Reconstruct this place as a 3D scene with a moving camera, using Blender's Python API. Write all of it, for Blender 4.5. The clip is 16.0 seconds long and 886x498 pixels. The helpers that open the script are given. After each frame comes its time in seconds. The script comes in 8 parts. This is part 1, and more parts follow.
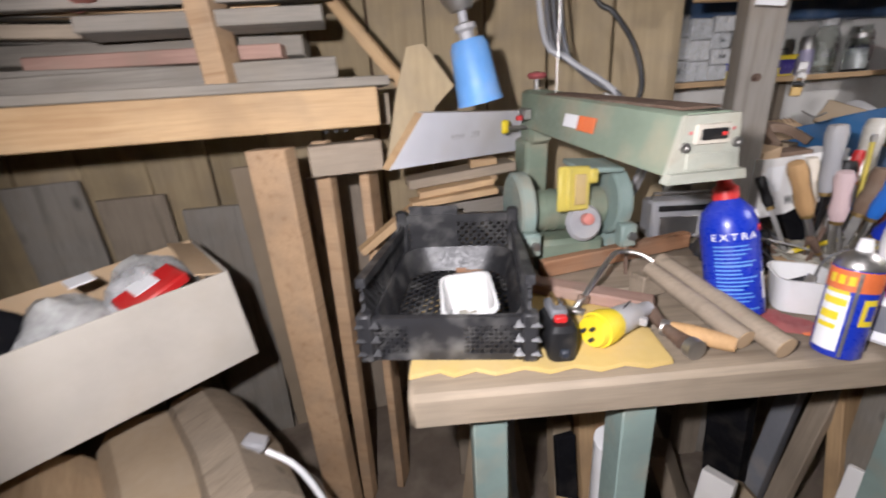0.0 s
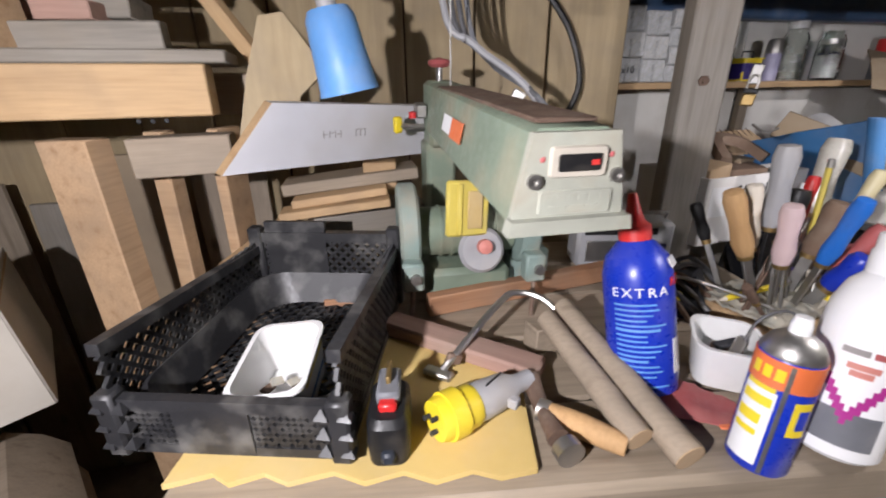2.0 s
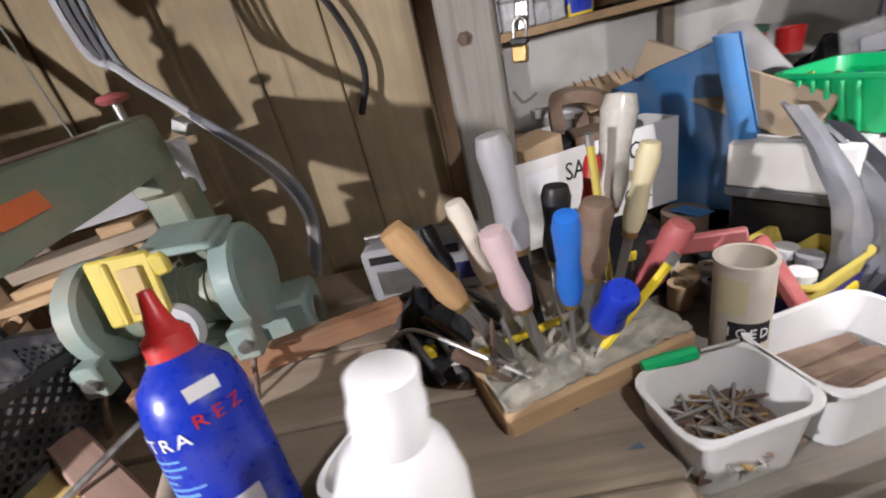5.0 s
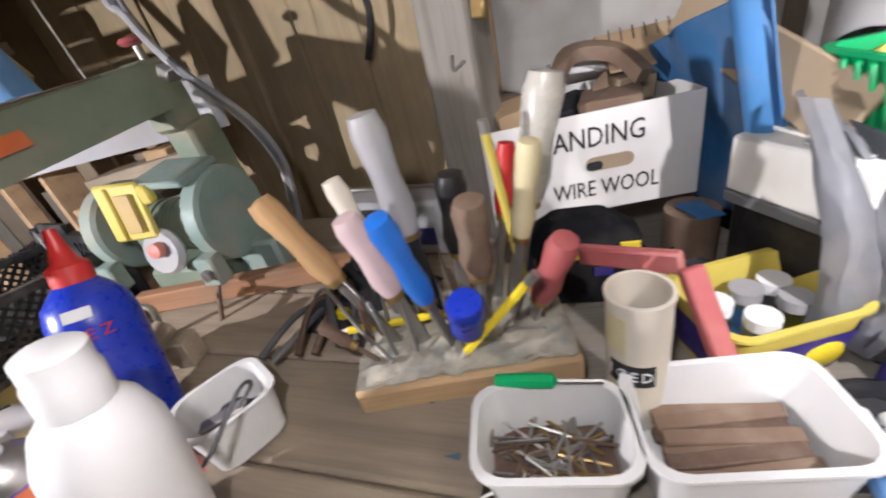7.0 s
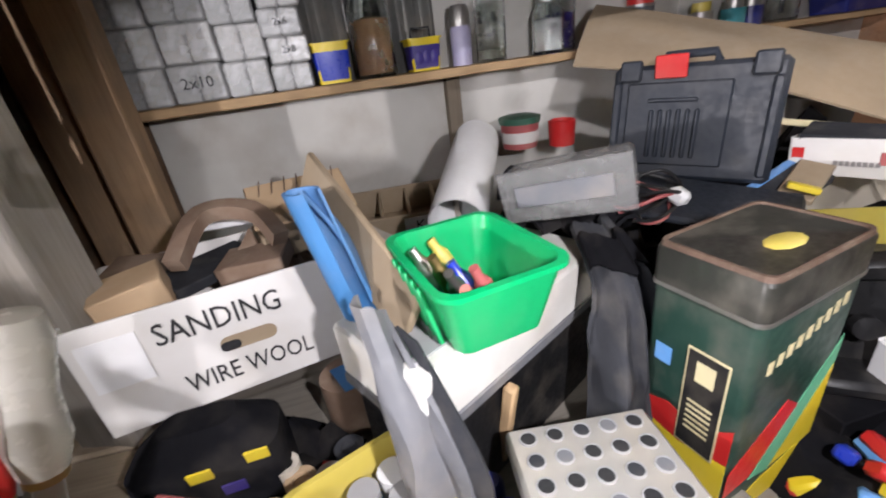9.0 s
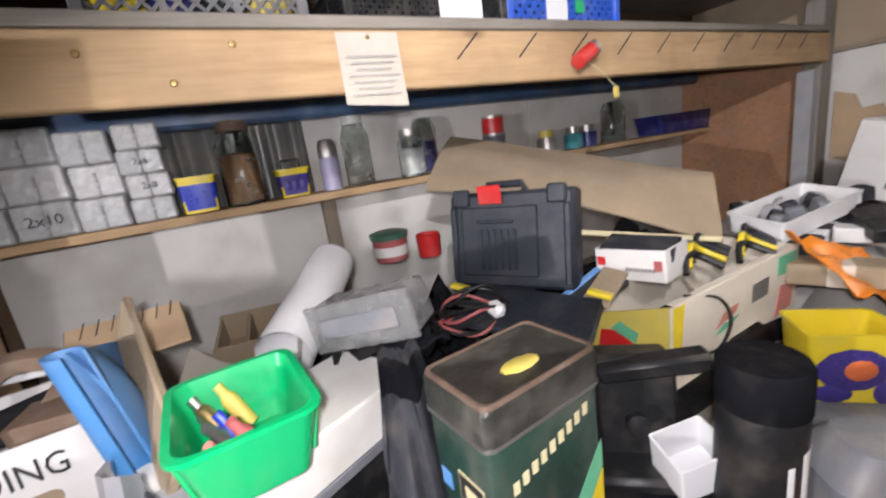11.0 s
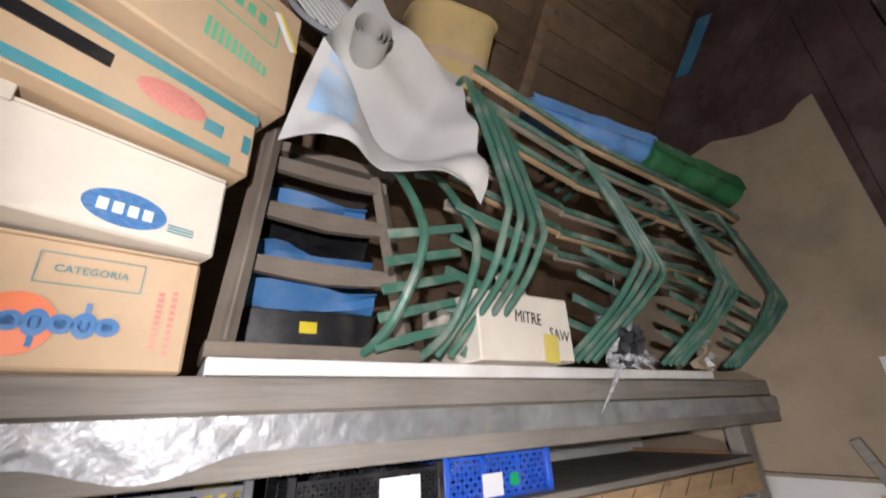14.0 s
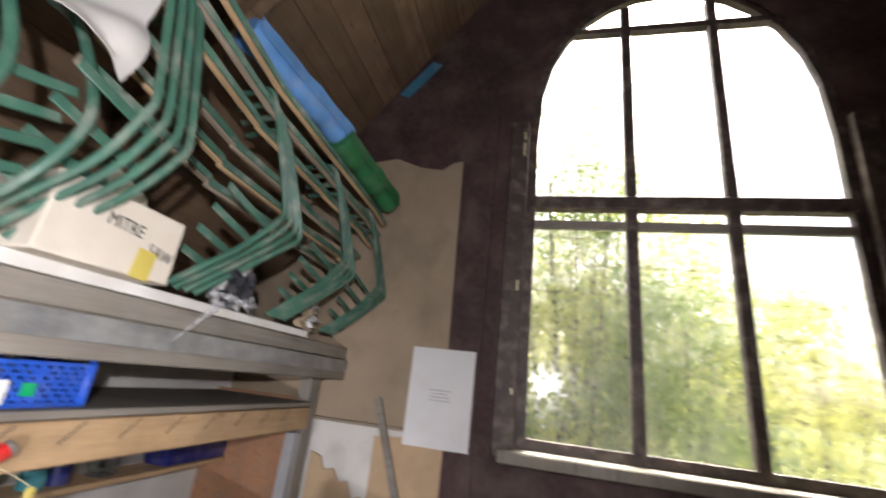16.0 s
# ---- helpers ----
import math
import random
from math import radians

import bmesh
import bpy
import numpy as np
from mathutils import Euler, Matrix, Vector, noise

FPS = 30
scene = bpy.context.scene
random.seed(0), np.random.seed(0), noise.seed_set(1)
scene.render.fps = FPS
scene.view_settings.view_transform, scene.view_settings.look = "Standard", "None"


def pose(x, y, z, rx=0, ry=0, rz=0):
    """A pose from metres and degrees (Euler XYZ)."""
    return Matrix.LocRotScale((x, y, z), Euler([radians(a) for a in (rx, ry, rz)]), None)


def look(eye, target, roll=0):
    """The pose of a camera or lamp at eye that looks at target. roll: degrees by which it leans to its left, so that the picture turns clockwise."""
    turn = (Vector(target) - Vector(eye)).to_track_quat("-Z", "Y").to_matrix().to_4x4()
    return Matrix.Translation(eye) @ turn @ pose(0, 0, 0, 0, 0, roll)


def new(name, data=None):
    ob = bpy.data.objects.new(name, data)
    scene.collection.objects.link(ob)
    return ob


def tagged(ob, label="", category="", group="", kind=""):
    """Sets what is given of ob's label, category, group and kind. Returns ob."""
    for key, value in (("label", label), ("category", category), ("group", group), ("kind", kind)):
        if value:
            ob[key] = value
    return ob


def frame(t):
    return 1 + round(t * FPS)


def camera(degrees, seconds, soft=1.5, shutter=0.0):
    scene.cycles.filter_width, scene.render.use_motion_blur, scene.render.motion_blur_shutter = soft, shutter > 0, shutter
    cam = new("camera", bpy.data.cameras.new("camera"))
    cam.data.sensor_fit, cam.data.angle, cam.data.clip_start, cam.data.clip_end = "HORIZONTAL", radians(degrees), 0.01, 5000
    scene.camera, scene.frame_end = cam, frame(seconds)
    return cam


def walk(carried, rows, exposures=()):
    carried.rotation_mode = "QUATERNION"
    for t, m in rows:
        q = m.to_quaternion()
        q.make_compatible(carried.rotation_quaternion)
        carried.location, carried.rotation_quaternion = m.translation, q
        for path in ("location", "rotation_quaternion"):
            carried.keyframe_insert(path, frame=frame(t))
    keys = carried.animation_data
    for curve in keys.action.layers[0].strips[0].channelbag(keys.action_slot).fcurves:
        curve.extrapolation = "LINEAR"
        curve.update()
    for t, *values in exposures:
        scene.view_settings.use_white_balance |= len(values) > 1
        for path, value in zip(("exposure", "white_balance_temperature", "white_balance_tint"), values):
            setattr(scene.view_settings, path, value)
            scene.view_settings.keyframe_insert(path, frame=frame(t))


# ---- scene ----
cam = camera(94.3, 16.0, 1.9, 0.5)


def drawing(scale, yaw, x, y, z):
    """The frame in which one part of the place is drawn, at its own scale."""
    return pose(x, y, z, 0, 0, yaw) @ Matrix.Scale(scale, 4)


# the shed's axes: u along the shelf wall, v towards it; the drawings are brought to metres by these frames
SHED = pose(0, 0, 0, 0, 0, 23.2)
BENCH = drawing(1.368, 0.95, 0.019, 0.002, -0.34)
MIDDLE = drawing(1.543, 10.0, 0.098, -0.079, -0.568)
HEAP = drawing(1.402, 7.15, 0.139, 0.08, -0.489)
JARS = SHED @ drawing(1.5, 0, 0, 1.48 - 1.5 * 1.215, 1.357 - 1.5 * 1.2305)
CRATES = SHED @ drawing(1.43, 0, 0, 1.0 - 1.43 * 1.039, 1.70 - 1.43 * 1.5345)
HIGH = SHED @ drawing(1.5, 0, 0, 0.90 - 1.5 * 0.9915, 2.045 - 1.5 * 1.804)
GARDEN = SHED @ drawing(1.8, 0, 3.95 - 1.8 * 2.13, -0.965 - 1.8 * 0.28, -0.3)
PLACE = SHED
FL = 0.249
PATH = [
    (0, (-0.161, -0.19, 1.356), (-0.572, 1.644, 0.672), -3.9),
    (0.5, (-0.045, -0.082, 1.362), (-0.356, 1.787, 0.721), -6.5),
    (1, (0.064, 0.068, 1.354), (-0.432, 1.903, 0.734), -9.8),
    (1.5, (0.051, 0.079, 1.36), (-0.378, 1.906, 0.666), -5.6),
    (2, (0.029, 0.073, 1.351), (-0.295, 1.905, 0.617), -0.8),
    (2.5, (-0.06, 0.095, 1.328), (-0.454, 1.91, 0.586), -2.7),
    (3, (-0.035, 0.193, 1.337), (-0.046, 2.069, 0.645), -6.6),
    (3.5, (0.018, 0.181, 1.326), (0.217, 2.042, 0.621), -7.2),
    (4, (0.134, 0.235, 1.329), (0.37, 2.098, 0.64), -10.2),
    (4.5, (0.389, 0.342, 1.342), (0.235, 2.182, 0.574), -12.5),
    (7, (0.833, 0.565, 1.328), (-0.216, 1.945, 0.331), -14.2),
    (7.5, (0.958, 0.608, 1.332), (0.125, 2.133, 0.342), -13.3),
    (8, (1.02, 0.711, 1.345), (0.567, 2.44, 0.448), -8.9),
    (8.2, (1.012, 0.786, 1.359), (0.646, 2.538, 0.467), -8.1),
    (10.5, (1.223, 0.786, 1.409), (1.216, 2.696, 0.819), -8.4),
    (11, (1.267, 0.755, 1.436), (1.398, 2.695, 0.965), -8.1),
    (11.5, (1.306, 0.735, 1.478), (1.562, 2.69, 1.142), -7.7),
    (12, (1.355, 0.701, 1.527), (1.732, 2.656, 1.343), -7.0),
    (12.5, (1.404, 0.682, 1.68), (1.782, 2.642, 1.811), -5.3),
    (13, (1.411, 0.658, 1.798), (1.782, 2.566, 2.269), -5.3),
    (13.5, (1.403, 0.63, 1.861), (1.766, 2.49, 2.498), -4.3),
    (14, (1.383, 0.598, 1.913), (1.705, 2.418, 2.677), -3.0),
    (14.5, (1.363, 0.581, 1.944), (1.745, 2.362, 2.77), -1.3),
    (15, (1.397, 0.549, 1.916), (2.052, 2.262, 2.715), 1.5),
    (15.5, (1.483, 0.451, 1.896), (2.637, 1.916, 2.617), 4.5),
    (16, (1.494, 0.439, 1.873), (3.008, 1.589, 2.492), 6.7),
]
walk(cam, [(t, look(eye, target, roll)) for t, eye, target, roll in PATH], [(0, 1.4), (2.5, 1.36), (3.7, 1.22), (4.7, 1.5), (7.0, 1.8), (8.0, 1.75), (10.5, 1.95), (11.5, 1.95), (12.0, 1.92), (12.5, 1.65), (13.5, 1.8), (14.5, 1.95), (16, 2.1)])

# ---------------------------------------------------------------- light
world = bpy.data.worlds.new("sky")
scene.world = world
world.use_nodes = True
wn = world.node_tree.nodes
sky = wn.new("ShaderNodeTexSky")
sky.sky_type, sky.sun_disc = "NISHITA", False
sky.sun_elevation, sky.sun_rotation = radians(56), radians(70)
sky.dust_density, sky.air_density = 8.0, 1.0
world.node_tree.links.new(sky.outputs[0], wn["Background"].inputs[0])
wn["Background"].inputs[1].default_value = 0.15


def lamp(name, kind, m, energy, colour, **more):
    data = bpy.data.lights.new(name, kind)
    data.energy, data.color = energy, colour
    ob = new(name, data)
    ob.matrix_world = m
    return ob


sun = lamp("sun", "SUN", look((5.3, 1.9, 8.3), (0, 0, 0)), 2.5, (1, 0.95, 0.86))
sun.data.angle = radians(18)


def torch(name, eye, target, energy, cone, blend, size=0.016):
    ob = lamp(name, "SPOT", look(eye, target), energy, (0.98, 0.94, 1.0))
    ob.data.spot_size, ob.data.spot_blend, ob.data.shadow_soft_size = radians(cone), blend, size
    return ob


torch("torch_bench", (-0.27, -0.23, 1.44), (-0.2, 1.09, 1.0), 27, 130, 0.3)
torch("torch_middle", (0.81, 0.50, 1.50), (0.57, 0.98, 0.97), 3.2, 120, 0.5)
torch("torch_shelves", (1.25, 0.71, 1.48), (1.50, 1.80, 0.77), 8.2, 132, 0.4)
torch("torch_upper", (1.32, 0.25, 1.98), (2.36, 1.90, 2.8), 27, 130, 0.45)

# ---------------------------------------------------------------- materials


def nodes_of(name):
    m = bpy.data.materials.new(name)
    m.use_nodes = True
    t = m.node_tree
    return m, t, t.nodes["Principled BSDF"]


def noise_tex(t, coord, scale, detail=4.0, stretch=(1, 1, 1)):
    mp = t.nodes.new("ShaderNodeMapping")
    mp.inputs["Scale"].default_value = stretch
    t.links.new(coord, mp.inputs["Vector"])
    n = t.nodes.new("ShaderNodeTexNoise")
    n.inputs["Scale"].default_value, n.inputs["Detail"].default_value = scale, detail
    t.links.new(mp.outputs[0], n.inputs["Vector"])
    return n.outputs["Fac"]


def ramp(t, fac, stops):
    r = t.nodes.new("ShaderNodeValToRGB")
    while len(r.color_ramp.elements) < len(stops):
        r.color_ramp.elements.new(0.5)
    for e, (p, c) in zip(r.color_ramp.elements, stops):
        e.position, e.color = p, (*c, 1)
    t.links.new(fac, r.inputs[0])
    return r.outputs[0]


def mixc(t, a, b, fac, mode="MIX"):
    n = t.nodes.new("ShaderNodeMix")
    n.data_type, n.blend_type = "RGBA", mode
    for sock, v in ((n.inputs[6], a), (n.inputs[7], b), (n.inputs[0], fac)):
        if hasattr(v, "is_output"):
            t.links.new(v, sock)
        elif isinstance(v, tuple):
            sock.default_value = (*v, 1)
        else:
            sock.default_value = v
    return n.outputs[2]


def shade(c, k):
    return tuple(max(0.0, min(1.0, v * k)) for v in c)


def bumped(t, bsdf, fac, strength, dist=0.002):
    b = t.nodes.new("ShaderNodeBump")
    b.inputs["Strength"].default_value, b.inputs["Distance"].default_value = strength, dist
    t.links.new(fac, b.inputs["Height"])
    t.links.new(b.outputs[0], bsdf.inputs["Normal"])


def plain(name, col, rough=0.5, metal=0.0, var=0.18, scale=60, dust=0.25, dustcol=(0.42, 0.36, 0.28), bump=0.15, spec=0.5, piece=0.0):
    """Paint, plastic, card or metal: two scales of mottling and a film of dust."""
    m, t, b = nodes_of(name)
    co = t.nodes.new("ShaderNodeTexCoord").outputs["Object"]
    fine, broad = noise_tex(t, co, scale * 4), noise_tex(t, co, scale * 0.35, 6)
    c = ramp(t, broad, [(0.3, shade(col, 1 - var)), (0.7, shade(col, 1 + var * 0.6))])
    d = ramp(t, noise_tex(t, co, scale * 0.6, 8), [(0.48, (0, 0, 0)), (0.75, (dust, dust, dust))])
    c = mixc(t, c, dustcol, d)
    if piece:
        r = t.nodes.new("ShaderNodeObjectInfo").outputs["Random"]
        c = mixc(t, c, ramp(t, r, [(0, (1 - piece,) * 3), (1, (1 + 0 * piece,) * 3)]), 1.0, "MULTIPLY")
    t.links.new(c, b.inputs["Base Color"])
    rr = ramp(t, fine, [(0.3, (rough * 0.8,) * 3), (0.7, (min(1, rough * 1.25),) * 3)])
    t.links.new(rr, b.inputs["Roughness"])
    b.inputs["Metallic"].default_value = metal
    b.inputs["Specular IOR Level"].default_value = spec
    bumped(t, b, fine, bump, 0.001)
    return m


def timber(name, col, dark, along="x", rough=0.72, grain=55, knots=True, dust=0.3, piece=0.2):
    """Sawn wood with grain along one axis, knots, dirt and a different tone for each piece."""
    m, t, b = nodes_of(name)
    co = t.nodes.new("ShaderNodeTexCoord").outputs["Object"]
    st = {"x": (0.06, 1, 1), "y": (1, 0.06, 1), "z": (1, 1, 0.06)}[along]
    g = noise_tex(t, co, grain, 6, st)
    f = noise_tex(t, co, grain * 5, 3, st)
    c = ramp(t, g, [(0.22, dark), (0.45, col), (0.75, shade(col, 1.1))])
    c = mixc(t, c, shade(dark, 0.7), ramp(t, f, [(0.35, (0.2,) * 3), (0.6, (0, 0, 0))]))
    c = mixc(t, c, shade(dark, 0.6), ramp(t, noise_tex(t, co, 7, 7), [(0.45, (0, 0, 0)), (0.7, (0.45,) * 3)]))
    if knots:
        v = t.nodes.new("ShaderNodeTexVoronoi")
        v.inputs["Scale"].default_value = 9
        mp = t.nodes.new("ShaderNodeMapping")
        mp.inputs["Scale"].default_value = {"x": (0.5, 1, 1), "y": (1, 0.5, 1), "z": (1, 1, 0.5)}[along]
        t.links.new(co, mp.inputs[0])
        t.links.new(mp.outputs[0], v.inputs["Vector"])
        c = mixc(t, c, shade(dark, 0.45), ramp(t, v.outputs["Distance"], [(0.04, (0.75,) * 3), (0.12, (0, 0, 0))]))
    c = mixc(t, c, (0.33, 0.28, 0.22), ramp(t, noise_tex(t, co, 14, 8), [(0.45, (0, 0, 0)), (0.75, (dust,) * 3)]))
    if piece:
        r = t.nodes.new("ShaderNodeObjectInfo").outputs["Random"]
        c = mixc(t, c, ramp(t, r, [(0, (1 - piece, 1 - piece, 1 - piece * 1.1)), (1, (1, 1, 1))]), 1.0, "MULTIPLY")
    t.links.new(c, b.inputs["Base Color"])
    b.inputs["Roughness"].default_value = rough
    b.inputs["Specular IOR Level"].default_value = 0.3
    bumped(t, b, f, 0.35, 0.0012)
    return m


def glassy(name, tint=(1, 1, 1), rough=0.08):
    m, t, b = nodes_of(name)
    co = t.nodes.new("ShaderNodeTexCoord").outputs["Object"]
    b.inputs["Base Color"].default_value = (*tint, 1)
    b.inputs["Transmission Weight"].default_value = 1
    t.links.new(ramp(t, noise_tex(t, co, 40, 6), [(0.4, (rough,) * 3), (0.75, (rough + 0.3,) * 3)]), b.inputs["Roughness"])
    b.inputs["IOR"].default_value = 1.3
    return m


def clear_film(name, tint, alpha, rough=0.2):
    m, t, b = nodes_of(name)
    co = t.nodes.new("ShaderNodeTexCoord").outputs["Object"]
    b.inputs["Base Color"].default_value = (*tint, 1)
    b.inputs["Roughness"].default_value = rough
    t.links.new(ramp(t, noise_tex(t, co, 45, 6), [(0.3, (alpha * 0.55,) * 3), (0.7, (min(1, alpha * 1.4),) * 3)]), b.inputs["Alpha"])
    bumped(t, b, noise_tex(t, co, 70, 5), 0.6, 0.003)
    return m


PINE = timber("pine", (0.56, 0.38, 0.21), (0.40, 0.24, 0.12), "x", dust=0.15)
PINE_Y = timber("pine_y", (0.50, 0.36, 0.22), (0.34, 0.22, 0.12), "y")
PINE_Z = timber("pine_z", (0.52, 0.35, 0.21), (0.36, 0.21, 0.11), "z")
OLD_X = timber("old_wood_x", (0.37, 0.30, 0.225), (0.23, 0.18, 0.13), "x", dust=0.4)
OLD_Z = timber("old_wood_z", (0.34, 0.28, 0.215), (0.2, 0.155, 0.115), "z", dust=0.4)
GREY_X = timber("grey_wood_x", (0.27, 0.245, 0.21), (0.15, 0.13, 0.11), "x", dust=0.5, knots=False)
GREY_Z = timber("grey_wood_z", (0.30, 0.275, 0.24), (0.17, 0.15, 0.125), "z", dust=0.5)
BOARD_Z = timber("wall_board", (0.46, 0.36, 0.22), (0.34, 0.25, 0.14), "z", grain=22, dust=0.35, piece=0.28, knots=False)
ROOF_X = timber("roof_board", (0.20, 0.125, 0.075), (0.10, 0.06, 0.035), "x", grain=30, dust=0.2, piece=0.35)
ROSE_WOOD = timber("pinkish_hardwood", (0.40, 0.25, 0.20), (0.28, 0.16, 0.125), "x", knots=False, dust=0.45)
RED_WOOD = timber("reddish_wood", (0.42, 0.22, 0.12), (0.28, 0.13, 0.07), "x", knots=False, dust=0.3)
HANDLE = timber("tool_handle_wood", (0.55, 0.34, 0.16), (0.38, 0.21, 0.09), "z", knots=False, dust=0.15)
WHITE_PAINT = plain("white_paint", (0.74, 0.73, 0.69), 0.6, var=0.1, scale=18, dust=0.4)
WHITE_BOARD = plain("white_wall_board", (0.66, 0.645, 0.6), 0.7, var=0.14, scale=9, dust=0.5, dustcol=(0.35, 0.3, 0.24))
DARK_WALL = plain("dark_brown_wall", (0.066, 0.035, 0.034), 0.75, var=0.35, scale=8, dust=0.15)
WINDOW_WOOD = plain("dark_window_wood", (0.07, 0.05, 0.042), 0.6, var=0.4, scale=25, dust=0.3)
HARDBOARD = plain("hardboard", (0.36, 0.28, 0.19), 0.8, var=0.16, scale=6, dust=0.5, dustcol=(0.13, 0.11, 0.09))
BLUE_STEEL = plain("blue_painted_beam", (0.045, 0.085, 0.16), 0.35, var=0.25, scale=20, dust=0.2)
CORRUGATED = plain("corrugated_zinc", (0.22, 0.22, 0.21), 0.5, 0.6, var=0.25, scale=15, dust=0.4)
FLOOR = plain("floor_boards", (0.16, 0.125, 0.095), 0.85, var=0.35, scale=8, dust=0.5)
CARD = plain("brown_cardboard", (0.50, 0.355, 0.215), 0.85, var=0.1, scale=25, dust=0.2)
CARD_DULL = plain("dull_cardboard", (0.34, 0.26, 0.17), 0.85, var=0.15, scale=20, dust=0.35)
CARD_CREAM = plain("cream_cardboard", (0.66, 0.60, 0.50), 0.8, var=0.1, scale=20, dust=0.25)
CARD_WHITE = plain("white_cardboard", (0.72, 0.70, 0.67), 0.75, var=0.1, scale=22, dust=0.3)
PAPER = plain("white_paper", (0.76, 0.76, 0.76), 0.8, var=0.06, scale=25, dust=0.15)
PAPER_OLD = plain("yellowed_paper", (0.47, 0.43, 0.36), 0.8, var=0.2, scale=30, dust=0.3)
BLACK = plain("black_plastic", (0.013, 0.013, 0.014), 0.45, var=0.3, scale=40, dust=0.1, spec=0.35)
BLACK_CRATE = plain("scuffed_black_plastic", (0.022, 0.022, 0.024), 0.42, var=0.3, scale=45, dust=0.38, dustcol=(0.3, 0.29, 0.27))
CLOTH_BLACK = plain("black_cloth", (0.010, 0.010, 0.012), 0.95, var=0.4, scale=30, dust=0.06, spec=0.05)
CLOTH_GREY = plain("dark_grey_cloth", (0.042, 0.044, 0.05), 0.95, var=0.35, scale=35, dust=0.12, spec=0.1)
GREY_PLASTIC = plain("grey_plastic", (0.16, 0.165, 0.18), 0.55, scale=30, dust=0.3)
LIGHT_GREY = plain("light_grey_plastic", (0.36, 0.36, 0.37), 0.5, scale=30, dust=0.35)
CASE_BLUE = plain("slate_blue_plastic", (0.017, 0.022, 0.032), 0.55, var=0.2, scale=30, dust=0.05)
BLUE = plain("bright_blue_plastic", (0.01, 0.035, 0.42), 0.3, var=0.12, scale=30, dust=0.12)
SKY_BLUE = plain("pale_blue_paint", (0.13, 0.33, 0.68), 0.5, var=0.2, scale=35, dust=0.25)
MID_BLUE = plain("blue_sheet", (0.045, 0.17, 0.38), 0.6, var=0.25, scale=18, dust=0.3)
CRATE_BLUE = plain("crate_blue", (0.02, 0.1, 0.55), 0.4, var=0.15, scale=30, dust=0.15)
NAVY = plain("navy_plastic", (0.012, 0.018, 0.13), 0.4, scale=30, dust=0.2)
TEAL_PRINT = plain("teal_print", (0.05, 0.24, 0.27), 0.8, scale=25, dust=0.2)
GREEN_PRINT = plain("green_print", (0.12, 0.42, 0.24), 0.8, scale=25, dust=0.2)
GREEN_TRAY = plain("green_tray_plastic", (0.0, 0.40, 0.13), 0.35, var=0.12, scale=25, dust=0.1)
GREEN_DARK = plain("green_enamel", (0.05, 0.14, 0.095), 0.45, var=0.3, scale=30, dust=0.8, dustcol=(0.30, 0.30, 0.25))
GREEN_ROLL = plain("green_fabric", (0.02, 0.16, 0.05), 0.85, var=0.3, scale=25, dust=0.15)
MACHINE_GREEN = plain("machine_green_enamel", (0.20, 0.25, 0.185), 0.5, var=0.2, scale=25, dust=0.6, dustcol=(0.36, 0.29, 0.2))
MACHINE_TEAL = plain("machine_teal_enamel", (0.24, 0.32, 0.29), 0.5, var=0.2, scale=25, dust=0.7, dustcol=(0.36, 0.3, 0.22))
YELLOW = plain("yellow_plastic", (0.78, 0.60, 0.03), 0.4, var=0.12, scale=30, dust=0.15)
YELLOW_DULL = plain("dusty_and_shaded_yellow", (0.62, 0.50, 0.10), 0.5, var=0.15, scale=30, dust=0.3)
FOAM = plain("straw_yellow_board", (0.58, 0.42, 0.15), 0.8, var=0.12, scale=25, dust=0.3)
ORANGE = plain("orange_print", (0.75, 0.17, 0.05), 0.5, scale=30, dust=0.2)
ORANGE_FILM = plain("orange_plastic", (0.85, 0.25, 0.01), 0.3, scale=30, dust=0.1)
RED = plain("red_plastic", (0.55, 0.02, 0.02), 0.4, var=0.15, scale=30, dust=0.15)
RED_DULL = plain("dull_red_paint", (0.42, 0.10, 0.10), 0.6, scale=30, dust=0.25)
MAGENTA = plain("magenta_print", (0.42, 0.03, 0.25), 0.5, scale=30, dust=0.1)
PURPLE = plain("purple_print", (0.045, 0.03, 0.22), 0.45, scale=30, dust=0.15)
PINK = plain("pink_paint", (0.60, 0.22, 0.18), 0.55, scale=30, dust=0.3)
WHITE_PLASTIC = plain("white_plastic", (0.80, 0.80, 0.80), 0.4, var=0.06, scale=20, dust=0.12)
TUB_WHITE = plain("tub_white_plastic", (0.70, 0.70, 0.69), 0.45, var=0.08, scale=25, dust=0.25)
CREAM = plain("cream_plastic", (0.68, 0.60, 0.36), 0.45, scale=30, dust=0.2)
STEEL = plain("dull_steel", (0.42, 0.41, 0.39), 0.38, 0.9, var=0.2, scale=40, dust=0.35)
BRIGHT = plain("bright_metal", (0.5, 0.48, 0.45), 0.42, 0.9, var=0.15, scale=40, dust=0.15)
BRASS = plain("brass", (0.42, 0.29, 0.12), 0.45, 0.9, scale=40, dust=0.2)
RUST = plain("rusty_steel", (0.17, 0.11, 0.08), 0.7, 0.4, var=0.35, scale=50, dust=0.3)
FOIL = plain("crinkled_foil_tape", (0.34, 0.34, 0.34), 0.46, 0.6, var=0.25, scale=50, dust=0.3, bump=1.0)
CABLE = plain("grey_cable", (0.09, 0.09, 0.095), 0.5, scale=30, dust=0.3)
INK = plain("black_ink", (0.02, 0.02, 0.022), 0.8, scale=30, dust=0.05)
GREY_INK = plain("grey_ink", (0.3, 0.28, 0.27), 0.8, scale=30, dust=0.05)
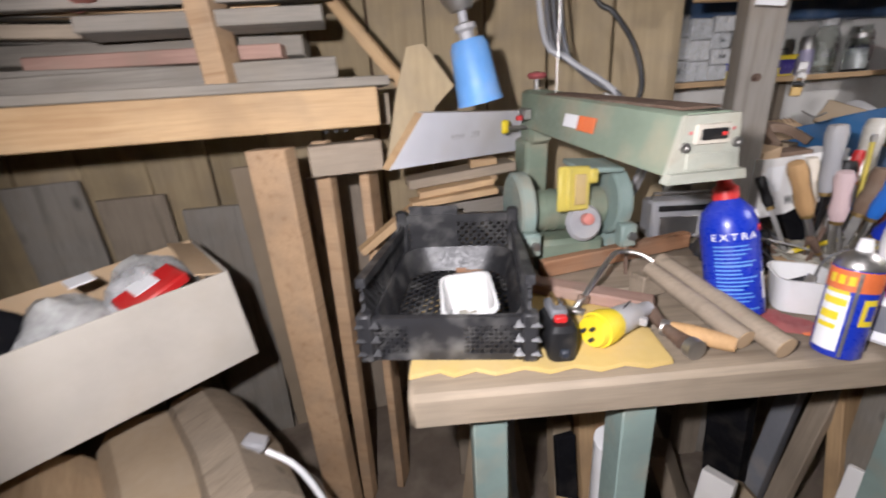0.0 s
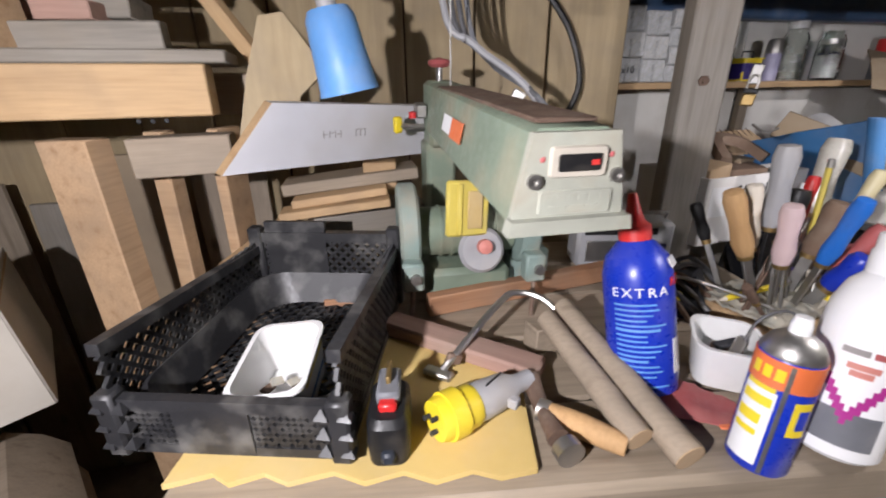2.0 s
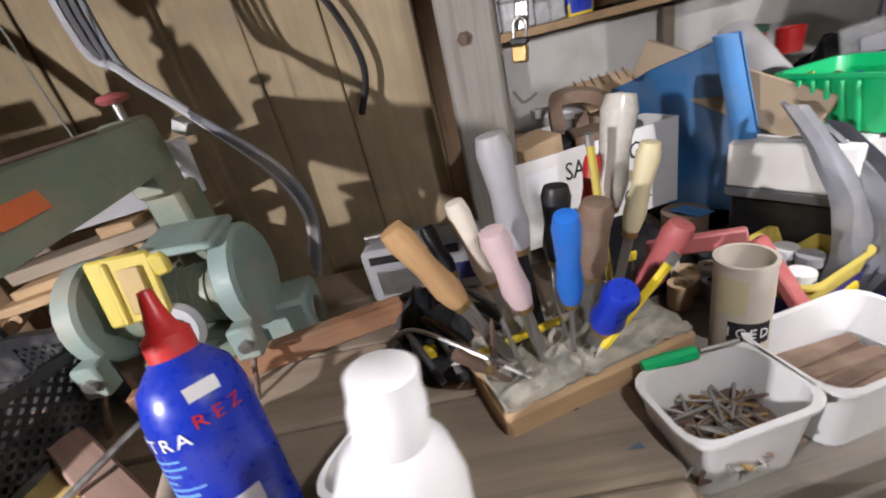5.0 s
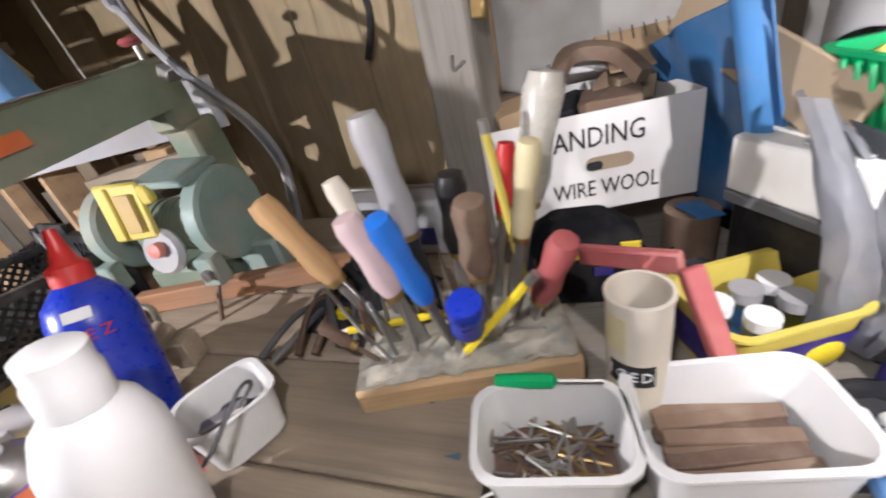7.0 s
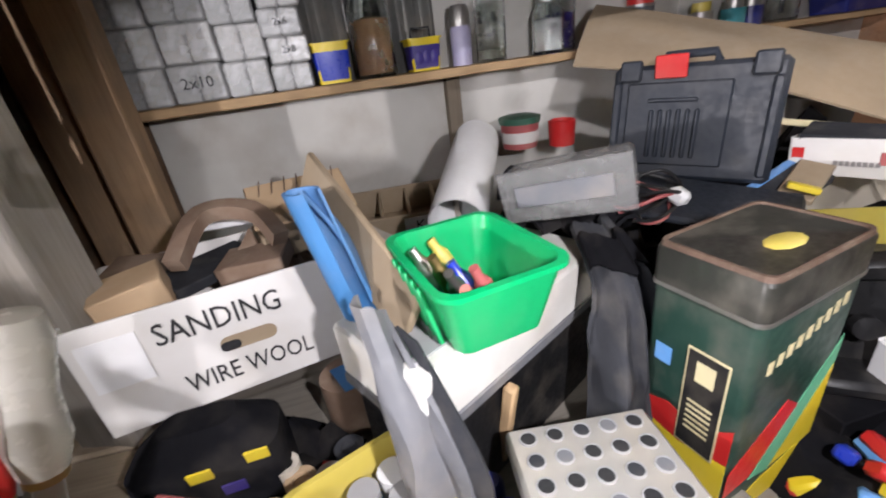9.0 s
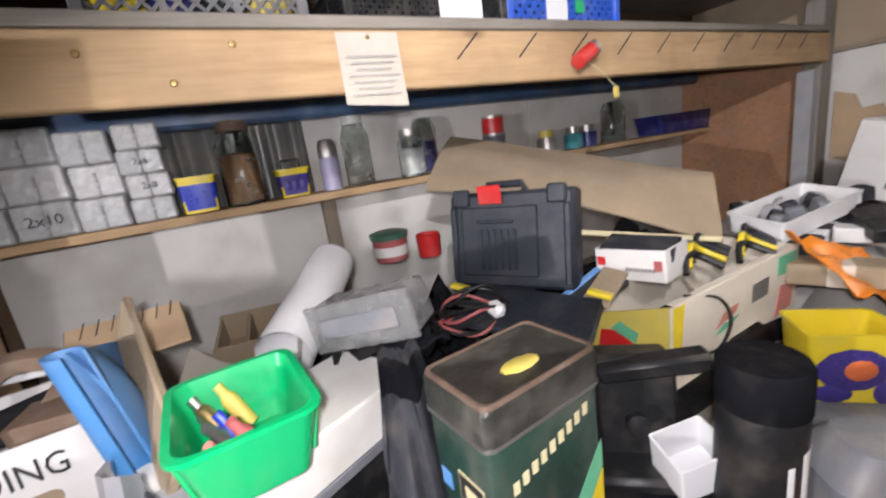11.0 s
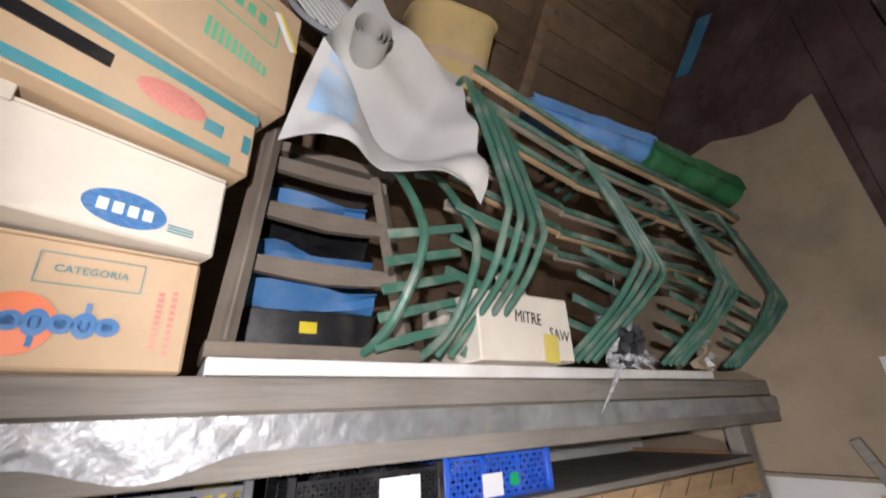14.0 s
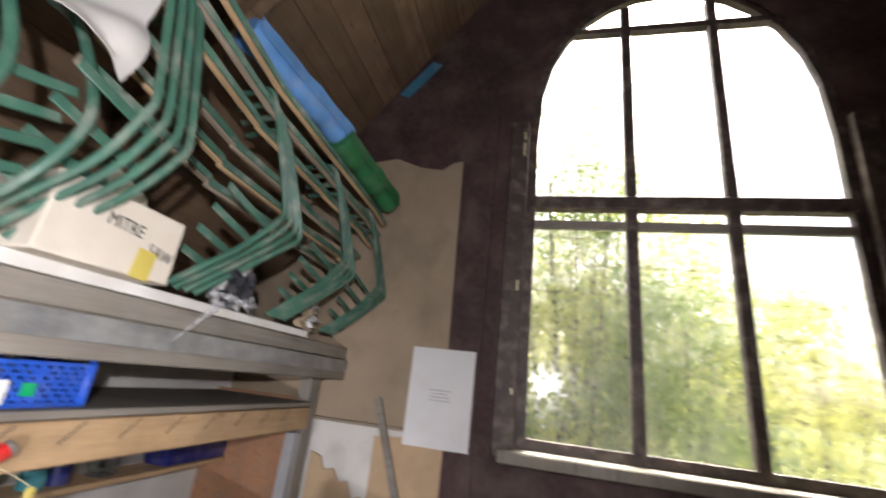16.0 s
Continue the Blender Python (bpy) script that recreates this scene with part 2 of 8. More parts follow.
TIN_GREEN = plain("dark_green_tin", (0.022, 0.06, 0.045), 0.4, 0.2, var=0.3, scale=25, dust=0.45, dustcol=(0.22, 0.2, 0.17))
TIN_LID = plain("worn_black_tin_lid", (0.035, 0.035, 0.03), 0.42, 0.3, var=0.3, scale=25, dust=0.6, dustcol=(0.24, 0.22, 0.18))
BROWN_POT = plain("brown_sandpaper", (0.19, 0.125, 0.085), 0.95, scale=40, dust=0.3)
CHALK = plain("sawdust_chips", (0.40, 0.37, 0.30), 0.95, var=0.4, scale=120, dust=0.6, dustcol=(0.2, 0.25, 0.25), bump=1.0)
CLOTH_PALE = plain("grey_white_sheeting", (0.52, 0.51, 0.48), 0.8, var=0.15, scale=8, dust=0.3)
WICKER = plain("straw_card", (0.55, 0.40, 0.17), 0.8, var=0.2, scale=25, dust=0.3)
GLASS = glassy("jar_glass", (0.93, 0.96, 0.94))
PANE = glassy("window_glass", (1, 1, 1), 0.0)
_t = PANE.node_tree
_film = _t.nodes.new("ShaderNodeBsdfTranslucent")
_film.inputs[0].default_value = (0.85, 0.84, 0.78, 1)
_mix = _t.nodes.new("ShaderNodeMixShader")
_co = _t.nodes.new("ShaderNodeTexCoord").outputs["Object"]
_t.links.new(ramp(_t, noise_tex(_t, _co, 5, 7), [(0.3, (0.004,) * 3), (0.75, (0.03,) * 3)]), _mix.inputs[0])
_t.links.new(_t.nodes["Principled BSDF"].outputs[0], _mix.inputs[1])
_t.links.new(_film.outputs[0], _mix.inputs[2])
_t.links.new(_mix.outputs[0], _t.nodes["Material Output"].inputs[0])
FILM = clear_film("clear_plastic_film", (0.7, 0.7, 0.7), 0.35)
FILM_LID = clear_film("cloudy_clear_plastic", (0.6, 0.6, 0.58), 0.5, 0.3)
BARK = plain("bark", (0.12, 0.1, 0.075), 0.9, scale=20, dust=0.2)
GRASS = plain("grass", (0.07, 0.11, 0.03), 0.9, scale=5, dust=0.2)

# ---------------------------------------------------------------- building helpers


def finish(name, bm, material, smooth=38):
    bmesh.ops.recalc_face_normals(bm, faces=bm.faces)
    me = bpy.data.meshes.new(name)
    bm.to_mesh(me)
    bm.free()
    me.polygons.foreach_set("use_smooth", [True] * len(me.polygons))
    me.set_sharp_from_angle(angle=radians(smooth))
    me.materials.append(material)
    return me


def part(name, bm, material, parent, label="", m=None):
    ob = new(name, finish(name, bm, material))
    ob.parent = parent
    if m is not None:
        ob.matrix_basis = m
    return tagged(ob, label)


def thing(name, m, label, category, group=""):
    ob = new(name)
    ob.empty_display_size = 0.02
    ob.matrix_basis = PLACE @ m
    return tagged(ob, label, category, group)


def solid(name, bm, material, label="", category="", group="", kind="", m=None):
    ob = new(name, finish(name, bm, material))
    ob.matrix_basis = PLACE if m is None else PLACE @ m
    return tagged(ob, label, category, group, kind)


def new_bm():
    return bmesh.new()


I4 = Matrix.Identity(4)


def bx(bm, sx, sy, sz, at=(0, 0, 0), rot=(0, 0, 0), bev=0.0015):
    """A box whose base centre is at the given place."""
    m = pose(*at, *rot) @ Matrix.Translation((0, 0, sz / 2)) @ Matrix.Diagonal((sx, sy, sz, 1))
    vs = bmesh.ops.create_cube(bm, size=1, matrix=m)["verts"]
    if bev:
        es = list({e for v in vs for e in v.link_edges})
        bmesh.ops.bevel(bm, geom=es, offset=min(bev, 0.4 * min(sx, sy, sz)), segments=1, affect="EDGES")
    return bm


def box_bm(*a, **k):
    return bx(new_bm(), *a, **k)


def loft(bm, loops, cap0=True, cap1=True):
    rows = [[bm.verts.new(p) for p in lp] for lp in loops]
    n = len(rows[0])
    for a, b in zip(rows, rows[1:]):
        for i in range(n):
            bm.faces.new((a[i], a[(i + 1) % n], b[(i + 1) % n], b[i]))
    if cap0:
        bm.faces.new(rows[0][::-1])
    if cap1:
        bm.faces.new(rows[-1])
    return bm


def ring(r, z, n=20, at=(0, 0)):
    return [(at[0] + r * math.cos(2 * math.pi * i / n), at[1] + r * math.sin(2 * math.pi * i / n), z) for i in range(n)]


def lathe(profile, n=20, bm=None, m=None):
    bm = bm or new_bm()
    m = m or I4
    return loft(bm, [[m @ Vector(p) for p in ring(max(r, 1e-4), z, n)] for r, z in profile])


def rr(lx, ly, r, z, n=4, at=(0, 0)):
    """A rounded rectangle."""
    out = []
    for sx, sy, a0 in ((1, 1, 0), (-1, 1, 90), (-1, -1, 180), (1, -1, 270)):
        for i in range(n + 1):
            a = radians(a0 + 90 * i / n)
            out.append((at[0] + sx * (lx / 2 - r) + r * math.cos(a), at[1] + sy * (ly / 2 - r) + r * math.sin(a), z))
    return out


def open_tub(lx, ly, h, taper=0.85, r=0.02, t=0.0016, lip=0.003, bm=None):
    """A thin open container, narrower at its foot, with a rolled rim."""
    bm = bm or new_bm()
    a, b = lx * taper, ly * taper
    loops = [rr(a, b, r * 0.8, 0), rr(lx, ly, r, h - lip), rr(lx + 2 * lip, ly + 2 * lip, r, h - lip), rr(lx + 2 * lip, ly + 2 * lip, r, h),
             rr(lx - 2 * t, ly - 2 * t, r, h), rr(a - 2 * t, b - 2 * t, r * 0.8, t)]
    return loft(bm, loops)


def tube(pts, r, n=8, bm=None, smooth=True, ends=True):
    """A round bar or cable along points."""
    bm = bm or new_bm()
    p = [Vector(q) for q in pts]
    if smooth and len(p) > 2:
        q = []
        for i in range(len(p) - 1):
            a, b, c, d = p[max(i - 1, 0)], p[i], p[i + 1], p[min(i + 2, len(p) - 1)]
            for k in range(5):
                s = k / 5
                q.append(0.5 * (2 * b + (c - a) * s + (2 * a - 5 * b + 4 * c - d) * s * s + (3 * b - a - 3 * c + d) * s ** 3))
        p = q + [p[-1]]
    loops, up = [], None
    for i, c in enumerate(p):
        d = (p[min(i + 1, len(p) - 1)] - p[max(i - 1, 0)]).normalized()
        if up is None:
            up = d.orthogonal().normalized()
        up = (up - d * up.dot(d)).normalized()
        sd = d.cross(up)
        rad = r(i / (len(p) - 1)) if callable(r) else r
        loops.append([c + rad * (math.cos(2 * math.pi * k / n) * up + math.sin(2 * math.pi * k / n) * sd) for k in range(n)])
    return loft(bm, loops, ends, ends)


def prism(poly, depth, bm=None, m=None):
    """A flat outline in x and y, thickened upwards."""
    bm = bm or new_bm()
    m = m or I4
    return loft(bm, [[m @ Vector((x, y, 0)) for x, y in poly], [m @ Vector((x, y, depth)) for x, y in poly]])


def sheet(fn, nu, nv, thick, bm=None):
    bm = bm or new_bm()
    vs = [[bm.verts.new(fn(i / nu, j / nv)) for j in range(nv + 1)] for i in range(nu + 1)]
    fs = [bm.faces.new((vs[i][j], vs[i + 1][j], vs[i + 1][j + 1], vs[i][j + 1])) for i in range(nu) for j in range(nv)]
    bmesh.ops.recalc_face_normals(bm, faces=fs)
    bmesh.ops.solidify(bm, geom=fs, thickness=thick)
    return bm


def wobble(p, s, k, seed=0):
    v = Vector(p) * s + Vector((seed * 7.3, seed * 3.1, seed * 1.7))
    return k * noise.noise(v)


def lattice(bm, w, h, t, step, bar, m, diag=True):
    """A panel of crossing bars in x and z, between 0 and w, 0 and h."""
    def seg(a, b):
        a, b = Vector((a[0], 0, a[1])), Vector((b[0], 0, b[1]))
        d = b - a
        if d.length < bar:
            return
        ang = math.degrees(math.atan2(d.z, d.x))
        c = (a + b) / 2
        mm = m @ pose(c.x, 0, c.z, 0, -ang, 0) @ Matrix.Diagonal((d.length, t, bar, 1))
        bmesh.ops.create_cube(bm, size=1, matrix=mm)
    if diag:
        k = -h
        while k < w:
            x0, x1 = max(k, 0), min(k + h, w)
            seg((x0, x0 - k), (x1, x1 - k))
            seg((x0, h - (x0 - k)), (x1, h - (x1 - k)))
            k += step
    else:
        x = 0
        while x <= w + 1e-6:
            seg((x, 0), (x, h))
            x += step
        z = 0
        while z <= h + 1e-6:
            seg((0, z), (w, z))
            z += step
    return bm


def lettering(text, size, material, parent, m, name="lettering", label="", depth=0.0003, squeeze=1.0):
    """Built-in letters, thickened, centred on their place; they lie in x and y of m."""
    cu = bpy.data.curves.new(name, "FONT")
    cu.body, cu.size, cu.extrude, cu.align_x, cu.align_y, cu.resolution_u = text, size, depth, "CENTER", "CENTER", 2
    tmp = bpy.data.objects.new(name, cu)
    scene.collection.objects.link(tmp)
    me = bpy.data.meshes.new_from_object(tmp.evaluated_get(bpy.context.evaluated_depsgraph_get()))
    bpy.data.objects.remove(tmp)
    me.materials.clear()
    me.materials.append(material)
    ob = new(name, me)
    ob.parent = parent
    ob.matrix_basis = m @ Matrix.Diagonal((squeeze, 1, 1, 1))
    return tagged(ob, label)


def bars(rows, material, parent, m, name="printing", label=""):
    """Rows of (x, y, length, height) as thin printed bars."""
    bm = new_bm()
    for x, y, lx, ly in rows:
        bmesh.ops.create_cube(bm, size=1, matrix=Matrix.Translation((x, y, 0.0003)) @ Matrix.Diagonal((lx, ly, 0.0005, 1)))
    ob = new(name, finish(name, bm, material))
    ob.parent = parent
    ob.matrix_basis = m
    return tagged(ob, label)


def frame_along(a, b, roll=0.0):
    """A pose at a whose x axis points to b and whose z stays as upright as it can."""
    a, b = Vector(a), Vector(b)
    x = (b - a).normalized()
    z = (Vector((0, 0, 1)) - x * x.z)
    z = z.normalized() if z.length > 1e-3 else Vector((0, 1, 0))
    y = z.cross(x)
    return Matrix.Translation(a) @ Matrix((x, y, z)).transposed().to_4x4() @ pose(0, 0, 0, roll, 0, 0)


def plank(name, a, b, w, h, material, label="", category="timber", group="", parent=None, roll=0, bev=0.002):
    """A length of wood from a to b, along the middle of its underside."""
    ln = (Vector(b) - Vector(a)).length
    bm = box_bm(ln, w, h, (ln / 2, 0, 0), bev=bev)
    m = frame_along(a, b, roll)
    if parent is not None:
        return part(name, bm, material, parent, label, m)
    return solid(name, bm, material, label, category, group, m=m)

# ---------------------------------------------------------------- the shed


X0, X1, Y0, Y1 = -2.1, 3.92, -3.6, 1.66
RIDGE, EAVE, MID = 6.45, 2.75, -0.965
solid("floor", box_bm(X1 - X0 + 0.2, Y1 - Y0 + 0.2, 0.06, ((X0 + X1) / 2, (Y0 + Y1) / 2, -0.06)), FLOOR, "dusty brown floor of the shed", "floor", kind="structure")
wall_north = solid("wall_north", box_bm(X1 - X0 + 0.12, 0.06, EAVE + 0.05, ((X0 + X1) / 2, Y1 + 0.03, 0)), ROOF_X, "dark brown boarded wall behind the shelves", "wall", kind="structure")
solid("wall_south", box_bm(X1 - X0 + 0.12, 0.06, EAVE + 0.05, ((X0 + X1) / 2, Y0 - 0.03, 0)), OLD_X, "plain old timber wall", "wall", kind="structure")
gable = [(Y0, 0), (Y1, 0), (Y1, EAVE + 0.05), (MID, RIDGE + 0.035), (Y0, EAVE + 0.05)]
TO_YZ = Matrix(((0, 0, 1, 0), (1, 0, 0, 0), (0, 1, 0, 0), (0, 0, 0, 1)))
solid("wall_west", prism(gable, 0.06, m=Matrix.Translation((X0 - 0.06, 0, 0)) @ TO_YZ), OLD_Z, "plain old timber gable wall", "wall", kind="structure")

# east gable with an arched window opening
WY0, WY1, SILL, SPRING, APEX = -1.83, -0.095, 1.60, 3.45, 4.66
WC, WH = (WY0 + WY1) / 2, (WY1 - WY0) / 2


def arch(inset=0.0, n=14):
    """The window's outline from its lower right round the arch to its lower left (y, z)."""
    h, top = WH - inset, APEX - SPRING - inset
    pts = [(WC - h, SILL + inset)]
    pts += [(WC - h * math.cos(math.pi * i / n), SPRING + top * math.sin(math.pi * i / n) ** 0.8) for i in range(n + 1)]
    return pts + [(WC + h, SILL + inset)]


bm = new_bm()
outer = [(Y0, 0), (Y0, EAVE + 0.05), (MID, RIDGE + 0.035), (Y1, EAVE + 0.05), (Y1, 0)]
hole = arch()
for x in (X1, X1 + 0.08):
    vo = [bm.verts.new((x, y, z)) for y, z in outer]
    vh = [bm.verts.new((x, y, z)) for y, z in hole]
    k = len(vh)
    bm.faces.new((vo[0], vo[1], vh[k // 4 + 2], *vh[k // 4 + 1::-1]))
    bm.faces.new((vo[1], vo[2], *vh[k // 2:k // 4 + 1:-1]))
    bm.faces.new((vo[2], vo[3], *vh[k - k // 4 - 3:k // 2 - 1:-1]))
    bm.faces.new((vo[3], vo[4], *vh[:k - k // 4 - 4:-1]))
    bm.faces.new((vo[4], vo[0], vh[0], vh[-1]))
bm.verts.ensure_lookup_table()
no, nh = len(outer), len(hole)
for i in range(nh):
    j = (i + 1) % nh
    bm.faces.new((bm.verts[no + i], bm.verts[no + j], bm.verts[2 * no + nh + j], bm.verts[2 * no + nh + i]))
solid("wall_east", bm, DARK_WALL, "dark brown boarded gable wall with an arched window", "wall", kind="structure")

# window: frame, bars, sill and panes
win = tagged(thing("window_1", pose(X1 + 0.03, 0, 0), "tall arched window with dark weathered glazing bars", "window"), kind="structure")
bm = new_bm()
a, b = arch(0), arch(0.05)
for x0, x1 in ((-0.03, 0.02),):
    va = [[bm.verts.new((x, y, z)) for y, z in lp] for x in (x0, x1) for lp in (a, b)]
    n = len(a)
    for i in range(n):
        j = (i + 1) % n
        for p, q in ((0, 1), (1, 3), (3, 2), (2, 0)):
            bm.faces.new((va[p][i], va[p][j], va[q][j], va[q][i]))
part("window_frame", bm, WINDOW_WOOD, win)
B1, B2 = -0.70, -1.232
for y in (B1, B2):
    part("glazing_bar", box_bm(0.06, 0.062, APEX - SILL - 0.16, (0, y, SILL + 0.02), bev=0.008), WINDOW_WOOD, win)
part("transom", box_bm(0.08, WH * 2 - 0.06, 0.085, (0, WC, 2.96), bev=0.008), WINDOW_WOOD, win)
part("transom", box_bm(0.06, WH * 2 - 0.36, 0.045, (0, WC, 4.30)), WINDOW_WOOD, win)
part("sash_rail", box_bm(0.04, WH * 2 - 0.06, 0.05, (0.02, WC, 2.845)), GREY_X, win, "pale weathered sash rail")
part("window_sill", box_bm(0.22, WH * 2 + 0.16, 0.06, (-0.08, WC, SILL - 0.062), bev=0.008), GREY_Z, win, "dusty grey wooden sill")
for y in (WY0, WY1):
    part("architrave", box_bm(0.05, 0.115, 2.0, (-0.06, y + (0.062 if y > -0.5 else -0.062), SILL - 0.05), bev=0.005), WINDOW_WOOD, win, "dark worn upright board")
for z, h in ((1.86, 0.03), (2.42, 0.06), (3.30, 0.09), (3.42, 0.05)):
    part("paint_fleck", box_bm(0.002, 0.012, h, (-0.0865, WY1 + 0.03, z), bev=0), CREAM, win, "chipped pale paint")
panes = [(WY1 - 0.04, B1 + 0.03), (B1 - 0.03, B2 + 0.03), (B2 - 0.03, WY0 + 0.04)]
for y1, y0 in panes:
    for z0, z1 in ((SILL + 0.03, 2.86), (3.03, 4.31)):
        p = part("pane", box_bm(0.004, y1 - y0, z1 - z0, (0.005, (y0 + y1) / 2, z0), bev=0), PANE, win)
        p.visible_shadow = False

# roof slopes with separate boards
for side, name in ((1, "roof_north"), (-1, "roof_south")):
    yb = Y1 + 0.05 if side > 0 else Y0 - 0.05
    ln = math.hypot(yb - MID, RIDGE - EAVE)
    ang = math.degrees(math.atan2(RIDGE - EAVE, abs(yb - MID)))
    m = Matrix.Translation(((X0 + X1) / 2, MID, RIDGE + 0.03)) @ pose(0, 0, 0, -ang * side, 0, 0)
    tagged(solid(name, box_bm(X1 - X0 + 0.3, ln, 0.02, (0, side * ln / 2, 0)), ROOF_X, "dark brown boarded roof slope", "roof", kind="structure", m=m))
    roof = bpy.context.scene.objects[name]
    for i in range(26):
        w = ln / 26
        part("roof_board", box_bm(X1 - X0, w - 0.006, 0.014, (0, side * (i + 0.5) * w, -0.016 - 0.003 * (i % 2)), bev=0), ROOF_X, roof)
    for x in (-3.0, -2.0, -1.0, 0.0, 1.0, 1.85):
        part("rafter", box_bm(0.06, ln, 0.10, (x, side * ln / 2, -0.125)), ROOF_X, roof)

# hardboard and boards on the east gable
solid("trim_gable_panel", prism([(0.295, 1.62), (1.655, 1.62), (1.655, 2.9), (1.15, 3.25), (0.80, 3.31), (0.62, 3.24), (0.47, 3.22), (0.40, 3.27), (0.335, 3.285)], 0.008, m=Matrix.Translation((X1 - 0.014, 0, 0)) @ TO_YZ), HARDBOARD,
      "stained brown hardboard sheet with a torn top edge", "wall panel", kind="structure")
solid("trim_gable_lower", prism([(0.28, 0.75), (1.655, 0.75), (1.655, 1.60), (0.28, 1.60)], 0.008, m=Matrix.Translation((X1 - 0.014, 0, 0)) @ TO_YZ), WHITE_BOARD,
      "dirty pale wall board", "wall panel", kind="structure")
solid("trim_gable_card", prism([(0.16, 0.95), (0.66, 0.92), (0.665, 1.56), (0.16, 1.6)], 0.005, m=Matrix.Translation((X1 - 0.024, 0, 0)) @ TO_YZ), CARD, "piece of light brown board", "wall panel", kind="structure")
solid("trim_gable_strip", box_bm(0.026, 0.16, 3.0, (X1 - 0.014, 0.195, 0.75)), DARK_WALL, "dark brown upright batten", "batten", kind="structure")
solid("trim_gable_rail", box_bm(0.03, 1.35, 0.016, (X1 - 0.02, 0.975, 1.602)), OLD_X, "thin dark rail", "batten", kind="structure")

# white and corrugated sheets on the north wall
WN = Y1 - 0.014
for xa, xb, za, zb in ((0.92, 1.775, 0.8, 1.335), (1.785, 3.9, 0.8, 1.335), (1.75, 2.7, 1.345, 1.9), (2.705, 3.9, 1.345, 1.9)):
    solid("trim_white_panel", box_bm(xb - xa, 0.012, zb - za, ((xa + xb) / 2, WN, za)), WHITE_BOARD, "dirty white-painted wall board", "wall panel", kind="structure")
solid("trim_corrugated", sheet(lambda u, v: (0.6 + 1.15 * u, WN - 0.006 + 0.011 * math.sin(u * 1.15 / 0.05 * 2 * math.pi), 1.345 + 0.55 * v), 180, 1, 0.0015), CORRUGATED,
      "dull grey corrugated metal sheet", "wall panel", kind="structure")
solid("trim_side_board", box_bm(0.016, 0.58, 0.90, (3.80, 1.35, 0.81)), RED_WOOD, "brown board closing the shelf's end", "wall panel", kind="structure")

PLACE = BENCH
# board screen behind the machine
bw = 0.155
scr = tagged(thing("wall_screen", pose(0.235, 1.03, 0), "screen of tall tan boards behind the machine", "wall"), kind="structure")
turn = pose(-bw * 5, 0, 0, 0, 0, 22.25)
for i in range(5):
    part("board", box_bm(bw - 0.005, 0.018, 1.9, (-bw * (i + 0.5), 0.004 * (i % 3) + 0.009, 0.6), bev=0.002), BOARD_Z, scr)
for i in range(7):
    part("board", box_bm(bw - 0.005, 0.018, 1.9, (-bw * (i + 0.5), 0.004 * (i % 3) + 0.009, 0.6), bev=0.002), BOARD_Z, scr, "", turn)
solid("trim_lower_screen", box_bm(bw * 5.2, 0.02, 0.6 - FL, (-bw * 2.4, 0.015, FL)), OLD_X, "low dark boarding", "wall", kind="structure", m=pose(0.235, 1.03, 0))
solid("trim_lower_screen", box_bm(bw * 7, 0.02, 0.6 - FL, (-bw * 3.5, 0.017, FL)), OLD_X, "low dark boarding", "wall", kind="structure", m=pose(0.235, 1.03, 0) @ turn)

# ---------------------------------------------------------------- posts, benches and shelves
post = thing("timber_post", pose(0.335, 0.897, FL), "grey weathered timber post with a rusty bolt and a hanging padlock", "post")
part("shaft", box_bm(0.072, 0.06, 2.6 - FL, bev=0.005), GREY_Z, post)
part("bolt", lathe([(0.0, 0), (0.009, 0), (0.009, 0.004), (0.005, 0.005), (0.005, 0.009), (0, 0.009)], 6), RUST, post, "hexagonal rusty nut", pose(-0.004, -0.03, 1.24 - FL, 90, 0, 0))
PLACE = SHED
post2 = thing("timber_post", pose(0.97, 1.40, 0), "tan timber post carrying the shelf's end", "post")
part("shaft", box_bm(0.085, 0.10, 1.68, (-0.05, 0, 0), bev=0.006), PINE_Z, post2)
part("shaft", box_bm(0.12, 0.03, 1.68, (-0.16, 0.09, 0), bev=0.004), PINE_Z, post2)
post3 = thing("timber_post", pose(3.80, 1.06, 0), "pale upright post at the shelf's far end", "post")
part("shaft", box_bm(0.10, 0.07, 1.86, bev=0.004), GREY_Z, post3)
part("facing", box_bm(0.05, 0.06, 1.54, (-0.077, 0.0, 0), bev=0.003), LIGHT_GREY, post3, "grey-white painted strip")

# bench with the loose front board
PLACE = BENCH
BA = pose(-0.264, 0.23, FL, 0, 0, 13.5)
LEG = 0.868 - FL
bench = thing("workbench", BA, "rough timber workbench with a thick worn front edge", "workbench")
part("worktop", box_bm(0.80, 0.11, 0.05, (0.40, 0.055, LEG), bev=0.007), OLD_X, bench, "thick worn front plank")
for k in range(4):
    part("worktop", box_bm(0.80 - 0.01 * (k % 2), 0.118, 0.047, (0.40, 0.171 + 0.12 * k, LEG + 0.001 * (k % 2)), bev=0.004), OLD_X, bench, "dusty bench plank")
for x in (0.10, 0.30):
    part("leg", box_bm(0.045, 0.05, LEG, (x, 0.06, 0)), MACHINE_TEAL, bench, "grey-green painted leg")
part("leg", box_bm(0.055, 0.05, LEG, (0.765, 0.07, 0)), MACHINE_TEAL, bench, "grey-green painted leg")
for x in (0.1, 0.72):
    part("leg", box_bm(0.05, 0.05, LEG, (x, 0.5, 0)), OLD_Z, bench)
PLACE = SHED
bench2 = thing("workbench", pose(0, 0, 0), "grey timber bench buried under tools and boxes", "workbench")
